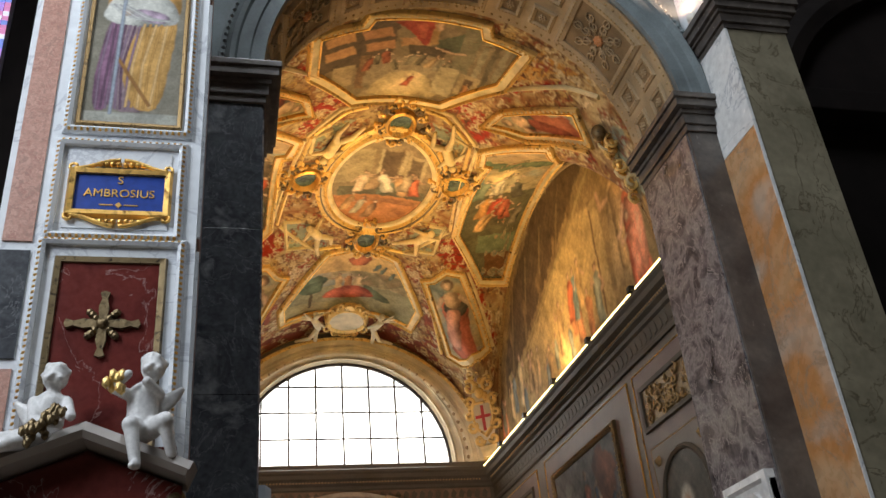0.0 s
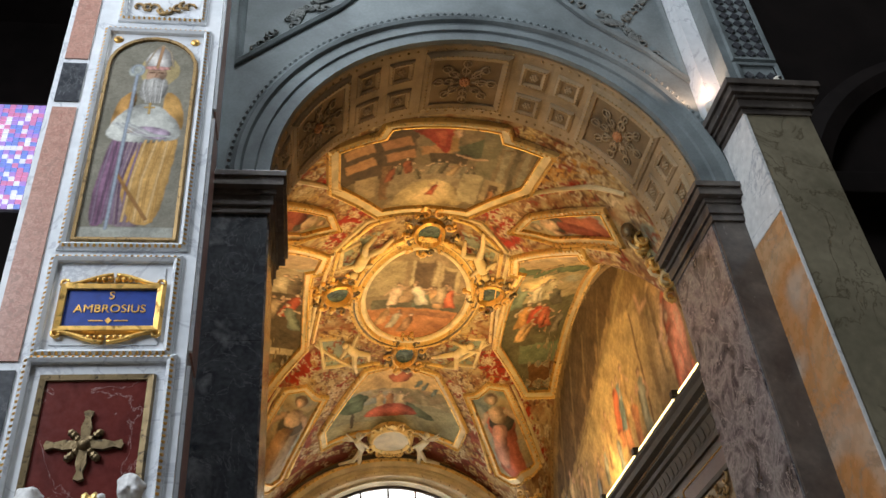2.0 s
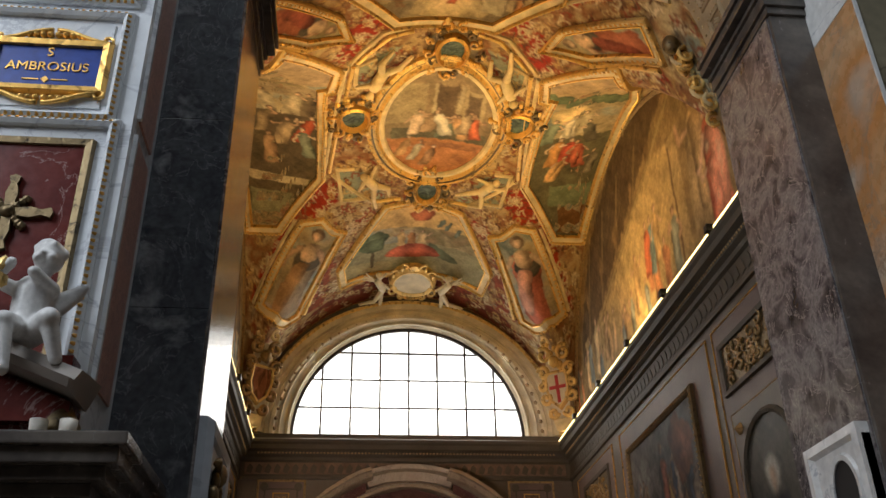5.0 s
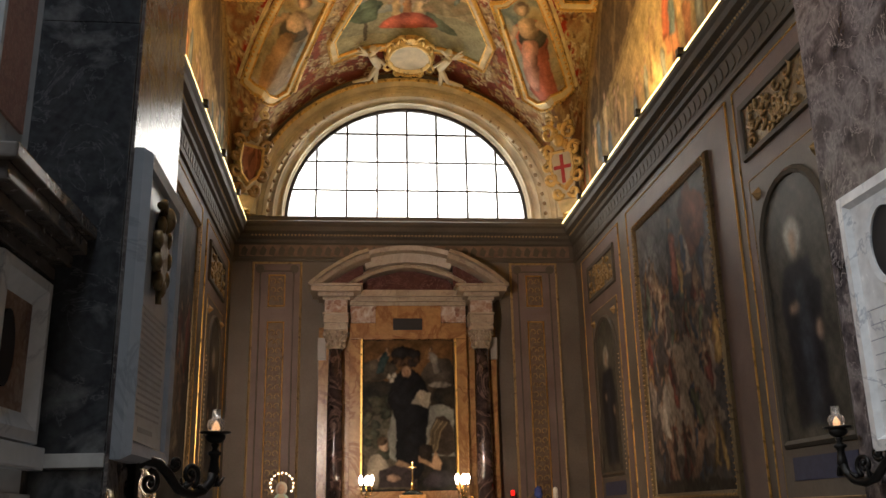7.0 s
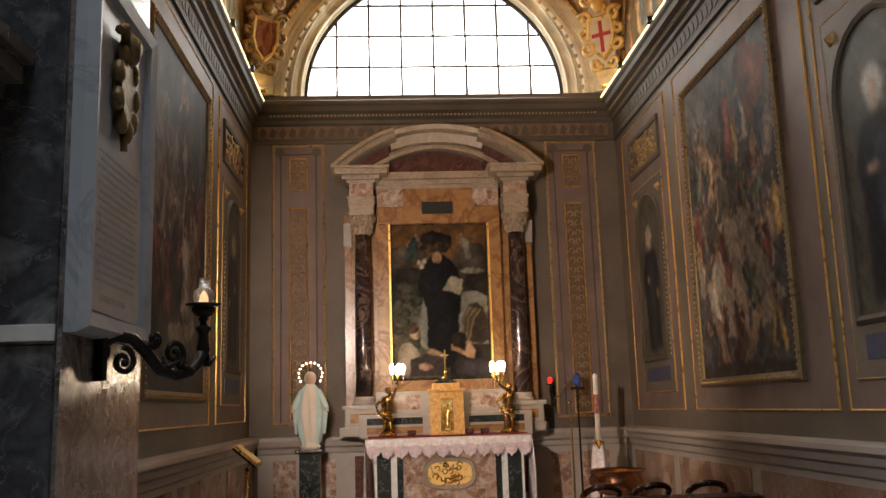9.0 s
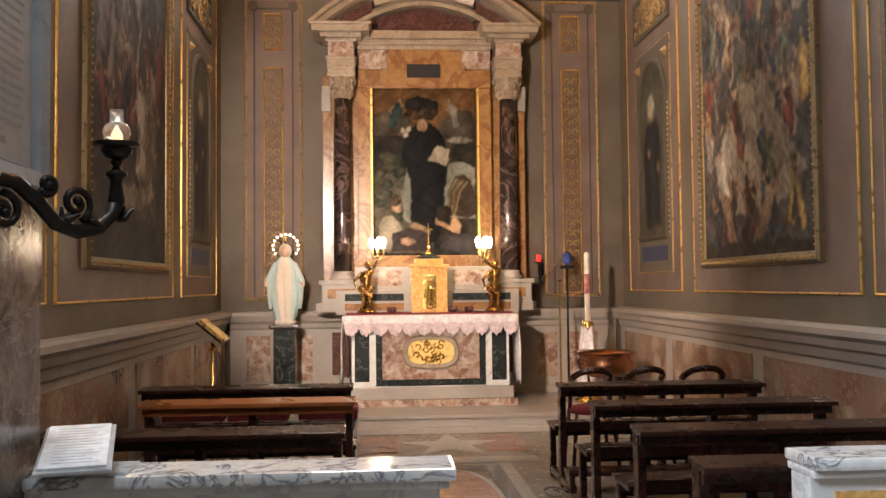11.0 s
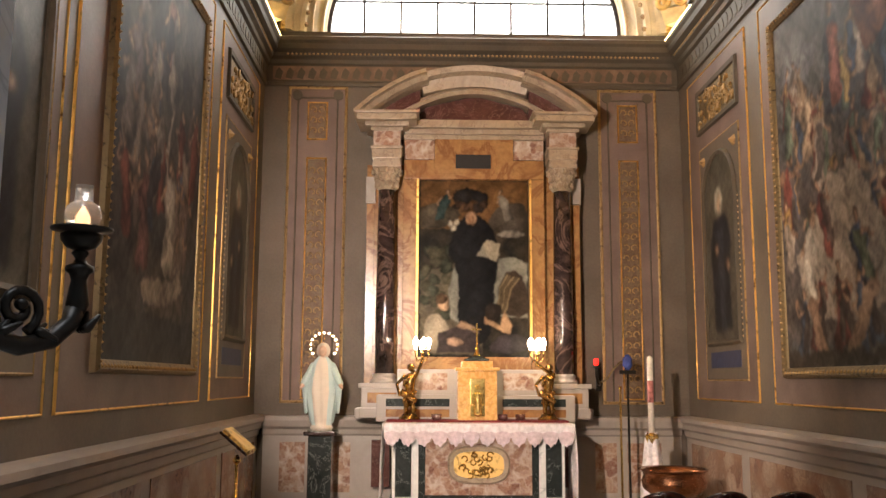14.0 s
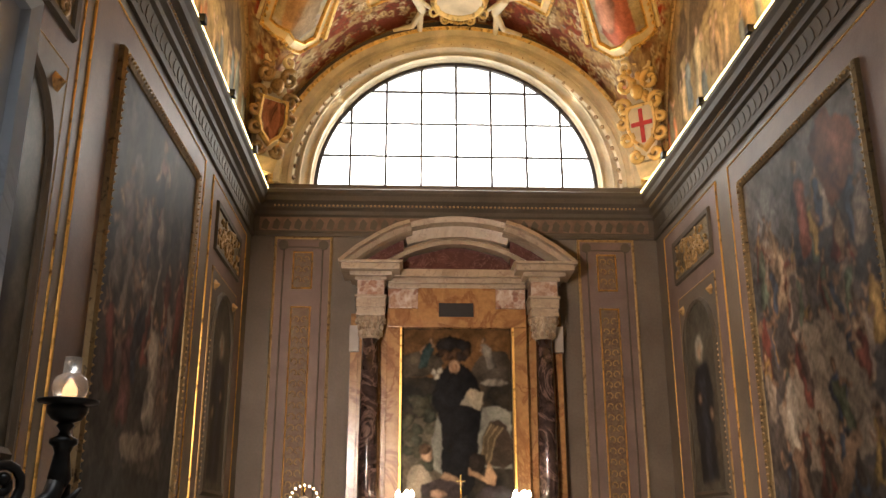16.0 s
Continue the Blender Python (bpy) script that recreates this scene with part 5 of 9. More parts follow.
mould(bm, arc, [(0.0, -0.02), (0.0, 0.03), (0.045, 0.03), (0.045, -0.02)], on_window, False)
box(bm, WIN_X - WIN_R, WIN_X + WIN_R, 0.29, 0.34, 5.70, 5.755)
part("window_frame", bm, LEAD, win)
cell_w = 2 * WIN_R / 8
for i in range(1, 8):
    x = WIN_X - WIN_R + cell_w * i
    top = WIN_Z + math.sqrt(max(WIN_R ** 2 - (x - WIN_X) ** 2, 0))
    part("window_bar", new_box(x - 0.015, x + 0.015, 0.30, 0.335, 5.74, top), LEAD, win)
for j in range(1, 4):
    z = WIN_Z + 0.455 * j + 0.01
    half = math.sqrt(WIN_R ** 2 - (z - WIN_Z) ** 2)
    part("window_bar", new_box(WIN_X - half, WIN_X + half, 0.303, 0.332, z - 0.012, z + 0.012), LEAD, win)
bm = bmesh.new()
pts = [bm.verts.new((x, 0.318, z)) for x, z in arc]
bm.faces.new(pts)
pane = part("pane", bm, PANE, win)
pane.visible_shadow = False
bm = bmesh.new()
bm.faces.new([bm.verts.new(v) for v in ((-4, 1.6, 4.5), (4, 1.6, 4.5), (4, 1.6, 10), (-4, 1.6, 10))])
struct("backdrop", bm, DAYLIGHT, "bright hazy daylight outside the window", "backdrop")

# cornices: side walls and altar wall
CORNICE_PROFILE = [(0.0, 5.02), (0.03, 5.02), (0.035, 5.06), (0.02, 5.08), (0.02, 5.27), (0.05, 5.29), (0.06, 5.33), (0.10, 5.36), (0.11, 5.40), (0.16, 5.43), (0.17, 5.49), (0.195, 5.52), (0.20, 5.56), (0.12, 5.60), (0.0, 5.60)]


def cornice(name, along, sign):
    bm = bmesh.new()
    rings = []
    for d, z in CORNICE_PROFILE:
        if along == "y":
            rings.append([bm.verts.new((sign * (W - d), y, z)) for y in (YB, -d)])
        else:
            rings.append([bm.verts.new((s * (W - d), -d, z)) for s in (-1, 1)])
    for a, b in zip(rings, rings[1:]):
        bm.faces.new((a[0], a[1], b[1], b[0]))
    return bm


for nm, along, sign in (("cornice_east", "y", 1), ("cornice_west", "y", -1), ("cornice_north", "x", 1)):
    c = struct(nm, cornice(nm, along, sign), CORNICE, "stone-grey moulded cornice with a carved frieze", "cornice")
    M = {"cornice_east": on_east, "cornice_west": on_west, "cornice_north": on_north}[nm]
    line = [(YB + 0.1, 5.385), (-0.2, 5.385)] if along == "y" else [(-2.2, 5.385), (2.2, 5.385)]
    part("dentils", beads(bmesh.new(), line, M, 0.05, 0.017, 0.105, False), GOLD_SOFT, c, "worn gilded egg moulding")
    line = [(YB + 0.1, 5.175), (-0.1, 5.175)] if along == "y" else [(-2.35, 5.175), (2.35, 5.175)]
    bm = bmesh.new()
    rnd = random.Random(4)
    length = line[1][0] - line[0][0]
    for k in range(int(length / 0.13)):
        u = line[0][0] + 0.065 + 0.13 * k
        slab(bm, [(u - 0.05, 5.12), (u + 0.02, 5.10), (u + 0.05, 5.19), (u, 5.245), (u - 0.035, 5.2)], M, 0.02, 0.026)
    part("frieze_leaves", bm, CORNICE, c)
    if along == "x":
        part("frieze_band", slab(bmesh.new(), rect(-2.36, 2.36, 5.095, 5.262), M, 0.0205, 0.0235), FRIEZE, c, "rose-brown painted frieze")
for sx in (1, -1):
    p = thing("light_strip", "thin glowing warm light strip on top of the cornice", "light strip", "cornice light strips")
    for k in range(6):
        y = -7.7 + 1.3 * k
        part("tube", new_box(min(sx * 2.255, sx * 2.275), max(sx * 2.255, sx * 2.275), y, y + 1.16, 5.566, 5.588), STRIP_GLOW, p)
        part("clip", new_box(min(sx * 2.21, sx * 2.30), max(sx * 2.21, sx * 2.30), y + 1.19, y + 1.27, 5.56, 5.63, 0.01), IRON, p)

# ---------------------------------------------------------------- side walls: panels, paintings, wainscot


def gilt_line(M, outline, w=0.011, h=0.016):
    return mould(bmesh.new(), outline, [(-w, 0.0), (-w * 0.8, h * 0.7), (0, h), (w * 0.8, h * 0.7), (w, 0.0)], M)


def wall_panel(M, y0, y1, z0, z1, parent):
    """A mauve field with a gilt edge."""
    bm = slab(bmesh.new(), rect(y0, y1, z0, z1), M, 0.0, 0.006)
    part("mauve_field", bm, MAUVE, parent)
    part("gilt_edge", gilt_line(M, rect(y0, y1, z0, z1), 0.008), GOLD, parent, "thin gilded edge")


def big_painting(M, seed, ground, label, dark):
    p = thing("painting", label, "painting", "large side paintings")
    y0, y1, z0, z1 = -5.00, -2.89, 1.70, 4.60
    part("canvas", slab(bmesh.new(), rect(y0, y1, z0, z1), M, 0.006, 0.02), ground, p)
    bm = mould(bmesh.new(), rect(y0, y1, z0, z1), [(0.015, 0.02), (0.01, 0.035), (-0.015, 0.05), (-0.045, 0.06), (-0.065, 0.04), (-0.07, 0.006)], M)
    part("gilt_frame", bm, BRONZE, p, "dark worn gilded frame")
    part("frame_beading", beads(bmesh.new(), rect(y0 - 0.028, y1 + 0.028, z0 - 0.028, z1 + 0.028), M, 0.055, 0.02, 0.052, True, 0, 0.7), GOLD_SOFT, p, "gilded leaf beading")
    art = Painting(M, 0.022, rect(y0, y1, z0, z1), [(0.03, 0.026, 0.024), (0.075, 0.062, 0.055), (0.05, 0.05, 0.052), (0.13, 0.105, 0.085)] if seed % 2 else [(0.02, 0.018, 0.017), (0.045, 0.036, 0.032), (0.03, 0.028, 0.028), (0.06, 0.05, 0.042)], 0.011, 1.0, 1.0, seed, 0.55)
    rnd = random.Random(seed)
    c = lambda *v: tuple(x * dark for x in v)
    reds, pale, blue = c(0.20, 0.065, 0.05), c(0.36, 0.29, 0.23), c(0.08, 0.10, 0.14)
    skin = [c(0.38, 0.25, 0.165), c(0.30, 0.19, 0.125)]
    robes = [pale, pale, reds, blue, c(0.30, 0.2, 0.12), c(0.45, 0.33, 0.22), c(0.12, 0.10, 0.09), c(0.50, 0.32, 0.12), c(0.14, 0.17, 0.12)]
    if seed % 2:
        art.poly([(y0, 3.9), (y1, 3.7), (y1, z1), (y0, z1)], c(0.16, 0.15, 0.14))
        art.blob(-3.3, 4.1, 0.3, 0.3, c(0.26, 0.25, 0.25), rnd)
        art.blob(-4.55, 4.2, 0.32, 0.35, c(0.24, 0.10, 0.06), rnd)
        for k in range(46):
            art.figure(rnd.uniform(y0 + 0.15, y1 - 0.12), 3.72 - 0.03 * k, rnd.uniform(0.42, 0.62), rnd.choice(robes), rnd.choice(skin), rnd, rnd.choice([None, rnd.choice(robes)]), rnd.uniform(-0.2, 0.2))
        art.figure(-3.95, 3.55, 0.85, c(0.10, 0.10, 0.11), skin[0], rnd, c(0.40, 0.15, 0.10))
        art.poly([(-3.15, 2.55), (-3.8, 3.1), (-4.15, 3.15), (-4.85, 2.3), (-4.3, 2.0), (-3.4, 2.1)], c(0.34, 0.28, 0.22))
        art.figure(-3.75, 2.5, 0.62, reds, skin[1], rnd, c(0.10, 0.07, 0.06), 0.25)
        art.figure(-3.35, 2.05, 0.85, c(0.48, 0.42, 0.34), skin[0], rnd, None, -0.15)
        art.figure(-4.3, 2.1, 0.72, c(0.09, 0.12, 0.2), skin[1], rnd, c(0.12, 0.14, 0.09), 0.2)
        for k in range(9):
            art.figure(y0 + 0.2 + 0.2 * k, 1.78 + rnd.uniform(0, 0.12), rnd.uniform(0.4, 0.65), rnd.choice([reds, blue, c(0.14, 0.10, 0.07), c(0.18, 0.06, 0.05), c(0.5, 0.34, 0.12)]), rnd.choice(skin), rnd, rnd.choice([None, c(0.08, 0.06, 0.05)]), rnd.uniform(-0.5, 0.5))
        art.blob(-4.2, 2.05, 0.09, 0.36, skin[0], rnd, 0.2, 0.7)
        art.blob(-3.5, 1.98, 0.07, 0.3, skin[1], rnd, 0.2, -0.5)
        art.poly([(y0, z0), (y1, z0), (y1, 1.84), (y0, 1.8)], c(0.05, 0.04, 0.03))
    else:
        for k in range(5):
            art.poly(rect(y0 + 0.25 + 0.38 * k, y0 + 0.36 + 0.38 * k, 3.2, 4.5), c(0.11, 0.095, 0.08))
        art.figure(-3.85, 3.75, 0.75, c(0.34, 0.26, 0.2), skin[0], rnd, c(0.24, 0.13, 0.1))
        art.stroke([(-3.8, 3.9), (-3.72, 3.55), (-3.82, 3.2), (-3.74, 2.9)], 0.03, c(0.40, 0.33, 0.26))
        for k in range(22):
            art.figure(rnd.uniform(y0 + 0.2, y1 - 0.2), 3.3 - 0.05 * k, rnd.uniform(0.5, 0.75), rnd.choice([reds, blue, c(0.14, 0.10, 0.08), c(0.24, 0.19, 0.15), c(0.18, 0.13, 0.11)]), rnd.choice(skin), rnd, None, rnd.uniform(-0.2, 0.2))
        art.figure(-3.7, 2.35, 0.85, c(0.46, 0.40, 0.33), skin[0], rnd)
        art.figure(-4.3, 2.3, 0.8, c(0.20, 0.09, 0.08), skin[1], rnd)
        art.poly([(-4.4, 2.25), (-3.3, 2.35), (-3.25, 2.2), (-4.2, 2.05)], c(0.32, 0.26, 0.2), 0.3)
        art.poly([(-4.15, 2.06), (-3.25, 2.2), (-3.3, 1.9), (-4.0, 1.82)], c(0.13, 0.105, 0.085))
        for k in range(10):
            art.blob(rnd.uniform(y0 + 0.2, y1 - 0.2), rnd.uniform(2.4, 4.3), 0.1, 0.16, c(0.26, 0.21, 0.17) if k % 2 else c(0.05, 0.045, 0.05), rnd, 0.35)
        art.poly([(y0, z0), (y1, z0), (y1, 2.0), (y0, 2.05)], c(0.05, 0.045, 0.045))
    art.done(p, age=(0.055, 2, 0.5))


def niche_painting(M, yc, label):
    """A saint's picture in a painted niche, with its relief and name strip."""
    p = thing("niche_painting", label, "painting", "niche paintings")
    y0, y1 = yc - 0.60, yc + 0.60
    part("surround", slab(bmesh.new(), rect(y0, y1, 1.62, 4.08), M, 0.006, 0.016), WALL, p)
    part("gilt_edge", gilt_line(M, rect(y0, y1, 1.62, 4.08), 0.012, 0.02), GOLD_SOFT, p)
    part("canvas", fill(bmesh.new(), arched(yc - 0.46, yc + 0.46, 2.02, 3.90), M, 0.018), NICHE_GROUND, p)
    part("arched_frame", mould(bmesh.new(), arched(yc - 0.46, yc + 0.46, 2.02, 3.90), [(0.0, 0.016), (0.0, 0.035), (-0.03, 0.05), (-0.055, 0.03), (-0.06, 0.012)], M), CORNICE, p)
    part("frame_beading", beads(bmesh.new(), [(yc - 0.53, 2.0), (yc - 0.53, 3.4)], M, 0.055, 0.014, 0.02, False), SOFFIT, p)
    part("frame_beading", beads(bmesh.new(), [(yc + 0.53, 2.0), (yc + 0.53, 3.4)], M, 0.055, 0.014, 0.02, False), SOFFIT, p)
    for dy in (-0.47, 0.47):
        part("rosette", beads(bmesh.new(), [(yc + dy - 0.03, 3.93), (yc + dy + 0.03, 3.93)], M, 0.06, 0.06, 0.016, False), GOLD_SOFT, p)
    part("name_strip", slab(bmesh.new(), rect(yc - 0.44, yc + 0.44, 1.74, 1.90), M, 0.016, 0.022), BLUE_STRIP, p, "dark blue name strip")
    art = Painting(M, 0.020, arched(yc - 0.46, yc + 0.46, 2.02, 3.90), [(0.055, 0.05, 0.04), (0.10, 0.09, 0.07), (0.075, 0.065, 0.05)], 0.02, 0.8, 1.0, 3, 0.4)
    rnd = random.Random(int(yc * 100))
    black = (0.022, 0.022, 0.026)
    art.poly(oval(yc + 0.02, 3.42, 0.11, 0.14, 20), (0.42, 0.40, 0.33))
    art.poly([(yc - 0.26, 2.1), (yc + 0.24, 2.08), (yc + 0.26, 2.6), (yc + 0.30, 3.0), (yc + 0.2, 3.24), (yc - 0.16, 3.26), (yc - 0.29, 3.0), (yc - 0.24, 2.6)], black)
    art.poly([(yc - 0.10, 2.1), (yc + 0.05, 2.1), (yc + 0.09, 3.1), (yc - 0.08, 3.1)], (0.045, 0.05, 0.06))
    art.blob(yc + 0.02, 3.38, 0.065, 0.095, (0.40, 0.28, 0.19), rnd, 0.1)
    art.blob(yc - 0.2, 2.72, 0.05, 0.06, (0.38, 0.26, 0.18), rnd, 0.1)
    art.blob(yc + 0.12, 2.92, 0.06, 0.04, (0.38, 0.26, 0.18), rnd, 0.1)
    art.done(p, age=(0.012, 3, 0.35))
    r = thing("relief_panel", "small carved and gilded foliage panel in a grey frame", "relief", "foliage reliefs")
    part("ground", slab(bmesh.new(), rect(y0, y1, 4.28, 4.72), M, 0.0, 0.01), BRONZE, r)
    part("frame", mould(bmesh.new(), rect(y0, y1, 4.28, 4.72), [(0.03, 0.01), (0.025, 0.03), (-0.02, 0.035), (-0.03, 0.0)], M), CORNICE, r)
    bm = bmesh.new()
    rnd = random.Random(int(yc * 10) + 3)
    for k in range(46):
        u, v = rnd.uniform(y0 + 0.08, y1 - 0.08), rnd.uniform(4.34, 4.66)
        a, rr = rnd.uniform(0, 6.28), rnd.uniform(0.04, 0.075)
        tube(bm, [M(u + rr * (1 - 0.12 * i) * math.cos(a + 0.8 * i), v + rr * (1 - 0.12 * i) * math.sin(a + 0.8 * i), 0.02) for i in range(6)], 0.014, 5)
    part("foliage", bm, GOLD_SOFT, r)


for M, side_name, seed, ground, label, dark in ((on_east, "east", 71, CANVAS_BROWN, "large dark painting of a crowded miracle in a gilded frame", 0.62),
                                                 (on_west, "west", 72, CANVAS_DARK, "large very dark painting of standing figures in a gilded frame", 0.5)):
    deco = thing("wall_panelling", "mauve wall fields with thin gilded edges", "wall panelling", "wall panelling")
    wall_panel(M, -5.52, -2.55, 1.42, 4.92, deco)
    wall_panel(M, -7.30, -5.68, 1.42, 4.92, deco)
    wall_panel(M, -2.18, -0.36, 1.42, 4.92, deco)
    big_painting(M, seed, ground, label, dark)
    niche_painting(M, -6.42, "dark painting of a robed figure in a painted niche")
    niche_painting(M, -1.34, "dark painting of a robed figure in a painted niche")
    # wainscot below
    ws = struct("wainscot_" + side_name, mould(bmesh.new(), [(YB, 0.0), (-0.02, 0.0)], [(0.0, 0.0), (0.0, 0.07), (0.10, 0.07), (0.12, 0.05), (0.98, 0.05), (1.0, 0.07), (1.06, 0.08), (1.08, 0.11), (1.13, 0.12), (1.16, 0.15), (1.20, 0.15), (1.215, 0.10), (1.22, 0.0)], M, False), TAN_MARBLE, "warm white marble wainscot with a moulded ledge", "wainscot")
    y = -0.22
    for width in (1.55, 1.95, 1.95, 1.7):
        part("panel", slab(bmesh.new(), rect(y - width, y, 0.2, 0.93), M, 0.05, 0.058), WAINSCOT, ws, "brown and pink breccia panel")
        y -= width + 0.22

# altar wall: pilaster panels and wainscot
for sx in (-1, 1):
    deco = thing("painted_pilaster", "mauve painted pilaster with gilded grotesque strip", "wall panelling", "painted pilasters")
    x0, x1 = (1.49, 2.15) if sx > 0 else (-2.15, -1.49)
    part("field", slab(bmesh.new(), rect(x0, x1, 1.36, 5.0), on_north, 0.0, 0.012), MAUVE, deco)
    part("edge", gilt_line(on_north, rect(x0, x1, 1.36, 5.0), 0.018, 0.03), GOLD_SOFT, deco)
    part("inner_edge", gilt_line(on_north, rect(x0 + 0.1, x1 - 0.1, 1.36, 4.88), 0.012, 0.022), CORNICE, deco)
    for z0, z1 in ((1.40, 4.15), (4.38, 4.82)):
        part("grotesque_strip", slab(bmesh.new(), rect(x0 + 0.22, x1 - 0.22, z0, z1), on_north, 0.012, 0.016), GROTESQUE, deco)
        part("gilt_edge", gilt_line(on_north, rect(x0 + 0.22, x1 - 0.22, z0, z1), 0.010, 0.03), GOLD, deco, "bright gilded edge")
        z = z0 + 0.1
        while z < z1 - 0.06:
            for s in (-1, 1):
                xc = (x0 + x1) / 2 + s * 0.045
                part("scroll", tube(bmesh.new(), [on_north(xc + s * 0.035 * math.cos(0.9 * i), z + 0.05 * math.sin(0.9 * i) * (1 - 0.1 * i), 0.018) for i in range(6)], 0.009, 5), GOLD_SOFT, deco)
            z += 0.125
    for s in (0.09, 0.57):
        part("corner_boss", slab(bmesh.new(), oval(x0 + s, 4.91, 0.06, 0.06, 12), on_north, 0.012, 0.03), CORNICE, deco)
ws = struct("wainscot_north", mould(bmesh.new(), [(-W + 0.12, 0.19), (W - 0.12, 0.19)], [(0.0, 0.0), (0.0, 0.07), (0.08, 0.07), (0.1, 0.05), (0.8, 0.05), (0.82, 0.07), (0.87, 0.08), (0.9, 0.12), (0.97, 0.14), (1.01, 0.14), (1.02, 0.0)], on_north, False), TAN_MARBLE, "warm white marble wainscot with a moulded ledge on the altar wall", "wainscot")
for x0, x1 in ((-2.14, -1.86), (-1.6, -1.36), (1.36, 1.6), (1.72, 2.1)):
    part("panel", slab(bmesh.new(), rect(x0, x1, 0.38, 0.92), on_north, 0.05, 0.058), BRECCIA, ws, "pink breccia panel")
for x0, x1 in ((-1.12, -0.92), (0.92, 1.12)):
    part("panel", slab(bmesh.new(), rect(x0, x1, 0.45, 0.95), on_north, 0.05, 0.17), PORPHYRY, ws, "dark porphyry panel")

# ---------------------------------------------------------------- altarpiece
ap = thing("altarpiece", "marble aedicule with dark columns, broken pediment and a dark painting", "altarpiece", "", (0, 0, 0))
part("pedestal_base", new_box(-1.30, 1.30, -0.34, -0.002, 1.18, 1.30, 0.015), TAN_MARBLE, ap)
part("back_slab", new_box(-1.22, 1.22, -0.12, -0.003, 1.30, 4.05), AMBER_MARBLE, ap, "amber marble backing")
for sx in (-1, 1):
    c = sx * 0.985
    part("side_strip", new_box(min(sx * 1.13, sx * 1.21), max(sx * 1.13, sx * 1.21), -0.17, -0.12, 1.64, 3.58), AMBER_MARBLE, ap)
    part("side_capital", new_box(min(sx * 1.12, sx * 1.23), max(sx * 1.12, sx * 1.23), -0.185, -0.12, 3.60, 3.90, 0.008), TAN_MARBLE, ap)
    ped = part("column_pedestal", new_box(c - 0.24, c + 0.24, -0.46, -0.12, 1.30, 1.52, 0.012), TAN_MARBLE, ap)
    box_bm = new_box(c - 0.27, c + 0.27, -0.49, -0.12, 1.52, 1.57, 0.012)
    box(box_bm, c - 0.26, c + 0.26, -0.48, -0.12, 1.20, 1.31, 0.012)
    part("pedestal_moulding", box_bm, TAN_MARBLE, ped)
    part("inlay", new_box(c - 0.17, c + 0.17, -0.468, -0.455, 1.36, 1.47), AMBER_MARBLE, ped, "amber inlay")
    part("column_base", lathe(bmesh.new(), [(0.15, 0), (0.155, 0.02), (0.14, 0.04), (0.118, 0.055), (0.13, 0.075), (0.125, 0.095), (0.105, 0.105)], (c, -0.31, 1.57)), TAN_MARBLE, ap)
    part("column_shaft", lathe(bmesh.new(), [(0.104, 0), (0.106, 0.4), (0.104, 1.0), (0.098, 1.6), (0.092, 2.04)], (c, -0.31, 1.67), 32), COLUMN_MARBLE, ap, "dark violet polished column")
    bm = lathe(bmesh.new(), [(0.098, 0), (0.105, 0.02), (0.095, 0.03), (0.10, 0.1), (0.125, 0.2), (0.15, 0.235), (0.15, 0.25)], (c, -0.31, 3.71), 20)
    for ring, z, r, k in ((0, 3.77, 0.112, 10), (1, 3.85, 0.122, 10), (2, 3.92, 0.15, 8)):
        for i in range(k):
            a = 2 * math.pi * (i + 0.5 * ring) / k
            ball(bm, (c + r * math.cos(a), -0.31 + r * math.sin(a), z), 0.032, 0, 1, (1, 1, 1.5))
    box(bm, c - 0.16, c + 0.16, -0.47, -0.15, 3.955, 4.0, 0.01)
    part("capital", bm, CREAM_MARBLE, ap, "carved corinthian capital")
    eb = bmesh.new()
    for x, y, z0, z1 in ((0.15, -0.46, 4.0, 4.05), (0.165, -0.475, 4.05, 4.16), (0.18, -0.49, 4.16, 4.19)):
        box(eb, c - x, c + x, y, -0.12, z0, z1, 0.008)
    part("architrave_block", eb, CREAM_MARBLE, ap)
    part("frieze_block", new_box(c - 0.15, c + 0.15, -0.46, -0.12, 4.19, 4.36), BRECCIA, ap, "mottled breccia frieze")
    eb = bmesh.new()
    for x, y, z0, z1 in ((0.18, -0.49, 4.36, 4.40), (0.24, -0.55, 4.40, 4.45), (0.33, -0.63, 4.45, 4.52), (0.36, -0.66, 4.52, 4.55)):
        box(eb, c - x, c + x, y, -0.10, z0, z1, 0.008)
    part("cornice_block", eb, CREAM_MARBLE, ap)
    # raking half of the broken pediment
    curve = [(sx * 1.36, 4.57), (sx * 1.16, 4.74), (sx * 0.93, 4.89), (sx * 0.72, 5.00), (sx * 0.56, 5.05)]

    def on_pediment(u, v, h):
        return Vector((u, -0.10 - h, v))
    prof = [(0.0, 0.0), (0.0, 0.50), (0.05, 0.52), (0.06, 0.46), (0.11, 0.42), (0.13, 0.36), (0.15, 0.0)]
    part("pediment_half", mould(bmesh.new(), curve, [(sx * d, h) for d, h in prof], on_pediment, False), CREAM_MARBLE, ap, "cream raking pediment piece")
    part("pediment_fill", slab(bmesh.new(), [(sx * 1.2, 4.55), (sx * 0.62, 4.55), (sx * 0.62, 4.9), (sx * 0.93, 4.8)], on_pediment, 0.0, 0.22), PORPHYRY, ap)
    part("frieze_side", new_box(min(sx * 0.45, sx * 0.80), max(sx * 0.45, sx * 0.80), -0.22, -0.12, 4.10, 4.33, 0.008), BRECCIA, ap, "red breccia frieze panel")
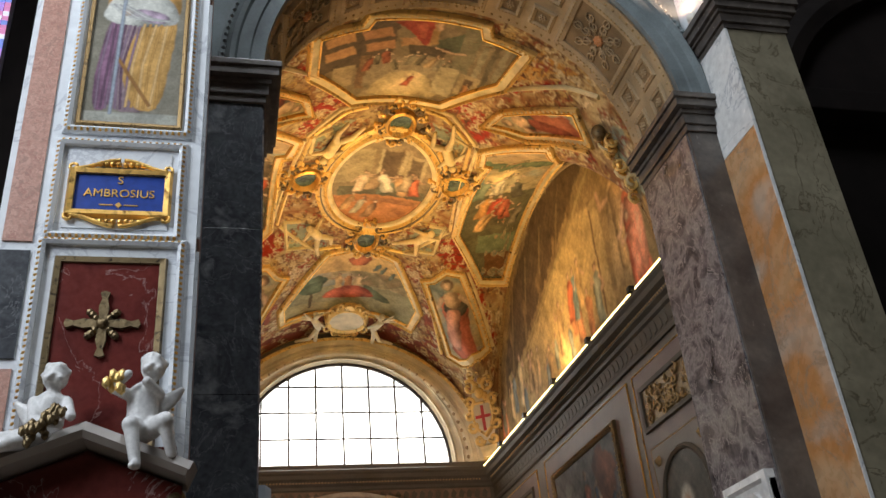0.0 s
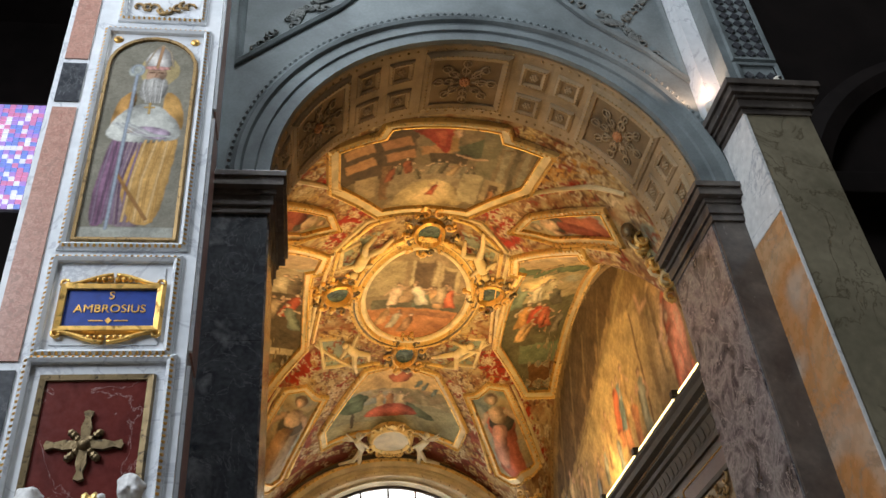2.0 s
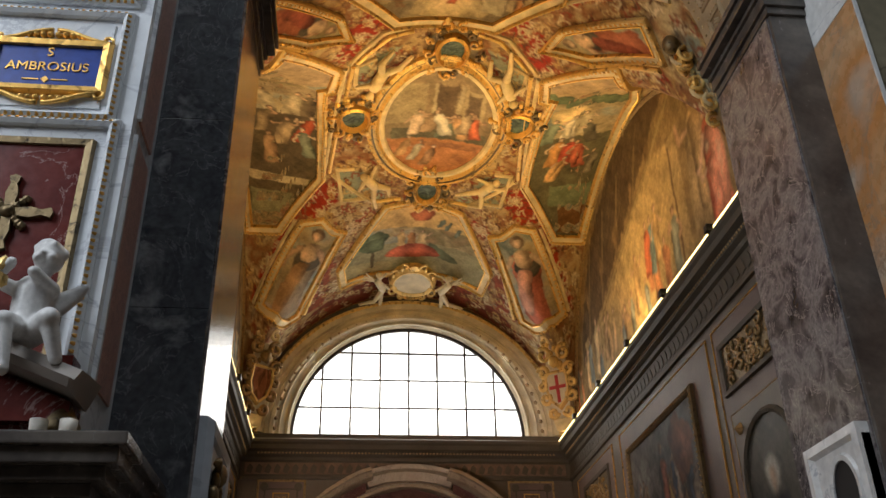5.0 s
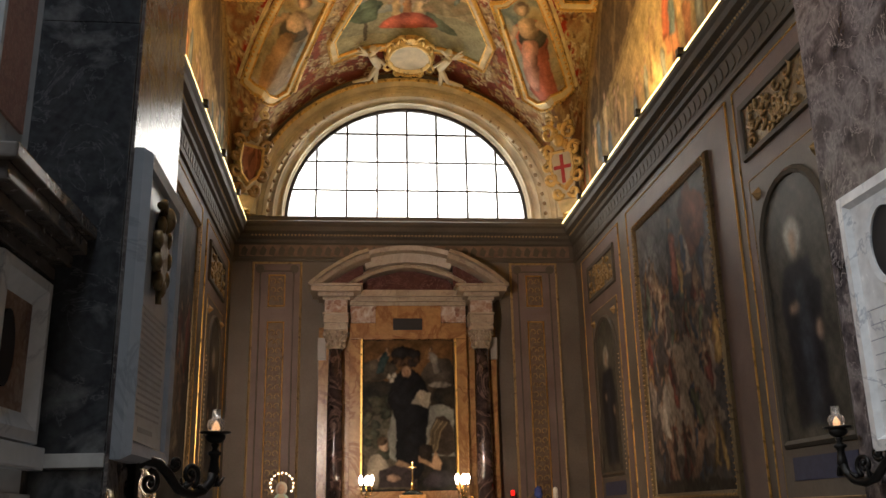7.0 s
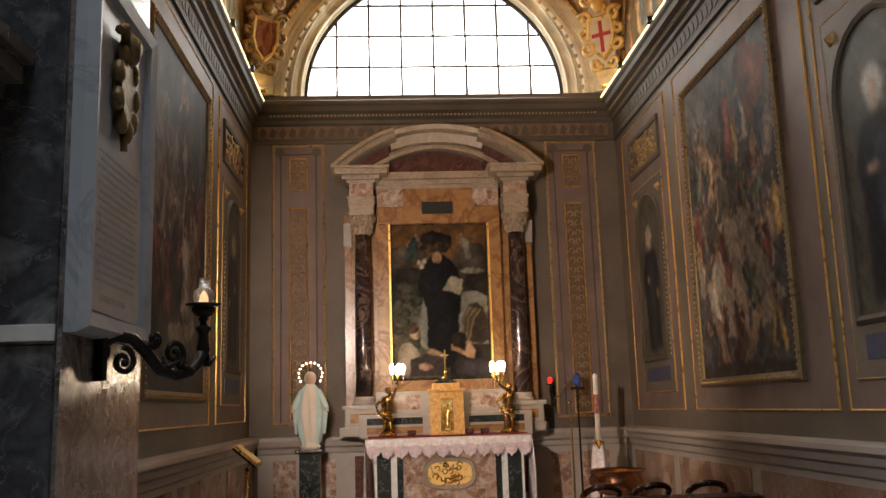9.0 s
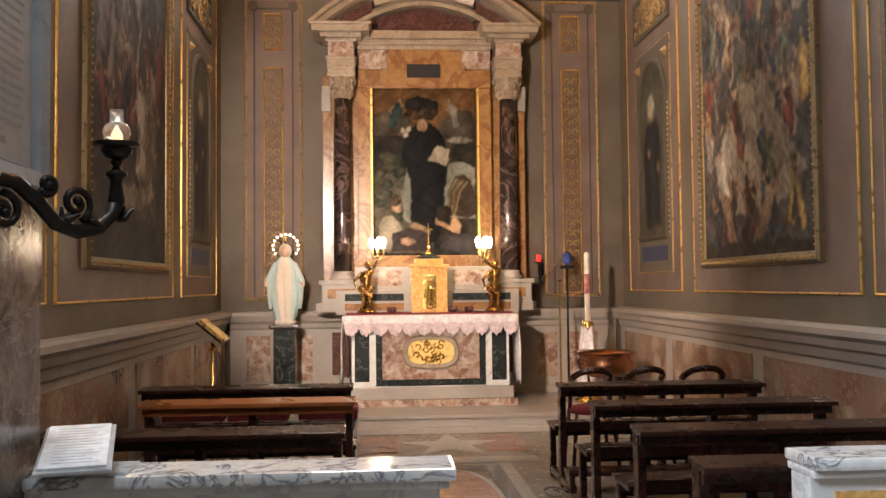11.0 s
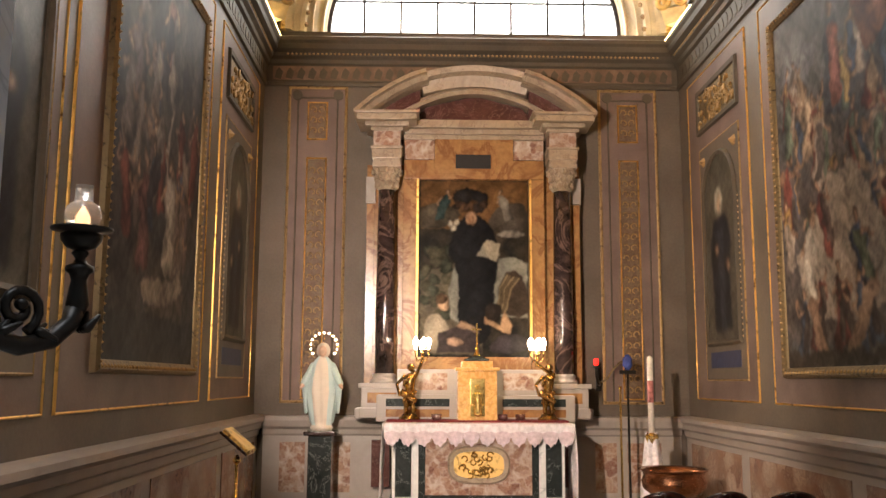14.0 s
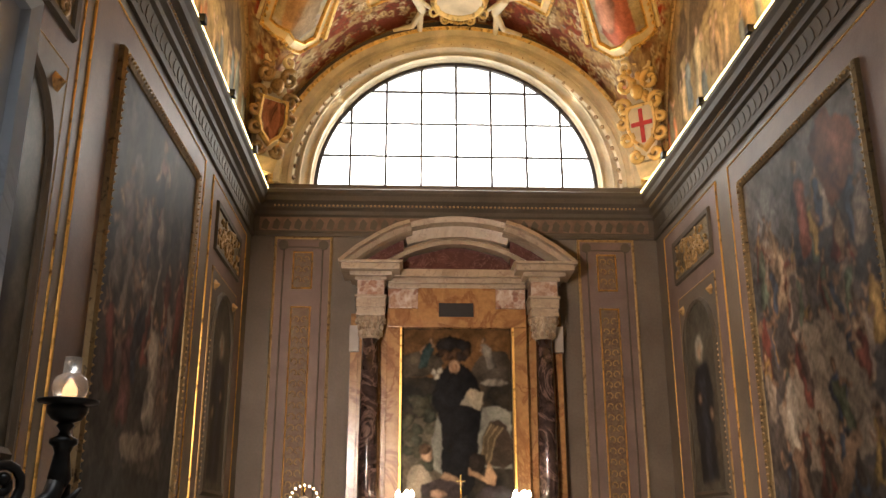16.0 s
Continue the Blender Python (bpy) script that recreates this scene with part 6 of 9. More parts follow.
    part("frame_jamb", new_box(min(sx * 0.64, sx * 0.80), max(sx * 0.64, sx * 0.80), -0.24, -0.12, 1.72, 3.866, 0.01), AMBER_MARBLE, ap, "amber marble frame")
    part("gilt_fillet", new_box(min(sx * 0.625, sx * 0.65), max(sx * 0.625, sx * 0.65), -0.255, -0.15, 1.862, 3.866), GOLD, ap, "gilded inner fillet")
part("frame_head", new_box(-0.80, 0.80, -0.24, -0.12, 3.87, 4.09, 0.01), AMBER_MARBLE, ap, "amber marble frame")
part("frame_sill", new_box(-0.637, 0.637, -0.24, -0.12, 1.72, 1.86, 0.01), AMBER_MARBLE, ap, "amber marble frame")
part("plaque_surround", new_box(-0.45, 0.45, -0.25, -0.12, 3.93, 4.34, 0.01), AMBER_MARBLE, ap)
part("black_plaque", new_box(-0.21, 0.19, -0.262, -0.245, 3.99, 4.15), BLACK, ap, "small black inscription plaque")
eb = bmesh.new()
for y, z0, z1, x in ((-0.26, 4.33, 4.38, 0.80), (-0.30, 4.38, 4.44, 0.80), (-0.36, 4.44, 4.53, 0.72)):
    box(eb, -x, x, y, -0.10, z0, z1, 0.008)
part("middle_cornice", eb, CREAM_MARBLE, ap)
part("tympanum", slab(bmesh.new(), [(-0.72, 4.53), (0.72, 4.53), (0.55, 4.72), (0.0, 4.86), (-0.55, 4.72)], lambda u, v, h: Vector((u, -0.10 - h, v)), 0.0, 0.10), PORPHYRY, ap, "dark tympanum")
arc_in = [(0.78 * (-1 + 2 * i / 16), 4.60 + 0.24 * (1 - (-1 + 2 * i / 16) ** 2)) for i in range(17)]
part("segment_arch", mould(bmesh.new(), arc_in, [(0.0, 0.0), (0.0, 0.24), (0.04, 0.27), (0.06, 0.22), (0.09, 0.20), (0.10, 0.0)], lambda u, v, h: Vector((u, -0.10 - h, v)), False), CREAM_MARBLE, ap, "cream segmental moulding")
crown = [(0.62 * (-1 + 2 * i / 12), 4.96 + 0.10 * (1 - (-1 + 2 * i / 12) ** 2)) for i in range(13)]
part("segment_crown", mould(bmesh.new(), crown, [(-0.14, 0.0), (-0.14, 0.26), (-0.02, 0.30), (0.0, 0.40), (0.06, 0.42), (0.08, 0.0)], lambda u, v, h: Vector((u, -0.10 - h, v)), False), CREAM_MARBLE, ap, "cream raised crown")

pt = thing("altar_painting", "tall dark altar painting of a black-robed standing figure", "painting")
part("canvas", new_box(-0.625, 0.625, -0.165, -0.122, 1.86, 3.87), CANVAS_ALTAR, pt)
art = Painting(lambda u, v, h: Vector((u, -0.165 - h, v)), 0.002, rect(-0.625, 0.625, 1.86, 3.87), [(0.010, 0.010, 0.010), (0.045, 0.036, 0.026), (0.018, 0.018, 0.017), (0.075, 0.058, 0.04)], 0.010, 0.62, 1.0, 2, 0.32)
rnd = random.Random(2)
art.poly(rect(-0.61, 0.61, 3.3, 3.86), (0.16, 0.085, 0.035))
art.poly([(-0.61, 1.88), (0.1, 1.88), (0.1, 2.75), (-0.2, 2.9), (-0.61, 2.8)], (0.12, 0.10, 0.07))
for k in range(26):
    art.blob(rnd.uniform(-0.6, -0.3), rnd.uniform(2.3, 3.1), 0.07, 0.06, rnd.choice([(0.04, 0.045, 0.03), (0.075, 0.07, 0.045), (0.055, 0.06, 0.042)]), rnd, 0.3)
art.poly([(-0.26, 2.3), (-0.13, 2.2), (-0.12, 2.9), (-0.22, 2.86), (-0.29, 2.6)], (0.24, 0.24, 0.21))
art.poly([(0.14, 2.3), (0.30, 2.3), (0.6, 2.3), (0.6, 2.92), (0.44, 2.98), (0.24, 2.94), (0.14, 2.84)], (0.26, 0.26, 0.225))
art.poly([(0.24, 2.34), (0.27, 2.62), (0.36, 2.80), (0.46, 2.84), (0.54, 2.76), (0.61, 2.6), (0.61, 2.36), (0.5, 2.3)], (0.055, 0.04, 0.03))
for k in range(5):
    art.stroke([(0.25 + 0.025 * k, 2.36), (0.29 + 0.03 * k, 2.62), (0.38 + 0.03 * k, 2.78 - 0.012 * k)], 0.012, (0.24, 0.18, 0.105) if k % 2 == 0 else (0.13, 0.095, 0.055))
art.blob(-0.05, 3.66, 0.19, 0.12, (0.02, 0.018, 0.018), rnd, 0.15)
for k in range(8):
    art.blob(-0.2 + 0.045 * k, 3.56 + 0.03 * math.sin(2.0 * k), 0.05, 0.05, rnd.choice([(0.05, 0.03, 0.02), (0.10, 0.055, 0.03), (0.03, 0.022, 0.02)]), rnd, 0.3)
art.blob(-0.42, 3.45, 0.22, 0.16, (0.09, 0.075, 0.055), rnd)
art.blob(0.42, 3.42, 0.22, 0.2, (0.09, 0.075, 0.06), rnd)
art.poly([(-0.2, 2.0), (0.2, 1.98), (0.22, 2.6), (0.3, 2.95), (0.2, 3.35), (0.0, 3.5), (-0.2, 3.4), (-0.32, 3.0), (-0.16, 2.85)], (0.012, 0.012, 0.014), 0.5)
art.blob(-0.03, 3.42, 0.06, 0.08, (0.42, 0.27, 0.17), rnd, 0.1)
art.blob(-0.03, 3.41, 0.035, 0.045, (0.34, 0.2, 0.12), rnd, 0.1)
art.poly([(0.06, 3.02), (0.26, 2.92), (0.3, 3.12), (0.14, 3.18)], (0.46, 0.40, 0.30))
art.poly([(0.03, 3.0), (0.16, 2.98), (0.1, 3.1)], (0.30, 0.27, 0.22))
for u, v in ((-0.26, 3.36), (-0.2, 3.38), (-0.23, 3.31)):
    art.blob(u, v, 0.028, 0.035, (0.5, 0.46, 0.38), rnd, 0.2)
art.figure(-0.4, 3.4, 0.35, (0.05, 0.09, 0.09), (0.3, 0.19, 0.12), rnd, None, 0.3)
art.figure(0.4, 3.4, 0.35, (0.24, 0.22, 0.19), (0.3, 0.2, 0.13), rnd, None, -0.3)
art.blob(0.42, 3.25, 0.14, 0.05, (0.22, 0.2, 0.17), rnd)
art.poly([(-0.58, 1.9), (-0.25, 1.9), (-0.28, 2.2), (-0.42, 2.38), (-0.56, 2.25)], (0.44, 0.37, 0.28), 0.8)
art.poly([(-0.42, 1.9), (0.1, 1.9), (0.02, 2.12), (-0.2, 2.2), (-0.4, 2.12)], (0.06, 0.045, 0.045))
art.blob(-0.34, 2.46, 0.07, 0.09, (0.46, 0.30, 0.2), rnd, 0.1)
art.blob(-0.36, 2.5, 0.07, 0.06, (0.1, 0.06, 0.035), rnd, 0.15)
art.poly([(-0.2, 2.2), (0.05, 2.12), (0.06, 2.17), (-0.15, 2.26)], (0.34, 0.22, 0.14))
art.blob(-0.22, 2.02, 0.09, 0.05, (0.44, 0.28, 0.2), rnd, 0.2)
art.blob(0.22, 2.35, 0.1, 0.11, (0.03, 0.022, 0.018), rnd, 0.15)
art.poly([(0.12, 2.24), (0.4, 2.1), (0.42, 2.2), (0.34, 2.36), (0.3, 2.2), (0.12, 2.3)], (0.46, 0.29, 0.17))
art.poly([(0.1, 1.9), (0.6, 1.9), (0.6, 2.1), (0.3, 2.12)], (0.055, 0.045, 0.05), 0.6)
art.done(pt, age=(0.012, 1, 0.3))

# ---------------------------------------------------------------- altar
al = thing("altar", "marble altar with breccia front, green panels and gilded grille", "altar")
part("plinth", new_box(-0.94, 0.94, -1.17, -0.30, 0.19, 0.27, 0.012), BRECCIA, al, "pink marble plinth")
part("base", new_box(-0.90, 0.90, -1.13, -0.30, 0.27, 0.40, 0.012), TAN_MARBLE, al)
part("body", new_box(-0.86, 0.86, -1.08, -0.30, 0.40, 1.10), WHITE_MARBLE, al)
part("front_border", new_box(-0.60, 0.60, -1.092, -1.079, 0.41, 1.06), GREEN_MARBLE, al, "dark green marble border")
part("front_slab", new_box(-0.53, 0.53, -1.106, -1.09, 0.48, 1.04, 0.004), BRECCIA, al, "pink breccia front")
for x0, x1 in ((-0.83, -0.67), (0.67, 0.83)):
    part("green_panel", new_box(x0, x1, -1.092, -1.079, 0.46, 1.06), GREEN_MARBLE, al, "dark green marble panel")
quat = [(0.27 * math.copysign(abs(math.cos(a)) ** 0.65, math.cos(a)), 0.775 + 0.15 * math.copysign(abs(math.sin(a)) ** 0.65, math.sin(a))) for a in [2 * math.pi * i / 32 for i in range(32)]]
onf = lambda u, v, h: Vector((u, -1.106 - h, v))
part("grille_ground", slab(bmesh.new(), quat, onf, 0.0, 0.006), GILT_STUCCO, al, "bright gilded recess")
part("grille_rim", mould(bmesh.new(), quat, [(0.02, 0.004), (0.015, 0.03), (-0.02, 0.035), (-0.04, 0.01), (-0.04, 0.0)], onf), CREAM_MARBLE, al)
bm = bmesh.new()
rnd = random.Random(6)
for k in range(26):
    u, v, a = rnd.uniform(-0.18, 0.18), 0.775 + rnd.uniform(-0.1, 0.1), rnd.uniform(0, 6.28)
    tube(bm, [onf(u + 0.04 * math.cos(a + 0.9 * i) * (1 - 0.1 * i), v + 0.035 * math.sin(a + 0.9 * i) * (1 - 0.1 * i), 0.018) for i in range(6)], 0.008, 5)
part("grille_scrolls", bm, BRASS, al)
part("mensa", new_box(-0.93, 0.93, -1.16, -0.30, 1.10, 1.165, 0.01), TAN_MARBLE, al)
# gradine behind
gr = thing("altar_shelf", "stepped marble altar shelf with coloured inlays", "altar shelf")
part("step", new_box(-1.05, 1.05, -0.62, -0.30, 1.17, 1.45, 0.01), TAN_MARBLE, gr)
part("step", new_box(-0.84, 0.84, -0.50, -0.26, 1.45, 1.72, 0.01), TAN_MARBLE, gr)
for x0, x1 in ((-0.95, -0.28), (0.28, 0.95)):
    part("inlay", new_box(x0, x1, -0.632, -0.615, 1.33, 1.41), GREEN_MARBLE, gr, "green inlay")
    part("inlay", new_box(x0, x1, -0.631, -0.616, 1.22, 1.30), AMBER_MARBLE, gr, "amber inlay")
for x0, x1 in ((-0.78, -0.3), (0.3, 0.78)):
    part("inlay", new_box(x0, x1, -0.512, -0.495, 1.50, 1.68), BRECCIA, gr, "breccia inlay")

cl = thing("altar_cloth", "white altar cloth with scalloped lilac lace edge", "altar cloth")
bm = bmesh.new()
box(bm, -0.945, 0.945, -1.172, -0.45, 1.168, 1.178)
part("linen", bm, LINEN, cl)
bm = bmesh.new()
top = [bm.verts.new((-0.945 + 1.89 * i / 120, -1.174 - 0.006 * math.sin(i * 0.7), 1.176)) for i in range(121)]
low = [bm.verts.new((-0.945 + 1.89 * i / 120, -1.178 - 0.012 * math.sin(i * 0.55), 1.035 - 0.075 * abs(math.sin(math.pi * i / 10)) + 0.012 * math.sin(i * 1.9))) for i in range(121)]
mid = [bm.verts.new((-0.945 + 1.89 * i / 120, -1.177 - 0.009 * math.sin(i * 0.6), 1.085 + 0.02 * abs(math.sin(math.pi * i / 10)))) for i in range(121)]
for i in range(120):
    bm.faces.new((top[i], top[i + 1], mid[i + 1], mid[i])).material_index = 0
    bm.faces.new((mid[i], mid[i + 1], low[i + 1], low[i])).material_index = 1
edge = part("lace_edge", bm, [LINEN, LACE], cl, "scalloped lilac lace")
edge.modifiers.new("thick", "SOLIDIFY").thickness = 0.004
for sx in (-1, 1):
    bm = bmesh.new()
    rows = []
    for j in range(9):
        z = 1.176 - 0.72 * j / 8
        rows.append([bm.verts.new((sx * (0.95 + 0.035 * j / 8 + 0.012 * math.sin(i * 1.3 + j * 0.5)), -1.176 + 0.55 * i / 10, z - (0.05 * abs(math.sin(i * 1.57)) if j == 8 else 0))) for i in range(11)])
    for a, b in zip(rows, rows[1:]):
        for i in range(10):
            bm.faces.new((a[i], a[i + 1], b[i + 1], b[i])).smooth = True
    fall = part("side_fall", bm, LINEN, cl)
    fall.modifiers.new("thick", "SOLIDIFY").thickness = 0.005
bm = new_box(-0.93, 0.93, -0.98, -0.63, 1.182, 1.20, 0.004)
solid("altar_runner", bm, VELVET, "dark red cloth strip along the back of the altar", "cloth")

tb = thing("tabernacle", "yellow marble tabernacle with a small gilded figure on its door", "tabernacle")
part("body", new_box(-0.20, 0.20, -0.92, -0.62, 1.20, 1.70, 0.008), YELLOW_MARBLE, tb)
part("cornice", box(new_box(-0.225, 0.225, -0.945, -0.62, 1.70, 1.735, 0.008), -0.16, 0.16, -0.88, -0.62, 1.735, 1.80, 0.008), YELLOW_MARBLE, tb)
bm = new_box(-0.075, 0.075, -0.935, -0.918, 1.24, 1.62, 0.004)
part("door", bm, BRASS, tb, "gilded door with a figure")
bm = bmesh.new()
capsule(bm, (0, -0.94, 1.28), (0, -0.945, 1.46), 0.045, 0.03)
ball(bm, (0, -0.945, 1.535), 0.024)
for s in (-1, 1):
    capsule(bm, (s * 0.03, -0.94, 1.46), (s * 0.05, -0.95, 1.36), 0.014, 0.012)
part("relief_figure", bm, BRASS, tb)
cr = thing("altar_cross", "small brass cross on a green stone foot", "cross")
part("foot", lathe(bmesh.new(), [(0.13, 0), (0.13, 0.025), (0.09, 0.035), (0.085, 0.05)], (0, -0.78, 1.80), 16, sy=0.7), GREEN_MARBLE, cr)
part("stem", lathe(bmesh.new(), [(0.045, 0), (0.03, 0.03), (0.014, 0.05), (0.02, 0.09), (0.01, 0.11), (0.008, 0.2)], (0, -0.78, 1.85), 12), BRASS, cr)
part("cross_arms", box(new_box(-0.008, 0.008, -0.786, -0.774, 2.0, 2.20, 0.002), -0.05, 0.05, -0.786, -0.774, 2.125, 2.142, 0.002), BRASS, cr)


def candelabrum(x, flip):
    """Gilded figure that holds up a branch of lamps."""
    p = thing("candelabrum", "gilded figure candelabrum with bright clustered lamps", "candelabrum", "candelabra on the altar", (x, -0.80, 1.20))
    bm = lathe(bmesh.new(), [(0.11, 0), (0.11, 0.02), (0.08, 0.035), (0.07, 0.06)], (0, 0, 0), 16)
    part("foot", bm, CANDLE_GILT, p)
    bm = bmesh.new()
    capsule(bm, (-0.035, 0, 0.08), (-0.03, 0, 0.27), 0.022, 0.036)
    capsule(bm, (0.04, -0.02, 0.08), (0.02, 0, 0.27), 0.022, 0.036)
    capsule(bm, (0, 0, 0.29), (0.01, -0.005, 0.42), 0.05, 0.058)
    ball(bm, (0.012, -0.01, 0.535), 0.042)
    capsule(bm, (-0.055, 0, 0.44), (-0.13, -0.02, 0.36), 0.02, 0.016)
    capsule(bm, (0.06, 0, 0.44), (0.12 * flip, -0.02, 0.58), 0.02, 0.016)
    capsule(bm, (-0.13, -0.02, 0.36), (-0.10, -0.05, 0.25), 0.016, 0.014)
    for k in range(7):
        ball(bm, (-0.07 + 0.02 * k, -0.03, 0.27 - 0.012 * k), 0.032, 0, 1, (1, 0.8, 1.4))
    for k in range(16):
        a = 0.9 * k
        ball(bm, (0.055 * math.cos(a), 0.045 * math.sin(a) - 0.01, 0.10 + 0.026 * k), 0.022, 0, 1, (1.2, 0.8, 1.3))
    part("gilt_figure", bm, CANDLE_GILT, p, smooth=True)
    bm = bmesh.new()
    tube(bm, [(0.12 * flip, -0.02, 0.55), (0.13 * flip, -0.02, 0.64), (0.12 * flip, -0.02, 0.72)], 0.012)
    for k in range(5):
        a = 2 * math.pi * k / 5
        c = (0.12 * flip + 0.075 * math.cos(a), -0.02 + 0.075 * math.sin(a))
        tube(bm, [(0.12 * flip, -0.02, 0.62), (0.12 * flip + 0.05 * math.cos(a), -0.02 + 0.05 * math.sin(a), 0.60), (*c, 0.66), (*c, 0.70)], 0.007, 6)
        lathe(bm, [(0.008, 0), (0.026, 0.012), (0.026, 0.02)], (*c, 0.70), 10)
    part("branches", bm, CANDLE_GILT, p)
    for k in range(5):
        a = 2 * math.pi * k / 5
        part("bulb", lathe(bmesh.new(), [(0.010, 0), (0.012, 0.04), (0.024, 0.06), (0.026, 0.085), (0.014, 0.11), (0.003, 0.125)], (0.12 * flip + 0.075 * math.cos(a), -0.02 + 0.075 * math.sin(a), 0.72), 10), BULB, p, "glowing bulb")
    part("bulb", lathe(bmesh.new(), [(0.010, 0), (0.024, 0.04), (0.026, 0.065), (0.003, 0.105)], (0.12 * flip, -0.02, 0.72), 10), BULB, p, "glowing bulb")
    return p


candelabrum(-0.70, 1)
candelabrum(0.74, -1)
for x in (-0.42, 0.26, 0.44, 0.95, -1.15, -1.22):
    g = thing("votive_glass", "small dark glass cup on the altar", "candle glass", "votive glasses", (x, -0.88 if abs(x) < 0.9 else -0.1, 1.20))
    part("cup", lathe(bmesh.new(), [(0.035, 0), (0.05, 0.02), (0.052, 0.06), (0.045, 0.062)], (0, 0, 0), 14), PORPHYRY if abs(x) < 0.9 else WAX, g)

# ---------------------------------------------------------------- Madonna on her pedestal
p = thing("pedestal", "dark green marble pedestal with wooden top", "pedestal", "", (-1.64, -0.45, 0.19))
part("shaft", new_box(-0.125, 0.125, -0.125, 0.125, 0.06, 0.83, 0.01), GREEN_MARBLE, p)
part("foot", new_box(-0.16, 0.16, -0.16, 0.16, 0, 0.07, 0.012), GREEN_MARBLE, p)
part("top", new_box(-0.17, 0.17, -0.17, 0.17, 0.83, 0.875, 0.012), DARK_WOOD, p)
bm = bmesh.new()
sx0, sy0, sz0 = -1.64, -0.45, 1.065
prof = [(0.10, 0.0), (0.115, 0.02), (0.12, 0.04), (0.10, 0.06), (0.112, 0.10), (0.122, 0.25), (0.132, 0.42), (0.128, 0.55), (0.118, 0.66), (0.105, 0.71), (0.075, 0.755), (0.045, 0.785)]
seg = 44
rings = []
for r, z in prof:
    ring = []
    for i in range(seg):
        a = 2 * math.pi * i / seg
        fold = 1 + (0.11 * math.sin(9 * a + z * 4) + 0.06 * math.sin(17 * a + 2 * z)) * (1 if 0.08 < z < 0.6 else 0.25)
        wide = 1.0 + 0.38 * math.exp(-((z - 0.40) / 0.2) ** 2) * abs(math.cos(a))
        ring.append(bm.verts.new((sx0 + r * fold * wide * math.cos(a), sy0 + r * fold * 0.8 * math.sin(a), sz0 + z)))
    rings.append(ring)
for j, (a, b) in enumerate(zip(rings, rings[1:])):
    for i in range(seg):
        f = bm.faces.new((a[i], a[(i + 1) % seg], b[(i + 1) % seg], b[i]))
        ang = (2 * math.pi * (i + 0.5) / seg) % (2 * math.pi)
        front = abs(ang - 1.5 * math.pi) < 0.62
        f.smooth, f.material_index = True, (0 if front or j < 3 else 1)
bm.faces.new(rings[0]), bm.faces.new(rings[-1])
ball(bm, (sx0, sy0 - 0.034, sz0 + 0.842), 0.054, 2, 3, (0.85, 0.95, 1.15))
veil = bmesh.ops.create_uvsphere(bm, u_segments=20, v_segments=12, radius=0.075, matrix=Matrix.Translation((sx0, sy0 + 0.018, sz0 + 0.85)) @ Matrix.Diagonal((0.98, 1.0, 1.15, 1)))
for f in {f for v in veil["verts"] for f in v.link_faces}:
    f.material_index, f.smooth = 0, True
for s in (-1, 1):
    capsule(bm, (sx0 + s * 0.10, sy0, sz0 + 0.68), (sx0 + s * 0.19, sy0 - 0.05, sz0 + 0.50), 0.045, 0.04, 12, 1)
    capsule(bm, (sx0 + s * 0.19, sy0 - 0.05, sz0 + 0.50), (sx0 + s * 0.215, sy0 - 0.10, sz0 + 0.455), 0.028, 0.018, 10, 2)
    capsule(bm, (sx0 + s * 0.17, sy0 - 0.02, sz0 + 0.50), (sx0 + s * 0.17, sy0 + 0.0, sz0 + 0.2), 0.05, 0.02, 12, 1)
solid("statue", bm, [MADONNA_WHITE, MADONNA_BLUE, SKIN], "painted statue in white dress and pale blue mantle on pedestal", "statue")
h = thing("halo", "ring of small glowing bulbs behind the statue's head", "halo lights", "", (sx0, sy0 + 0.07, sz0 + 0.90))
ring_pts = [(0.145 * math.sin(a), 0, 0.145 * math.cos(a)) for a in [radians(-128 + 256 * i / 24) for i in range(25)]]
part("ring", tube(bmesh.new(), ring_pts, 0.006, 6), BRASS, h)
part("post", tube(bmesh.new(), [(0, 0.01, -0.06), (0, 0.01, 0.145)], 0.005, 6), BRASS, h)
for i in range(13):
    a = radians(-124 + 248 * i / 12)
    part("bulb", ball(bmesh.new(), (0.145 * math.sin(a), -0.012, 0.145 * math.cos(a)), 0.010, 0, 2), HALO_BULB, h)

# ---------------------------------------------------------------- lectern, candle, bowl, stands
lc = thing("lectern", "slender brass lectern holding an open tilted book", "lectern", "", (-1.93, -3.4, 0))
part("pole", lathe(bmesh.new(), [(0.14, 0), (0.14, 0.015), (0.03, 0.04), (0.014, 0.08), (0.012, 1.05)], (0, 0, 0), 14), BRASS, lc)
tilt = pose(0, 0, 1.14, 0, 40, 0)
part("desk", box(bmesh.new(), -0.13, 0.13, -0.14, 0.14, -0.012, 0.006, 0.003, 0, tilt), DARK_WOOD, lc)
part("book_rest", box(bmesh.new(), 0.115, 0.135, -0.14, 0.14, 0.0, 0.03, 0.003, 0, tilt), BRASS, lc)
part("knob", lathe(bmesh.new(), [(0.012, 0), (0.03, 0.02), (0.032, 0.035), (0.012, 0.06)], (0, 0, 0.98), 12), BRASS, lc)
bk = thing("book", "thin open book with gilt page edges on the lectern", "book", "", (-1.93, -3.4, 0))
part("pages", box(bmesh.new(), -0.12, 0.112, -0.13, 0.13, 0.0075, 0.03, 0.003, 0, tilt), GOLD, bk, "gilded page edges")
# lamplight on the book is put into the cover's gold colour
part("cover", box(bmesh.new(), -0.122, 0.113, -0.132, 0.132, 0.031, 0.036, 0.001, 0, tilt), GILT_STUCCO, bk, "cover coloured gold for the light on the book")

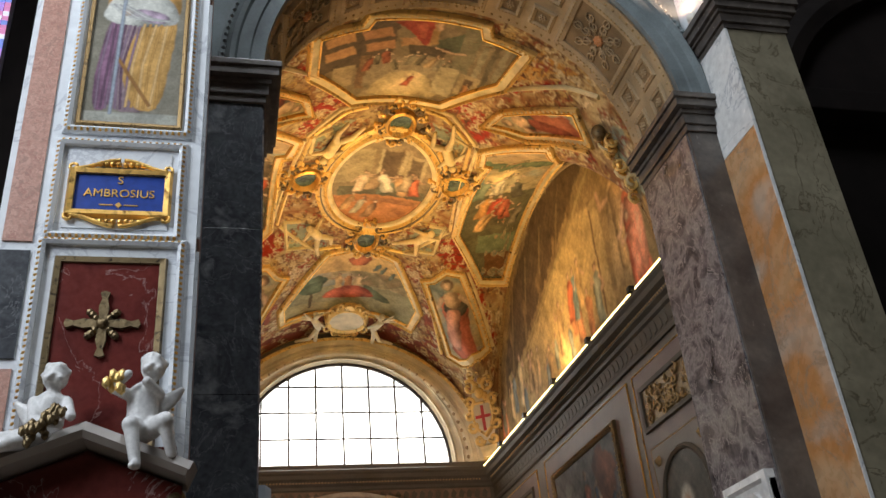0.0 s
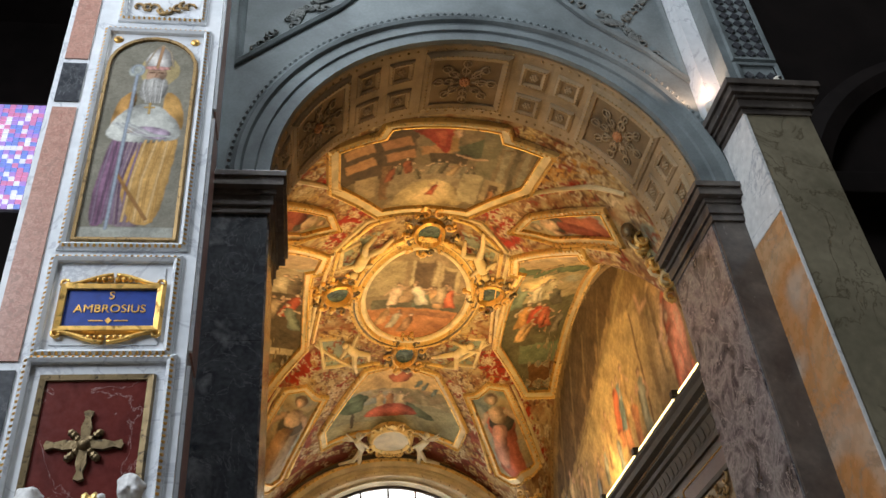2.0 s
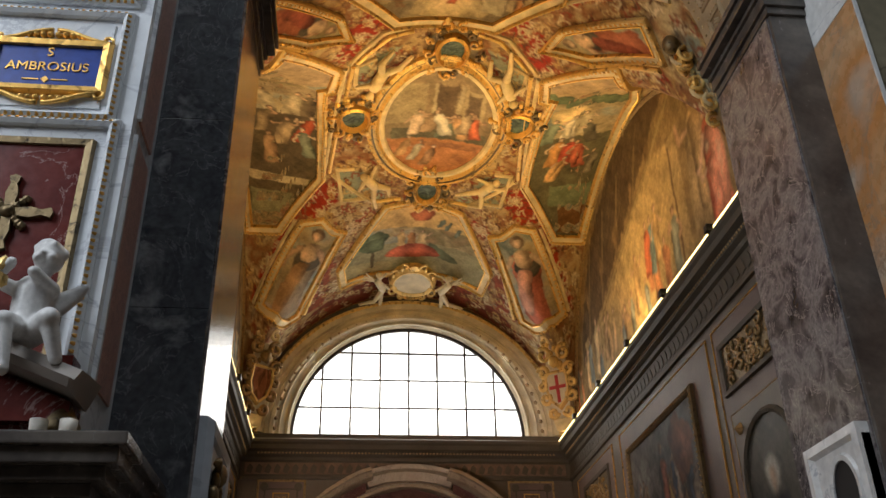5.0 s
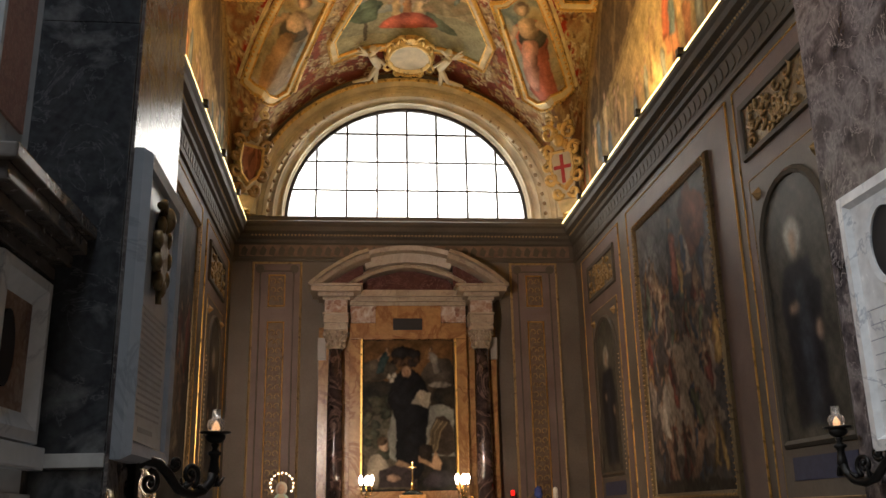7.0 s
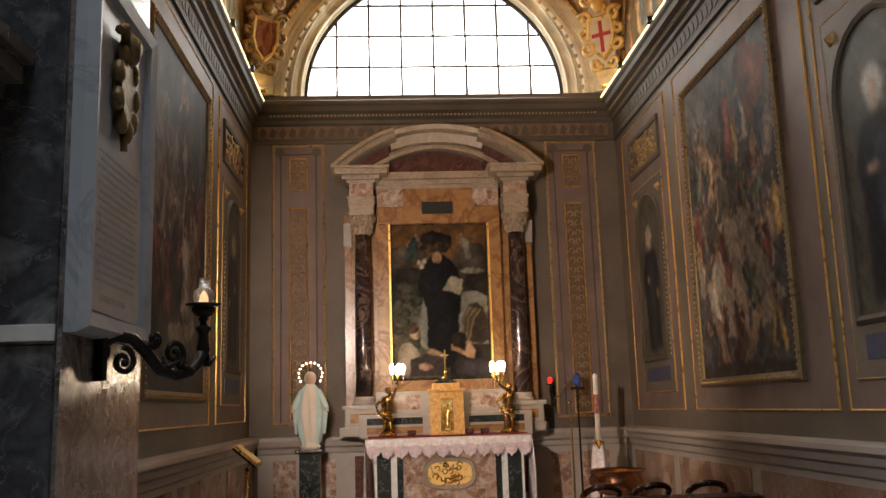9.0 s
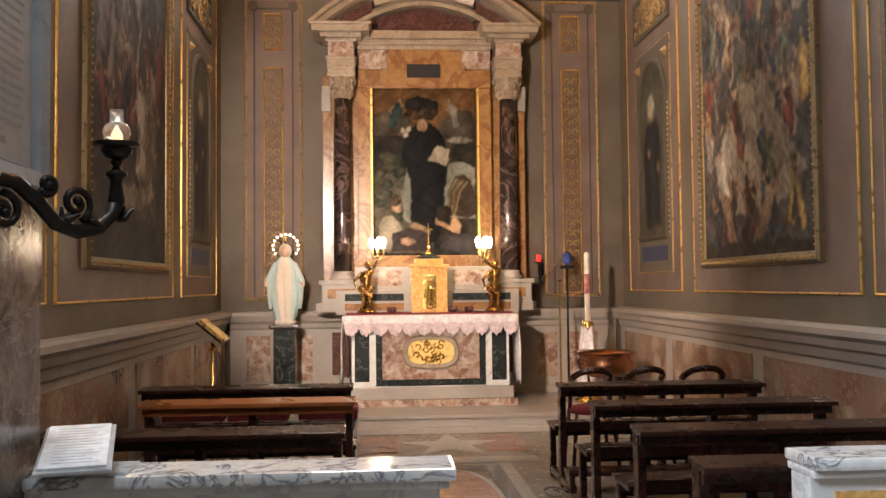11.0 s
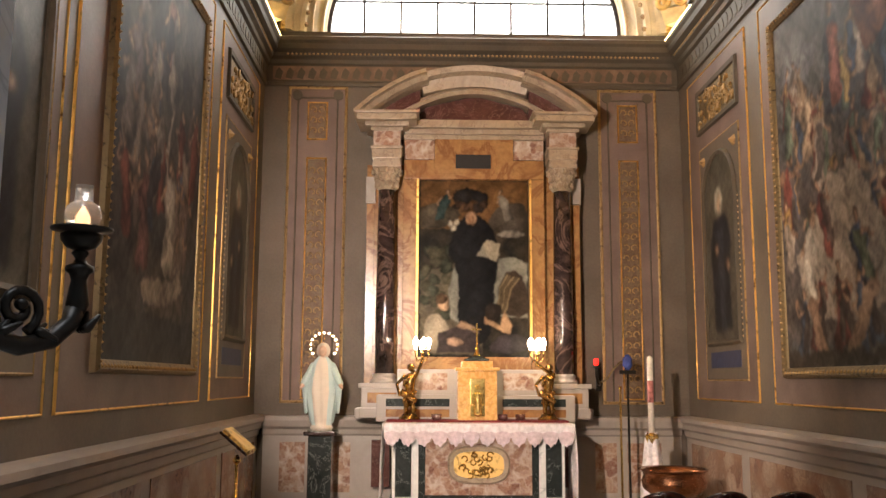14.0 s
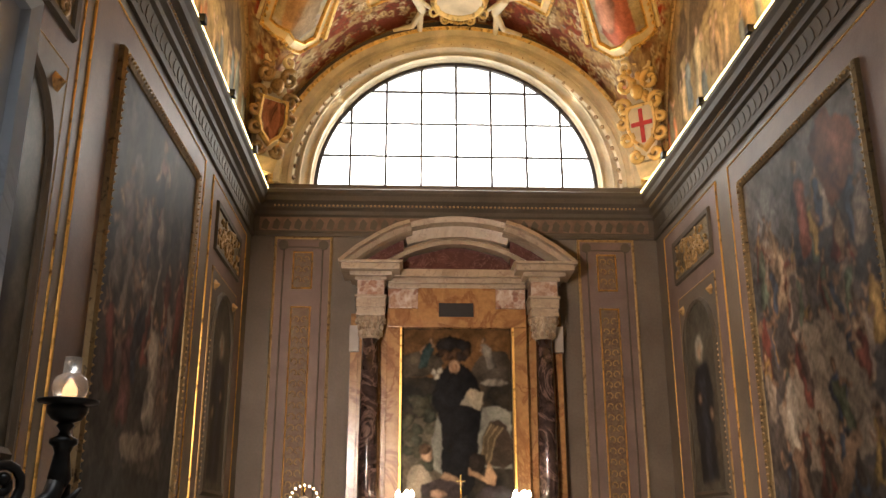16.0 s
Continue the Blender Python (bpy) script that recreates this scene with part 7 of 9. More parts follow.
cs = thing("paschal_candle", "tall white candle in a stand draped with white cloth", "candle", "", (1.76, -1.0, 0.19))
part("stand", lathe(bmesh.new(), [(0.16, 0), (0.16, 0.03), (0.05, 0.07), (0.03, 0.2), (0.045, 0.5), (0.03, 0.75), (0.07, 0.86), (0.05, 0.9)], (0, 0, 0), 18), BRASS, cs)
part("candle", lathe(bmesh.new(), [(0.030, 0.86), (0.030, 1.64), (0.022, 1.66), (0.004, 1.67)], (0, 0, 0), 18), WAX, cs)
part("red_band", lathe(bmesh.new(), [(0.0312, 1.20), (0.0312, 1.42)], (0, 0, 0), 18), paint((0.55, 0.22, 0.2)), cs, "faded red ornament")
bm = bmesh.new()
rows = []
for j in range(10):
    z = 0.90 - 0.72 * j / 9
    rows.append([bm.verts.new(((0.05 + 0.009 * j) * (1 + 0.26 * math.sin(5 * a + j * 0.3)) * math.cos(a), (0.045 + 0.008 * j) * (1 + 0.22 * math.sin(5 * a + 1)) * math.sin(a), z - 0.05 * math.sin(2 * a) * (j / 9))) for a in [2 * math.pi * i / 30 for i in range(30)]])
for a, b in zip(rows, rows[1:]):
    for i in range(30):
        bm.faces.new((a[i], a[(i + 1) % 30], b[(i + 1) % 30], b[i])).smooth = True
dr = part("cloth", bm, LINEN, cs, "white cloth gathered round the stand")
dr.modifiers.new("thick", "SOLIDIFY").thickness = 0.005

bw = thing("copper_bowl", "wide polished copper basin on a dark iron tripod", "basin", "", (1.80, -1.62, 0))
part("bowl", lathe(bmesh.new(), [(0.10, 0.52), (0.2, 0.54), (0.285, 0.61), (0.30, 0.68), (0.275, 0.735), (0.30, 0.775), (0.325, 0.785), (0.32, 0.795), (0.285, 0.78), (0.255, 0.735), (0.27, 0.66), (0.15, 0.56)], (0, 0, 0), 40), COPPER, bw)
for k in range(3):
    a = 2 * math.pi * k / 3 + 0.4
    part("leg", tube(bmesh.new(), [(0.2 * math.cos(a), 0.2 * math.sin(a), 0.55), (0.17 * math.cos(a), 0.17 * math.sin(a), 0.2), (0.26 * math.cos(a), 0.26 * math.sin(a), 0.012)], 0.014), IRON, bw)

ps = thing("processional_pole", "thin polished brass pole in a round foot", "pole", "", (1.46, -0.95, 0.19))
part("pole", lathe(bmesh.new(), [(0.011, 0.06), (0.011, 1.33), (0.018, 1.335), (0.018, 1.36)], (0, 0, 0), 10), BRASS, ps)
part("foot", lathe(bmesh.new(), [(0.07, 0), (0.07, 0.02), (0.025, 0.05), (0.022, 0.22), (0.014, 0.23)], (0, 0, 0), 14), BRASS, ps)
rl = thing("sanctuary_lamp", "wrought iron wall bracket with a small glowing red glass", "lamp", "", (1.42, -0.005, 1.75))
part("bracket", tube(bmesh.new(), [(0.0, 0, -0.15), (0.0, -0.06, -0.19), (-0.03, -0.14, -0.17), (-0.06, -0.2, -0.08), (-0.06, -0.2, 0.0)], 0.016), IRON, rl)
part("wall_plate", new_box(-0.03, 0.03, -0.012, 0.0, -0.26, 0.06, 0.004), IRON, rl)
part("branch", tube(bmesh.new(), [(0.0, -0.05, -0.17), (0.08, -0.12, -0.12), (0.14, -0.14, -0.02), (0.22, -0.13, 0.06), (0.32, -0.1, 0.07)], 0.012), BRONZE, rl)
part("dish", lathe(bmesh.new(), [(0.015, 0), (0.05, 0.015), (0.05, 0.025)], (-0.06, -0.2, 0.0), 12), IRON, rl)
part("red_glass", lathe(bmesh.new(), [(0.016, 0.02), (0.026, 0.04), (0.028, 0.08), (0.022, 0.10)], (-0.06, -0.2, 0.0), 14), RED_GLOW, rl, "glowing red glass")
vs = thing("standing_cross", "dark iron stand with a small blue enamel top", "stand", "", (1.66, -0.42, 0.19))
part("rod", lathe(bmesh.new(), [(0.09, 0), (0.09, 0.02), (0.014, 0.04), (0.012, 1.5)], (0, 0, 0), 10), IRON, vs)
part("cross_bar", new_box(-0.09, 0.09, -0.012, 0.012, 1.49, 1.53, 0.004), IRON, vs)
part("blue_disc", lathe(bmesh.new(), [(0.02, 0), (0.055, 0.05), (0.05, 0.13), (0.015, 0.17)], (0, 0, 1.53), 14, sy=0.5), paint((0.05, 0.08, 0.3)), vs, "small blue enamel")

# ---------------------------------------------------------------- pews


def pew(name, x0, x1, wood):
    """Kneeling bench: book rest, back rail, seat, kneeler, end frames. Stands at the origin, altar side is +y."""
    p = thing(name, "", "pew")
    top = bmesh.new()
    box(top, x0, x1, -0.10, 0.10, 0.735, 0.762, 0.007, 0, pose(0, 0, 0, 4))
    part("book_rest", top, wood, p)
    part("front_rail", new_box(x0 + 0.015, x1 - 0.015, -0.098, -0.072, 0.672, 0.738, 0.006), wood, p)
    part("back_board", new_box(x0 + 0.04, x1 - 0.04, 0.055, 0.08, 0.66, 0.735, 0.004), wood, p)
    part("back_rail", new_box(x0 + 0.04, x1 - 0.04, 0.035, 0.065, 0.40, 0.47, 0.005), DARK_WOOD, p)
    part("seat", new_box(x0, x1, 0.09, 0.44, 0.40, 0.43, 0.008), DARK_WOOD, p)
    part("seat_apron", new_box(x0 + 0.04, x1 - 0.04, 0.38, 0.405, 0.31, 0.40), DARK_WOOD, p)
    part("kneeler", new_box(x0 + 0.02, x1 - 0.02, -0.34, -0.14, 0.14, 0.175, 0.008), DARK_WOOD, p)
    ends = [x0 + 0.02, x1 - 0.065, (x0 + x1) / 2]
    for x in ends:
        part("leg", new_box(x, x + 0.045, -0.03, 0.06, 0.0, 0.735, 0.006), DARK_WOOD, p)
        part("leg", new_box(x, x + 0.045, 0.36, 0.42, 0.0, 0.40, 0.006), DARK_WOOD, p)
        part("foot_rail", new_box(x, x + 0.045, -0.36, 0.42, 0.03, 0.085, 0.006), DARK_WOOD, p)
        part("brace", box(bmesh.new(), x + 0.005, x + 0.04, -0.34, -0.15, 0.06, 0.15, 0.004), DARK_WOOD, p)
    return p


LEFT_LABEL, RIGHT_LABEL = "dark polished wooden pew with kneeler and book rest", "dark polished wooden pew with kneeler and book rest"
first = pew("pew", -2.30, -0.735, DARK_WOOD)
first.location = (0, -6.11, 0)
tagged(first, LEFT_LABEL, "pew", "pews")
copy_thing(first, pose(0.01, -7.10, 0))
copy_thing(first, pose(-0.02, -4.05, 0))
# light falling on this pew's upper boards is coloured into their wood
lit = pew("pew", -2.10, -0.715, LIT_WOOD)
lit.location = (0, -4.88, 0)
tagged(lit, "wooden pew with the light on its upper boards put into orange-brown wood", "pew", "pews")
right = pew("pew", 0.755, 2.30, DARK_WOOD)
right.location = (0, -5.32, 0)
tagged(right, RIGHT_LABEL, "pew", "pews")
for y in (-4.27, -6.29, -7.19):
    copy_thing(right, pose(0.0, y, 0))


def round_chair():
    c = thing("armchair", "dark bentwood chair with curved top rail and red seat", "chair", "chairs before the altar")
    part("seat", lathe(bmesh.new(), [(0.175, 0.42), (0.19, 0.44), (0.175, 0.47), (0.10, 0.485)], (0, 0, 0), 24), VELVET, c, "red cushion")
    rail = [(0.165 * math.cos(a), 0.17 * math.sin(a), 0.69 - 0.10 * math.sin(a)) for a in [radians(180 + 180 * i / 14) for i in range(15)]]
    part("top_rail", tube(bmesh.new(), rail, 0.028, 8), DARK_WOOD, c)
    for a in (radians(180), radians(360)):
        part("post", tube(bmesh.new(), [(0.175 * math.cos(a), 0.15 * math.sin(a), 0.43), (0.165 * math.cos(a), 0.0, 0.70)], 0.018), DARK_WOOD, c)
    for sx, sy in ((-1, -1), (1, -1), (-1, 1), (1, 1)):
        part("leg", tube(bmesh.new(), [(0.15 * sx, 0.15 * sy, 0.43), (0.19 * sx, 0.19 * sy, 0.0)], 0.017), DARK_WOOD, c)
    return c


ch = round_chair()
ch.location = (1.21, -3.42, 0)
copy_thing(ch, pose(1.66, -3.42, 0, 0, 0, 6))
copy_thing(ch, pose(2.18, -3.40, 0, 0, 0, -5))


def stool():
    c = thing("prie_dieu", "white-legged kneeling stool with red fringed cushion", "kneeler", "red kneelers")
    part("cushion", new_box(-0.24, 0.24, -0.17, 0.17, 0.40, 0.52, 0.03), VELVET, c, "red velvet cushion")
    bm = bmesh.new()
    for k in range(22):
        x = -0.23 + 0.46 * k / 21
        tube(bm, [(x, -0.176, 0.42), (x, -0.178, 0.36)], 0.006, 4)
    part("fringe", bm, LINEN, c, "white fringe")
    part("apron", new_box(-0.23, 0.23, -0.16, 0.16, 0.34, 0.40, 0.006), WAX, c)
    for sx in (-1, 1):
        for sy in (-1, 1):
            part("leg", lathe(bmesh.new(), [(0.016, 0), (0.02, 0.1), (0.028, 0.3), (0.03, 0.36)], (0.2 * sx, 0.13 * sy, 0), 10), WAX, c)
    return c


st = stool()
st.location = (-0.98, -3.35, 0)
copy_thing(st, pose(-1.55, -3.35, 0))
copy_thing(st, pose(-2.08, -3.32, 0))

# ---------------------------------------------------------------- communion rail and paper stand
for x0, x1, nm in ((JL + 0.013, -0.32, "rail_west"), (0.80, JR - 0.013, "rail_east")):
    p = tagged(new("balustrade"), "low marble communion rail with veined white top and inlaid front", "balustrade", "communion rails")
    part("top", new_box(x0, x1, -8.20, -7.97, 0.912, 0.95, 0.012), RAIL_MARBLE, p, "white top with dark grey veins")
    part("moulding", new_box(x0, x1 - 0.02 if x1 < 0 else x1, -8.18, -7.99, 0.885, 0.912, 0.01), GREY_WHITE, p)
    part("body", new_box(x0, x1 - 0.05 if x1 < 0 else x1, -8.15, -8.02, 0.0, 0.885, 0.006), GREY_WHITE, p)
    x = x0 + 0.08
    while x + 0.24 < x1 - 0.06:
        part("inlay", new_box(x, x + 0.2, -8.162, -8.146, 0.68, 0.84), YELLOW_MARBLE, p, "yellow marble inlay")
        part("inlay", new_box(x, x + 0.2, -8.162, -8.146, 0.14, 0.62), GREY_MARBLE, p, "grey marble inlay")
        x += 0.27
tp = pose(-1.42, -8.16, 1.04, 10, 0, 14)
sg = thing("paper_stand", "clear tilted stand with a printed white sheet on the rail", "notice stand")
part("back_plate", box(bmesh.new(), -0.13, 0.075, -0.20, 0.20, -0.016, -0.006, 0.003, 0, tp), CLEAR, sg)
part("sheet", box(bmesh.new(), -0.12, 0.06, -0.18, 0.19, -0.005, 0.001, 0.0, 0, tp), PAPER, sg)
for k in range(13):
    part("text_line", box(bmesh.new(), -0.09, 0.04 - 0.02 * (k % 3), -0.15 + 0.025 * k, -0.146 + 0.025 * k, 0.0012, 0.0022, 0.0, 0, tp), GREY_WHITE, sg)
part("foot", new_box(-1.54, -1.30, -8.19, -8.02, 0.951, 0.962), CLEAR, sg)
part("prop", new_box(-1.45, -1.40, -8.14, -8.08, 0.96, 1.03), CLEAR, sg)


def bracket_lamp(x, y, turn):
    """Wrought iron bracket with a glass globe, its arm along +x before it is turned."""
    p = thing("bracket_lamp", "black wrought iron scroll bracket with a lit glass globe", "wall lamp", "bracket lamps", (x, y, 1.74))
    p.rotation_euler = (0, 0, radians(turn))
    r = 0.47
    part("wall_plate", new_box(0.0, 0.02, -0.045, 0.045, -0.10, 0.10, 0.008), IRON, p)
    part("wall_boss", ball(bmesh.new(), (0.03, 0, 0.0), 0.035, 0, 2, (0.8, 1, 1)), IRON, p)
    sweep = [(0.02, 0, 0.02), (0.08, 0, 0.055), (0.15, 0, 0.05), (0.21, 0, 0.005), (0.27, 0, -0.055), (0.34, 0, -0.075), (0.41, 0, -0.06), (0.455, 0, -0.02), (r, 0, 0.03)]
    part("arm", tube(bmesh.new(), sweep, 0.021, 10), IRON, p)
    part("stem", lathe(bmesh.new(), [(0.016, 0.0), (0.026, 0.02), (0.022, 0.045), (0.017, 0.075), (0.022, 0.09), (0.031, 0.096), (0.031, 0.106), (0.016, 0.114), (0.011, 0.124), (0.02, 0.136), (0.013, 0.146)], (r, 0, 0), 18), IRON, p, "swelling iron stem")
    for cx, cz, r0, a0, s in ((0.335, 0.005, 0.052, -1.2, 1), (0.115, -0.03, 0.05, 1.6, -1), (0.245, 0.05, 0.03, -2.6, 1)):
        sp = [(cx + r0 * (1 - 0.048 * i) * math.cos(a0 + s * 0.5 * i), 0, cz + r0 * (1 - 0.048 * i) * math.sin(a0 + s * 0.5 * i)) for i in range(18)]
        part("scroll", tube(bmesh.new(), sp, 0.011, 8), IRON, p)
        part("scroll_bud", ball(bmesh.new(), sp[-1], 0.015, 0, 2), IRON, p)
    for cx, cz, t in ((0.30, -0.045, 0.5), (0.38, -0.045, -0.4), (0.49, -0.03, 0.9)):
        bm = bmesh.new()
        for k in range(3):
            capsule(bm, (cx, 0.012 * (k - 1), cz), (cx + 0.035 * math.cos(t + 0.5 * k), 0.02 * (k - 1), cz + 0.035 * math.sin(t + 0.5 * k)), 0.012, 0.005, 8)
        part("leaf", bm, IRON, p)
    part("cup", lathe(bmesh.new(), [(0.012, 0.142), (0.032, 0.150), (0.044, 0.165), (0.046, 0.178), (0.036, 0.184), (0.066, 0.188), (0.068, 0.194), (0.02, 0.196)], (r, 0, 0), 28), IRON, p, "fluted iron cup and drip plate")
    gl = part("globe", lathe(bmesh.new(), [(0.022, 0.196), (0.036, 0.206), (0.041, 0.224), (0.036, 0.243), (0.022, 0.254)], (r, 0, 0), 24), GLASS, p, "frosted glass globe")
    ch = part("chimney", lathe(bmesh.new(), [(0.020, 0.254), (0.019, 0.290), (0.020, 0.292)], (r, 0, 0), 20), GLASS, p, "clear glass chimney")
    gl.visible_shadow = ch.visible_shadow = False
    part("flame", lathe(bmesh.new(), [(0.004, 0.200), (0.012, 0.211), (0.011, 0.222), (0.002, 0.236)], (r, 0, 0), 10), FLAME, p, "glowing bulb")


bracket_lamp(JL + 0.012, -8.60, 54)
bracket_lamp(JR - 0.012, -8.55, 105)

# ---------------------------------------------------------------- entrance arch: imposts, facings, coffers
for jamb, s, gx in ((JL, -1, GL), (JR, 1, GR)):
    nm = "west" if s < 0 else "east"
    lo, hi = min(jamb, gx), max(jamb, gx)
    p = struct("jamb_" + nm, new_box(min(jamb, jamb - s * 0.012), max(jamb, jamb - s * 0.012), YF + 0.002, YB - 0.002, 0.0, 5.77), MOTTLED, "polished mottled grey-violet marble reveal of the arch", "pillar")
    facing = BROWN_MARBLE if s > 0 else GREY_MARBLE
    zs = [0.0, 1.74, 3.55, 4.72, 5.77] if s < 0 else [0.0, 2.0, 5.77]
    for z0, z1 in zip(zs, zs[1:]):
        part("facing_slab", new_box(lo, hi, YF - 0.03, YF, z0 + 0.002, z1 - 0.002, 0.003), facing, p, "polished dark marble facing")
    imp = bmesh.new()
    for d, z0, z1 in ((0.02, 5.77, 5.83), (0.04, 5.83, 5.92), (0.06, 5.92, 5.96), (0.11, 5.96, 6.03), (0.13, 6.03, 6.08)):
        x0, x1 = (lo, hi + d) if s < 0 else (lo - d, hi)
        box(imp, x0, x1, YF - 0.03 - d, YB + 0.0, z0, z1, 0.006)
    part("impost", imp, BROWN_MARBLE, p, "dark moulded impost")
part("white_band", new_box(-1.86, JL + 0.006, YF - 0.045, YF - 0.031, 1.75, 1.80, 0.004), WHITE_MARBLE, bpy.data.objects["jamb_west"], "white marble band")

arc_c = [(AX + AR * math.cos(math.pi - math.pi * i / 48), IMPOST + AR * math.sin(math.pi - math.pi * i / 48)) for i in range(49)]
bm = mould(bmesh.new(), arc_c, [(0.0, -0.02), (0.0, 0.05), (0.10, 0.05), (0.11, 0.07), (0.20, 0.07), (0.215, 0.10), (0.25, 0.11), (0.29, 0.08), (0.33, 0.08), (0.34, 0.0)], on_front, False)
archivolt = struct("trim_archivolt", bm, BLUE_GREY, "blue-grey stone archivolt with carved bands", "trim")
part("carved_band", beads(bmesh.new(), [(AX + (AR + 0.30) * math.cos(math.pi * i / 48), IMPOST + (AR + 0.30) * math.sin(math.pi * i / 48)) for i in range(49)], on_front, 0.06, 0.022, 0.08, False), BLUE_GREY, archivolt)
bm = bmesh.new()
cof = struct("trim_coffers", new_box(AX - 0.02, AX + 0.02, YB - 0.01, YB, IMPOST + AR + 0.01, IMPOST + AR + 0.03), COFFER, "coffered and gilded soffit of the great arch", "trim")
L = math.pi * AR
v0, v1 = YF + 0.06, YB - 0.05
vm = (v0 + v1) / 2
rnd = random.Random(14)
for deg, kind in ((-77, "s"), (-52, "l"), (-26.5, "s"), (0, "l"), (26.5, "s"), (52, "l"), (77, "s")):
    u = radians(90 + deg) * AR
    if kind == "l":
        o = rect(u - 0.36, u + 0.36, v0 + 0.06, v1 - 0.06)
        part("panel_frame", mould(bmesh.new(), o, [(0.05, 0.0), (0.045, 0.02), (0.0, 0.03), (-0.03, 0.015), (-0.04, 0.0)], on_intrados, True, 0.06), SOFFIT, cof)
        part("panel_beading", beads(bmesh.new(), rect(u - 0.36, u + 0.36, v0 + 0.06, v1 - 0.06), on_intrados, 0.045, 0.012, 0.03), GOLD_SOFT, cof, "worn gilded beading")
        part("panel_ground", fill(bmesh.new(), rect(u - 0.32, u + 0.32, v0 + 0.1, v1 - 0.1), on_intrados, 0.004, 0, 0.06, 3), COFFER, cof, "grey-brown sunk ground")
        for k in range(8):
            a = math.pi * k / 4
            stem = [on_intrados(u + r * math.cos(a) * 1.1, vm + r * math.sin(a) * 0.95, 0.012) for r in (0.06, 0.12, 0.18, 0.24)]
            bm = tube(bmesh.new(), stem, 0.008, 5)
            for r, side in ((0.13, 1), (0.15, -1), (0.22, 1), (0.23, -1)):
                tube(bm, [on_intrados(u + (r + 0.04 * math.cos(0.9 * i)) * math.cos(a) * 1.1 - side * 0.04 * math.sin(0.9 * i) * math.sin(a), vm + (r + 0.04 * math.cos(0.9 * i)) * math.sin(a) * 0.95 + side * 0.04 * math.sin(0.9 * i) * math.cos(a), 0.012) for i in range(6)], 0.008, 5)
            part("foliage", bm, SOFFIT, cof, "carved foliage")
        for k in range(8):
            a = math.pi * k / 4 + 0.39
            part("petal", ball(bmesh.new(), on_intrados(u + 0.035 * math.cos(a), vm + 0.035 * math.sin(a), 0.012), 0.022, 0, 1), SALMON, cof)
        part("rosette", ball(bmesh.new(), on_intrados(u, vm, 0.015), 0.03, 0, 1), SALMON, cof, "salmon painted rosette")
    else:
        for du in (-0.165, 0.165):
            for dv in (-0.17, 0.17):
                o = rect(u + du - 0.10, u + du + 0.10, vm + dv - 0.10, vm + dv + 0.10)
                part("coffer_frame", mould(bmesh.new(), o, [(0.03, 0.0), (0.025, 0.014), (0.0, 0.024), (-0.02, 0.012), (-0.025, 0.0)], on_intrados, True, 0.08), SOFFIT, cof)
                part("coffer_beading", beads(bmesh.new(), o, on_intrados, 0.035, 0.009, 0.022), GOLD_SOFT, cof)
                part("coffer_ground", fill(bmesh.new(), rect(u + du - 0.07, u + du + 0.07, vm + dv - 0.07, vm + dv + 0.07), on_intrados, 0.003, 0, 0, 1), COFFER, cof)
                bm = bmesh.new()
                for k in range(6):
                    ball(bm, on_intrados(u + du + 0.028 * math.cos(k * 1.047), vm + dv + 0.028 * math.sin(k * 1.047), 0.006), 0.017, 0, 1)
                ball(bm, on_intrados(u + du, vm + dv, 0.01), 0.018, 0, 1)
                part("rosette", bm, SOFFIT, cof, "small carved rosette")
for v in (v0 + 0.0, v1 - 0.0):
    part("edge_beading", beads(bmesh.new(), [(0.05 + (L - 0.1) * i / 60, v) for i in range(61)], on_intrados, 0.06, 0.016, 0.0, False), GOLD_SOFT, cof)

# spandrels above the arch
for pts in ([(-1.93, 7.35), (-1.93, 8.75), (-0.55, 8.75), (-1.05, 8.15), (-1.5, 7.75)], [(2.0, 7.35), (2.0, 8.75), (0.72, 8.75), (1.2, 8.15), (1.66, 7.75)]):
    p = thing("spandrel_relief", "grey stone spandrel with carved foliage in a moulded edge", "relief", "spandrel reliefs")
    if pts[0][0] > 0:
        pts = pts[::-1]
    pts = pts[::-1]
    part("edge", mould(bmesh.new(), pts, [(0.0, 0.0), (0.0, 0.03), (0.03, 0.045), (0.06, 0.02), (0.07, 0.0)], on_front), BLUE_GREY, p)
    bm = bmesh.new()
    cx, cz = sum(q[0] for q in pts) / 5, sum(q[1] for q in pts) / 5
    for k in range(70):
        q = rnd.choice(pts)
        f = rnd.uniform(0.1, 0.75)
        u, v = cx + (q[0] - cx) * f, cz + (q[1] - cz) * f
        a = rnd.uniform(0, 6.28)
        tube(bm, [on_front(u + 0.045 * (1 - 0.1 * i) * math.cos(a + 0.8 * i), v + 0.045 * (1 - 0.1 * i) * math.sin(a + 0.8 * i), 0.012) for i in range(7)], 0.011, 5)
    part("foliage", bm, STONE_CARVING, p)

# plaques on the reveals
p = thing("inscription_tablet", "grey marble memorial tablet with carved arms and lines of text", "memorial tablet")
y0, y1 = -8.87, -8.19
o = rect(y0, y1, 1.80, 2.99)
part("slab", slab(bmesh.new(), o, on_jamb_west, 0.012, 0.05), TABLET, p)
part("frame", mould(bmesh.new(), o, [(0.05, 0.05), (0.045, 0.075), (0.0, 0.085), (-0.02, 0.05), (-0.02, 0.012)], on_jamb_west), TABLET, p)
part("scroll_sheet", slab(bmesh.new(), [(y0 + 0.06, 1.86), (y1 - 0.08, 1.85), (y1 - 0.11, 2.43), (y0 + 0.07, 2.43)], on_jamb_west, 0.05, 0.062), TABLET, p)
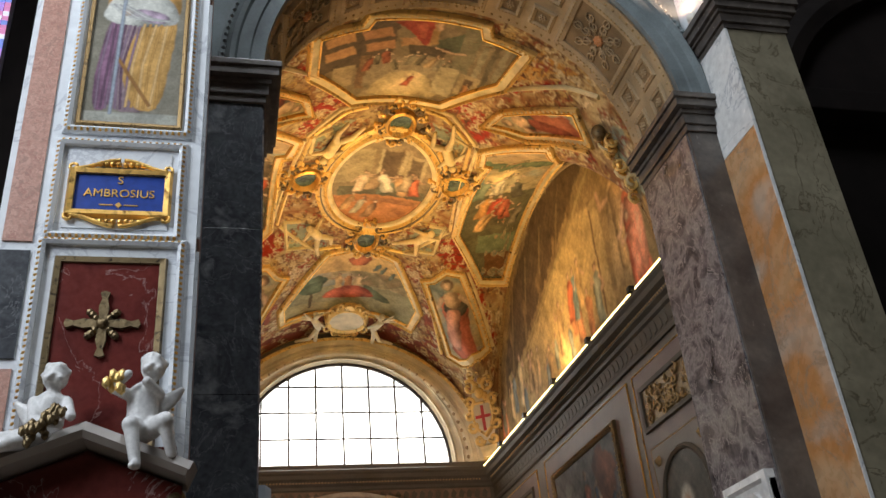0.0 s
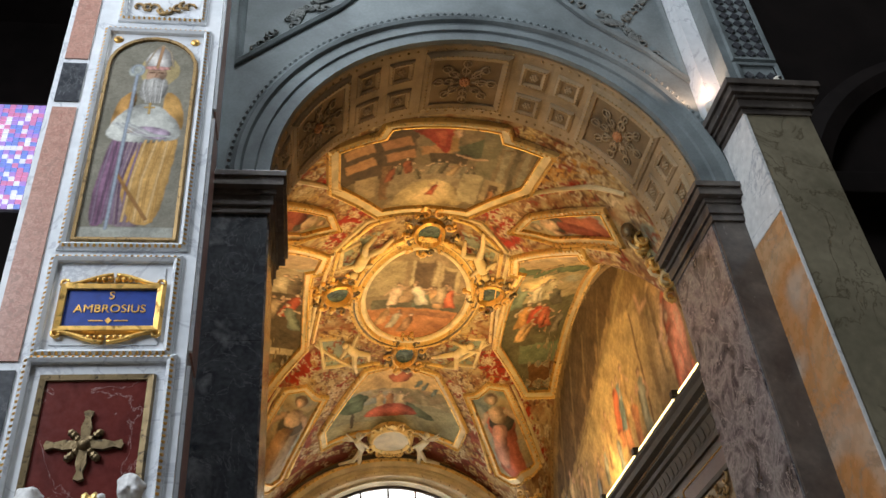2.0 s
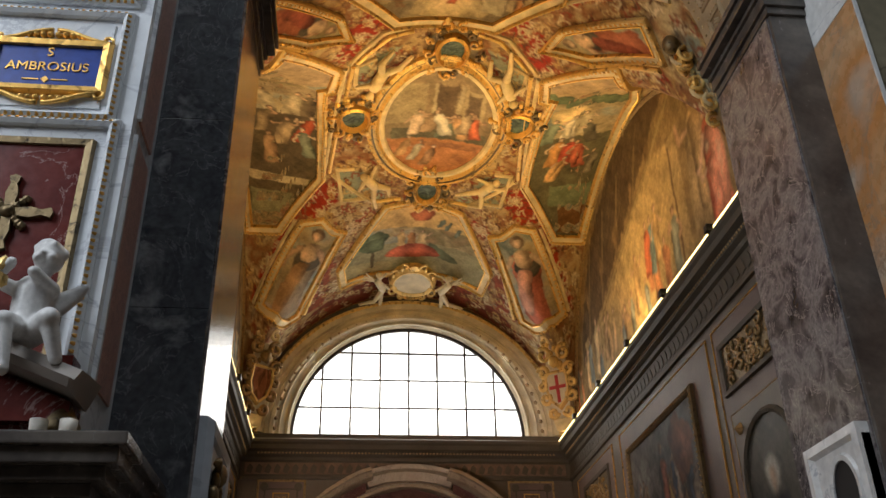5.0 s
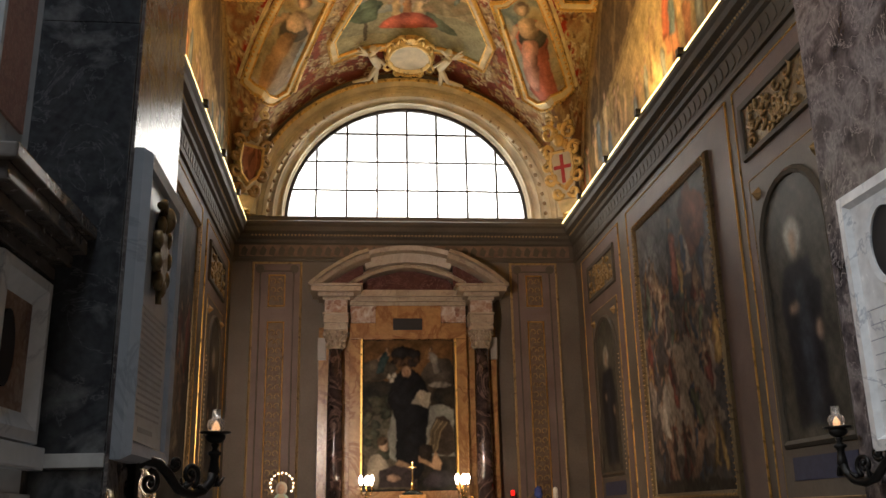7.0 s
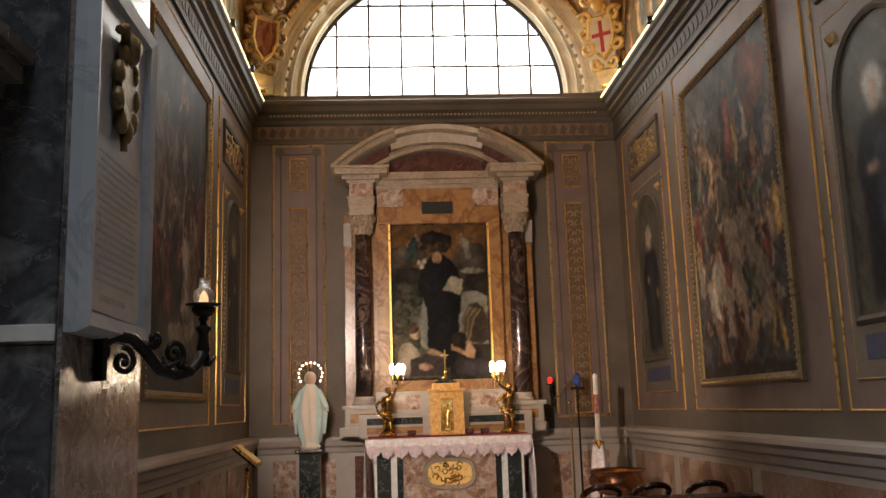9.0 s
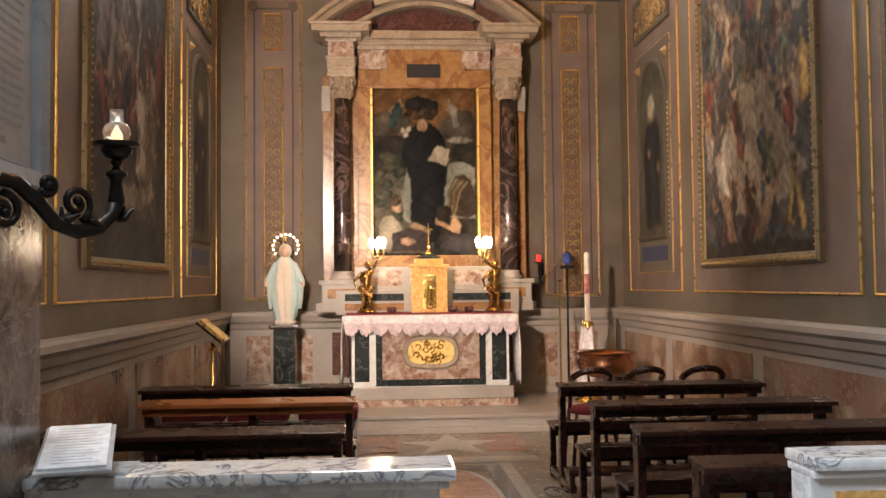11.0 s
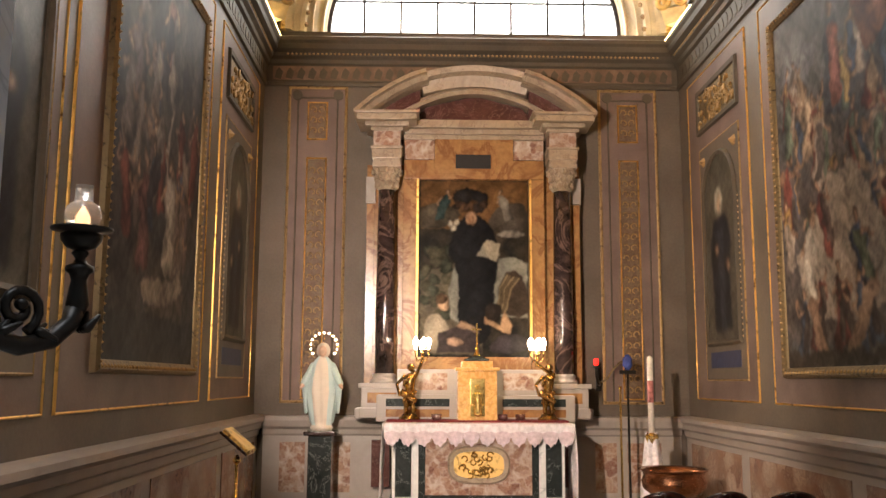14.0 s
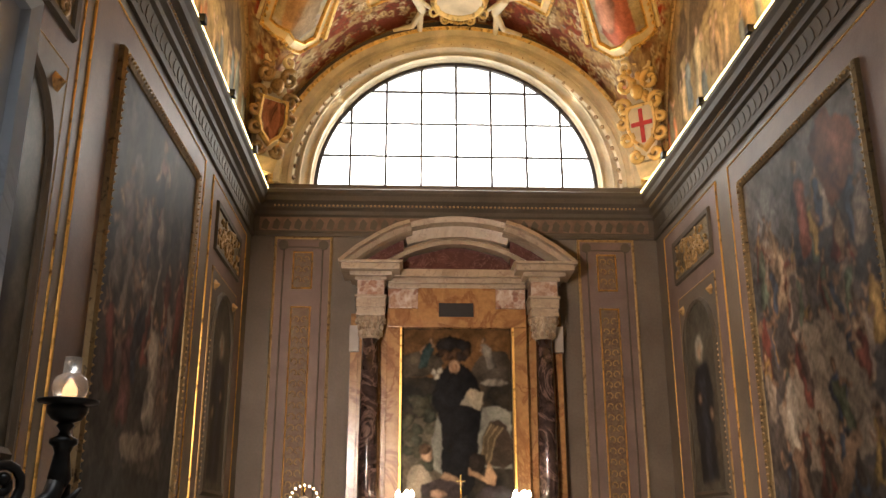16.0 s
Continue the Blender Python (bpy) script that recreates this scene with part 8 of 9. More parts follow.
for k in range(17):
    z = 2.38 - 0.0265 * k
    part("text_line", slab(bmesh.new(), rect(y0 + 0.10 + 0.02 * (k % 2), y1 - 0.14 - 0.015 * (k % 3), z, z + 0.009), on_jamb_west, 0.062, 0.0632), INK, p)
part("text_line", slab(bmesh.new(), rect(y0 + 0.16, y1 - 0.26, 1.895, 1.915), on_jamb_west, 0.062, 0.0632), INK, p)
yc = -8.55
arms = part("carved_shield", slab(bmesh.new(), [(yc - 0.085, 2.74), (yc, 2.77), (yc + 0.085, 2.74), (yc + 0.08, 2.60), (yc, 2.50), (yc - 0.08, 2.60)][::-1], on_jamb_west, 0.05, 0.085), BRONZE, p, "dark carved coat of arms")
for k in range(9):
    t = 2 * math.pi * k / 9
    part("mantling", ball(bmesh.new(), on_jamb_west(yc + 0.095 * math.cos(t), 2.65 + 0.14 * math.sin(t), 0.075), 0.03, 0, 2, (0.8, 1, 1.5)), BRONZE, arms)
part("helm", ball(bmesh.new(), on_jamb_west(yc, 2.81, 0.085), 0.05, 0, 2, (0.8, 1, 1.2)), BRONZE, arms)
for s in (-1, 1):
    part("plume", tube(bmesh.new(), [on_jamb_west(yc + s * 0.03, 2.82, 0.08), on_jamb_west(yc + s * 0.07, 2.87, 0.085), on_jamb_west(yc + s * 0.11, 2.84, 0.08)], 0.018, 7), BRONZE, arms)
part("tassel", tube(bmesh.new(), [on_jamb_west(yc, 2.50, 0.07), on_jamb_west(yc + 0.01, 2.44, 0.07)], 0.014, 6), BRONZE, arms)

p = thing("portrait_tablet", "white marble memorial tablet with a dark oval portrait", "memorial tablet")
o = rect(-8.88, -8.30, 1.80, 3.03)
part("slab", slab(bmesh.new(), [(-8.88, 1.80), (-8.30, 1.80), (-8.30, 2.97), (-8.36, 3.03), (-8.82, 3.03), (-8.88, 2.97)][::-1], on_jamb_east, 0.012, 0.06), WHITE_MARBLE, p)
part("frame", mould(bmesh.new(), o, [(0.0, 0.012), (0.0, 0.085), (0.05, 0.09), (0.07, 0.06)], on_jamb_east), WHITE_MARBLE, p)
part("oval_rim", mould(bmesh.new(), oval(-8.64, 2.72, 0.14, 0.19, 28), [(-0.02, 0.06), (-0.01, 0.08), (0.02, 0.075), (0.02, 0.055)], on_jamb_east), WHITE_MARBLE, p)
part("oval_portrait", slab(bmesh.new(), oval(-8.64, 2.72, 0.14, 0.19, 28), on_jamb_east, 0.06, 0.066), BLACK, p, "nearly black oval picture")
for k in range(7):
    z = 2.44 - 0.07 * k
    part("text_line", slab(bmesh.new(), rect(-8.80 + 0.03 * (k % 3), -8.38 - 0.02 * (k % 2), z, z + 0.005), on_jamb_east, 0.06, 0.0612), INK, p)

# ---------------------------------------------------------------- giant pilaster with the saint
gp = struct("pilaster_west", new_box(-3.10, GL, GIANT, YF, 0, 12.0), GREY_WHITE, "giant pilaster faced with white, pink and red marble", "pillar")
part("pink_slab", new_box(-3.06, -2.90, GIANT - 0.012, GIANT, 4.30, 6.30), PINK_GRANITE, gp, "pink granite strip")
part("pink_slab", new_box(-3.06, -2.90, GIANT - 0.012, GIANT, 0.0, 3.52), PINK_GRANITE, gp, "pink granite strip")
part("grey_slab", new_box(-3.06, -2.90, GIANT - 0.012, GIANT, 3.58, 4.24), GREY_MARBLE, gp)
part("grey_slab", new_box(-3.06, -2.90, GIANT - 0.012, GIANT, 6.36, 6.75), GREY_MARBLE, gp)
part("pink_slab", new_box(-3.06, -2.90, GIANT - 0.012, GIANT, 6.80, 9.0), PINK_GRANITE, gp, "pink granite strip")
for z0, z1 in ((3.0, 4.3), (4.4, 6.3), (6.4, 9.0)):
    part("return_slab", new_box(GL, GL + 0.012, GIANT + 0.10, YF - 0.12, z0, z1), PINK_GRANITE, gp, "violet-grey marble on the return")
    part("return_edge", new_box(GL, GL + 0.02, GIANT + 0.06, GIANT + 0.085, z0, z1), GREY_WHITE, gp)


def gilt_frame(x0, x1, z0, z1, parent, w=0.05):
    o = rect(x0, x1, z0, z1)
    bm = mould(bmesh.new(), o, [(0.0, 0.0), (0.0, 0.03), (-w * 0.4, 0.045), (-w, 0.02), (-w, 0.0)], on_pier)
    part("frame_moulding", bm, GREY_WHITE, parent)
    o = rect(x0 - w * 0.5, x1 + w * 0.5, z0 - w * 0.5, z1 + w * 0.5)
    part("gilt_beading", beads(bmesh.new(), o, on_pier, 0.036, 0.018, 0.034, True, 0, 0.75), GOLD, parent, "gilded leaf beading")


sp = thing("saint_fresco", "arched fresco of a bishop in orange cope holding a crozier", "fresco")
gilt_frame(-2.78, -2.11, 5.12, 7.10, sp)
o = arched(-2.735, -2.155, 5.16, 7.02)
part("plaster_ground", fill(bmesh.new(), o, on_pier, 0.010), SAINT_GROUND, sp)
part("arched_edge", mould(bmesh.new(), o, [(0.0, 0.008), (0.0, 0.03), (-0.02, 0.035), (-0.03, 0.0)], on_pier), GOLD_SOFT, sp)
for x in (-2.72, -2.17):
    part("corner_rosette", lathe(bmesh.new(), [(0.035, 0), (0.03, 0.012), (0.01, 0.02)], (0, 0, 0), 12, m=Matrix.Translation((x, GIANT - 0.002, 7.03)) @ Matrix.Rotation(radians(90), 4, "X")), GOLD, sp)
art = Painting(on_pier, 0.013, o, [(0.20, 0.185, 0.14), (0.30, 0.28, 0.22), (0.25, 0.225, 0.175)], 0.007, 0.78, 1.2, 6)
rnd = random.Random(77)
X, Z = -2.44, 5.2
art.poly(rect(-2.73, -2.16, 5.165, 5.25), (0.46, 0.46, 0.40))
art.poly([(X - 0.20, Z + 0.05), (X + 0.18, Z + 0.06), (X + 0.17, Z + 0.7), (X + 0.2, Z + 1.0), (X - 0.16, Z + 1.05), (X - 0.22, Z + 0.6)], (0.30, 0.22, 0.24), 0.75)
art.poly([(X - 0.27, Z + 0.06), (X - 0.12, Z + 0.06), (X - 0.08, Z + 0.8), (X - 0.2, Z + 0.85)], (0.24, 0.13, 0.20), 0.75)
art.poly([(X - 0.02, Z + 0.08), (X + 0.17, Z + 0.06), (X + 0.22, Z + 0.55), (X + 0.25, Z + 0.95), (X + 0.05, Z + 0.95), (X - 0.1, Z + 0.45)], (0.72, 0.42, 0.14), 0.75)
art.poly([(X - 0.23, Z + 0.85), (X - 0.2, Z + 1.2), (X - 0.06, Z + 1.32), (X - 0.1, Z + 0.95)], (0.66, 0.36, 0.12), 0.75)
art.poly([(X + 0.1, Z + 1.32), (X + 0.24, Z + 1.2), (X + 0.27, Z + 0.85), (X + 0.12, Z + 0.95)], (0.70, 0.40, 0.13), 0.75)
art.poly([(X - 0.24, Z + 0.78), (X + 0.26, Z + 0.78), (X + 0.24, Z + 0.98), (X + 0.06, Z + 1.16), (X - 0.1, Z + 1.14), (X - 0.23, Z + 0.95)], (0.66, 0.66, 0.60), 0.75)
art.poly([(X - 0.1, Z + 0.86), (X + 0.16, Z + 0.80), (X + 0.2, Z + 0.90), (X - 0.02, Z + 0.95)], (0.52, 0.40, 0.50), 0.75)
art.poly(oval(X + 0.05, Z + 1.50, 0.14, 0.16, 18), (0.56, 0.44, 0.22))
art.poly([(X - 0.07, Z + 1.18), (X + 0.11, Z + 1.18), (X + 0.13, Z + 1.44), (X - 0.06, Z + 1.44)], (0.44, 0.42, 0.39), 0.75)
art.blob(X + 0.03, Z + 1.46, 0.075, 0.085, (0.52, 0.33, 0.22), rnd, 0.08)
art.poly([(X - 0.05, Z + 1.32), (X + 0.1, Z + 1.32), (X + 0.08, Z + 1.42), (X - 0.02, Z + 1.42)], (0.55, 0.53, 0.49), 0.75)
art.poly([(X - 0.06, Z + 1.52), (X + 0.12, Z + 1.52), (X + 0.15, Z + 1.63), (X + 0.05, Z + 1.78), (X - 0.05, Z + 1.66)], (0.66, 0.62, 0.58), 0.75)
art.poly([(X - 0.065, Z + 1.505), (X + 0.125, Z + 1.505), (X + 0.12, Z + 1.545), (X - 0.06, Z + 1.545)], (0.58, 0.3, 0.26), 0.75)
art.poly([(X - 0.145, Z + 0.05), (X - 0.115, Z + 0.05), (X - 0.085, Z + 1.45), (X - 0.105, Z + 1.45)], (0.34, 0.38, 0.42), 0.75)
art.poly([(X - 0.16 + 0.0, Z + 1.43), (X - 0.06, Z + 1.43), (X - 0.05, Z + 1.53), (X - 0.1, Z + 1.57), (X - 0.16, Z + 1.53)], (0.44, 0.46, 0.42), 0.75)
art.blob(X - 0.09, Z + 0.9, 0.04, 0.035, (0.52, 0.33, 0.22), rnd, 0.1)
for k in range(7):
    u = X - 0.22 + 0.03 * k
    art.stroke([(u, Z + 0.08), (u + 0.02 * math.sin(k), Z + 0.4), (u + 0.04, Z + 0.78)], 0.008, (0.17, 0.10, 0.15) if k % 2 else (0.29, 0.20, 0.27))
for k in range(6):
    u = X - 0.02 + 0.036 * k
    art.stroke([(u - 0.02, Z + 0.1), (u + 0.015 * math.sin(2 * k), Z + 0.45), (u + 0.05, Z + 0.8)], 0.009, (0.60, 0.34, 0.11) if k % 2 else (0.80, 0.52, 0.23))
art.stroke([(X - 0.12, Z + 0.50), (X - 0.03, Z + 0.34), (X + 0.1, Z + 0.12)], 0.012, (0.38, 0.19, 0.07))
for k in range(6):
    art.stroke([(X - 0.20 + 0.02 * k, Z + 0.96), (X - 0.1 + 0.035 * k, Z + 0.86), (X + 0.0 + 0.045 * k, Z + 0.84)], 0.007, (0.52, 0.52, 0.50) if k % 2 else (0.72, 0.72, 0.68))
for k in range(7):
    u = X - 0.045 + 0.022 * k
    art.stroke([(u, Z + 1.40), (u + 0.006 * math.sin(3 * k), Z + 1.30), (X + 0.02 + (u - X) * 0.7, Z + 1.17)], 0.006, (0.46, 0.44, 0.41) if k % 2 else (0.62, 0.60, 0.56))
for s in (-1, 1):
    art.stroke([(X + 0.03 + s * 0.045, Z + 1.475), (X + 0.03 + s * 0.016, Z + 1.478)], 0.006, (0.16, 0.08, 0.05))
art.stroke([(X + 0.033, Z + 1.475), (X + 0.026, Z + 1.44)], 0.005, (0.34, 0.18, 0.11))
art.stroke([(X + 0.03, Z + 1.53), (X + 0.05, Z + 1.76)], 0.012, (0.52, 0.30, 0.16))
art.stroke([(X - 0.06, Z + 1.53), (X + 0.0, Z + 1.72), (X + 0.05, Z + 1.78), (X + 0.11, Z + 1.70), (X + 0.14, Z + 1.55)], 0.007, (0.42, 0.34, 0.24))
art.stroke([(X - 0.13, Z + 0.04), (X - 0.115, Z + 0.8), (X - 0.10, Z + 1.45)], 0.011, (0.40, 0.45, 0.52))
art.stroke([(X - 0.10 + 0.04 * math.sin(0.6 * k), Z + 1.50 - 0.05 * math.cos(0.6 * k)) for k in range(10)], 0.010, (0.42, 0.46, 0.48))
art.stroke([(X + 0.02, Z + 1.16), (X + 0.02, Z + 1.06)], 0.008, (0.62, 0.40, 0.12))
art.stroke([(X - 0.01, Z + 1.12), (X + 0.05, Z + 1.12)], 0.008, (0.62, 0.40, 0.12))
art.done(sp, "painted_figure", age=(0.0, 0, 0.08))
tf = thing("relief_panel", "grey marble panel with small gilded foliage above the saint", "relief")
gilt_frame(-2.70, -2.16, 7.28, 8.2, tf)
bm = bmesh.new()
for k in range(30):
    u, v, a = rnd.uniform(-2.62, -2.24), rnd.uniform(7.34, 8.1), rnd.uniform(0, 6.28)
    tube(bm, [on_pier(u + 0.05 * (1 - 0.1 * i) * math.cos(a + 0.9 * i), v + 0.05 * (1 - 0.1 * i) * math.sin(a + 0.9 * i), 0.014) for i in range(6)], 0.011, 5)
part("foliage", bm, GOLD_SOFT, tf)

np_ = thing("name_plaque", "blue name plaque lettered in gold in a scrolled gilt frame", "plaque")
gilt_frame(-2.80, -2.13, 4.36, 4.98, np_)
part("field", slab(bmesh.new(), rect(-2.76, -2.17, 4.40, 4.94), on_pier, 0.0, 0.008), GREY_WHITE, np_)
part("blue_ground", slab(bmesh.new(), rect(-2.72, -2.19, 4.50, 4.78), on_pier, 0.008, 0.02), BLUE_GROUND, np_, "deep blue ground")
part("gilt_edge", mould(bmesh.new(), rect(-2.72, -2.19, 4.50, 4.78), [(0.012, 0.018), (0.01, 0.04), (-0.02, 0.045), (-0.035, 0.02), (-0.035, 0.006)], on_pier), GOLD, np_)
bm = bmesh.new()
xc = -2.455
for sg_, zb in ((1, 4.83), (-1, 4.45)):
    for s in (-1, 1):
        pts = [on_pier(xc + s * (0.01 + 0.26 * i / 12), zb + sg_ * (0.035 * math.cos(math.pi * i / 12) + 0.008), 0.028) for i in range(13)]
        tube(bm, pts, 0.014, 6)
        end = [on_pier(xc + s * (0.275 + 0.022 * math.cos(0.9 * i + 3)), zb + sg_ * (-0.015 + 0.022 * math.sin(0.9 * i)), 0.028) for i in range(7)]
        tube(bm, end, 0.010, 6)
        for i in range(4):
            ball(bm, on_pier(xc + s * (0.02 + 0.035 * i), zb + sg_ * 0.012, 0.025), 0.02, 0, 1)
part("gilt_scrolls", bm, GOLD, np_)


def lettering(text, size, x, z, parent, material):
    curve = bpy.data.curves.new("lettering", "FONT")
    curve.body, curve.size, curve.extrude, curve.align_x = text, size, 0.003, "CENTER"
    tmp = bpy.data.objects.new("lettering", curve)
    scene.collection.objects.link(tmp)
    me = bpy.data.meshes.new_from_object(tmp.evaluated_get(bpy.context.evaluated_depsgraph_get()))
    bpy.data.objects.remove(tmp)
    me.materials.clear()
    me.materials.append(material)
    ob = new("lettering", me)
    ob.parent = parent
    ob.matrix_world = Matrix.Translation((x, GIANT - 0.023, z)) @ Matrix.Rotation(radians(90), 4, "X")
    return ob


lettering("S", 0.075, xc, 4.705, np_, GOLD)
lettering("AMBROSIUS", 0.076, xc, 4.612, np_, GOLD)
bm = bmesh.new()
slab(bm, [(xc - 0.02, 4.555), (xc, 4.535), (xc + 0.02, 4.555), (xc, 4.575)], on_pier, 0.02, 0.026)
slab(bm, rect(xc - 0.11, xc - 0.03, 4.552, 4.558), on_pier, 0.02, 0.025)
slab(bm, rect(xc + 0.03, xc + 0.11, 4.552, 4.558), on_pier, 0.02, 0.025)
part("ornament", bm, GOLD, np_)

rp = thing("red_panel", "red veined marble panel with a bronze star cross", "marble panel")
gilt_frame(-2.82, -2.10, 2.75, 4.28, rp)
part("slab", slab(bmesh.new(), rect(-2.74, -2.18, 2.75, 4.18), on_pier, 0.0, 0.01), RED_MARBLE, rp)
part("inner_edge", mould(bmesh.new(), rect(-2.74, -2.18, 2.75, 4.18), [(0.015, 0.008), (0.012, 0.025), (-0.02, 0.03), (-0.03, 0.0)], on_pier), BRONZE, rp)
bm = bmesh.new()
cx, cz = -2.47, 3.78
for k in range(4):
    a = math.pi / 2 * k
    d = Vector((math.cos(a), math.sin(a)))
    s = Vector((-d.y, d.x))
    pts = [d * 0.03 + s * 0.02, d * 0.10 + s * 0.028, d * 0.15 + s * 0.014, d * 0.19 + s * 0.026, d * 0.20, d * 0.19 - s * 0.026, d * 0.15 - s * 0.014, d * 0.10 - s * 0.028, d * 0.03 - s * 0.02]
    slab(bm, [(cx + q.x, cz + q.y) for q in pts], on_pier, 0.01, 0.035)
    b = a + math.pi / 4
    for r in (0.05, 0.08, 0.10):
        ball(bm, on_pier(cx + r * math.cos(b), cz + r * math.sin(b), 0.022), 0.024, 0, 1)
ball(bm, on_pier(cx, cz, 0.03), 0.035, 0, 2)
part("star_cross", bm, BRONZE, rp, "dark gilt bronze cross")

# monument below: pediment, putti, entablature
mo = thing("wall_monument", "marble wall monument with a small pediment and framed picture", "monument")
MF, MX = GIANT - 0.22, -1.87


def on_mon(u, v, h):
    return Vector((u, MF - h, v))


part("red_back", new_box(-2.90, -2.03, GIANT - 0.12, GIANT - 0.002, 2.65, 3.05), RED_MARBLE, mo)
ped = [(-2.97, 2.84), (-2.46, 3.04), (-1.97, 2.84)]
part("pediment", mould(bmesh.new(), ped[::-1], [(0.0, -0.20), (0.0, 0.10), (-0.03, 0.13), (-0.04, 0.08), (-0.09, 0.06), (-0.10, 0.0), (-0.12, -0.20)], on_mon, False), TAN_MARBLE, mo, "tan marble raking pediment")
part("pediment_back", slab(bmesh.new(), [(-2.93, 2.75), (-1.99, 2.75), (-1.99, 2.83), (-2.46, 3.0), (-2.93, 2.83)], on_mon, -0.20, -0.04), RED_MARBLE, mo)
bm = bmesh.new()
ball(bm, on_mon(-2.47, 2.66, -0.02), 0.085, 0, 2, (1, 0.6, 1.1))
for s in (-1, 1):
    for k in range(6):
        ball(bm, on_mon(-2.47 + s * (0.08 + 0.035 * k), 2.72 - 0.028 * k, -0.03), 0.04 - 0.003 * k, 0, 1, (1, 0.5, 1.3))
part("winged_head", bm, CREAM_MARBLE, mo, "carved winged ornament")
part("scroll_bracket", lathe(bmesh.new(), [(0.02, 0), (0.07, 0.02), (0.075, 0.08), (0.03, 0.16)], (-2.02, MF + 0.08, 2.66), 14), BRONZE, mo)
ent = bmesh.new()
for d, z0, z1 in ((0.00, 2.40, 2.44), (0.03, 2.44, 2.49), (0.09, 2.49, 2.54), (0.14, 2.54, 2.60), (0.17, 2.60, 2.65)):
    box(ent, -2.95 - d, MX + d, MF - d, YF - 0.035, z0, z1, 0.008)
part("entablature", ent, BROWN_MARBLE, mo, "dark projecting cornice")
part("body", new_box(-2.95, MX, MF, YF - 0.035, 0.0, 2.40), GREY_WHITE, mo)
part("side_body", new_box(MX, MX + 0.01, -8.98, YF - 0.036, 0.0, 2.40), BROWN_MARBLE, mo, "dark marble flank")
for x0, x1 in ((-2.90, -2.76), (-2.10, -1.92)):
    part("pilaster", new_box(x0, x1, MF - 0.03, MF, 0.3, 2.40, 0.004), BROWN_MARBLE, mo)
part("picture", new_box(-2.72, -2.2, MF - 0.02, MF, 1.2, 2.05), CANVAS_DARK, mo, "dark small picture")
part("gilt_frame", mould(bmesh.new(), rect(-2.72, -2.2, 1.2, 2.05), [(0.0, 0.015), (0.0, 0.03), (-0.03, 0.035), (-0.035, 0.0)], on_mon), GOLD, mo, "gilded frame")
part("side_picture", new_box(MX, MX + 0.014, -9.40, -9.06, 1.90, 2.34), WAINSCOT, mo, "brown marble field")
part("side_oval", slab(bmesh.new(), oval(-9.31, 2.12, 0.07, 0.13, 20), lambda u, v, h: Vector((MX + 0.014 + h, u, v)), 0.0, 0.01), BLACK, mo)
part("side_frame", mould(bmesh.new(), rect(-9.40, -9.06, 1.90, 2.34), [(0.03, 0.014), (0.0, 0.03), (-0.03, 0.05), (-0.07, 0.045), (-0.08, 0.0)], lambda u, v, h: Vector((MX + h, u, v))), GREY_WHITE, mo, "pale marble frame")
part("side_ledge", new_box(MX, MX + 0.06, MF, YF - 0.04, 1.74, 1.82, 0.008), GREY_WHITE, mo)
part("side_band", new_box(MX, MX + 0.025, MF + 0.01, YF - 0.04, 1.40, 1.66, 0.006), GREY_WHITE, mo)


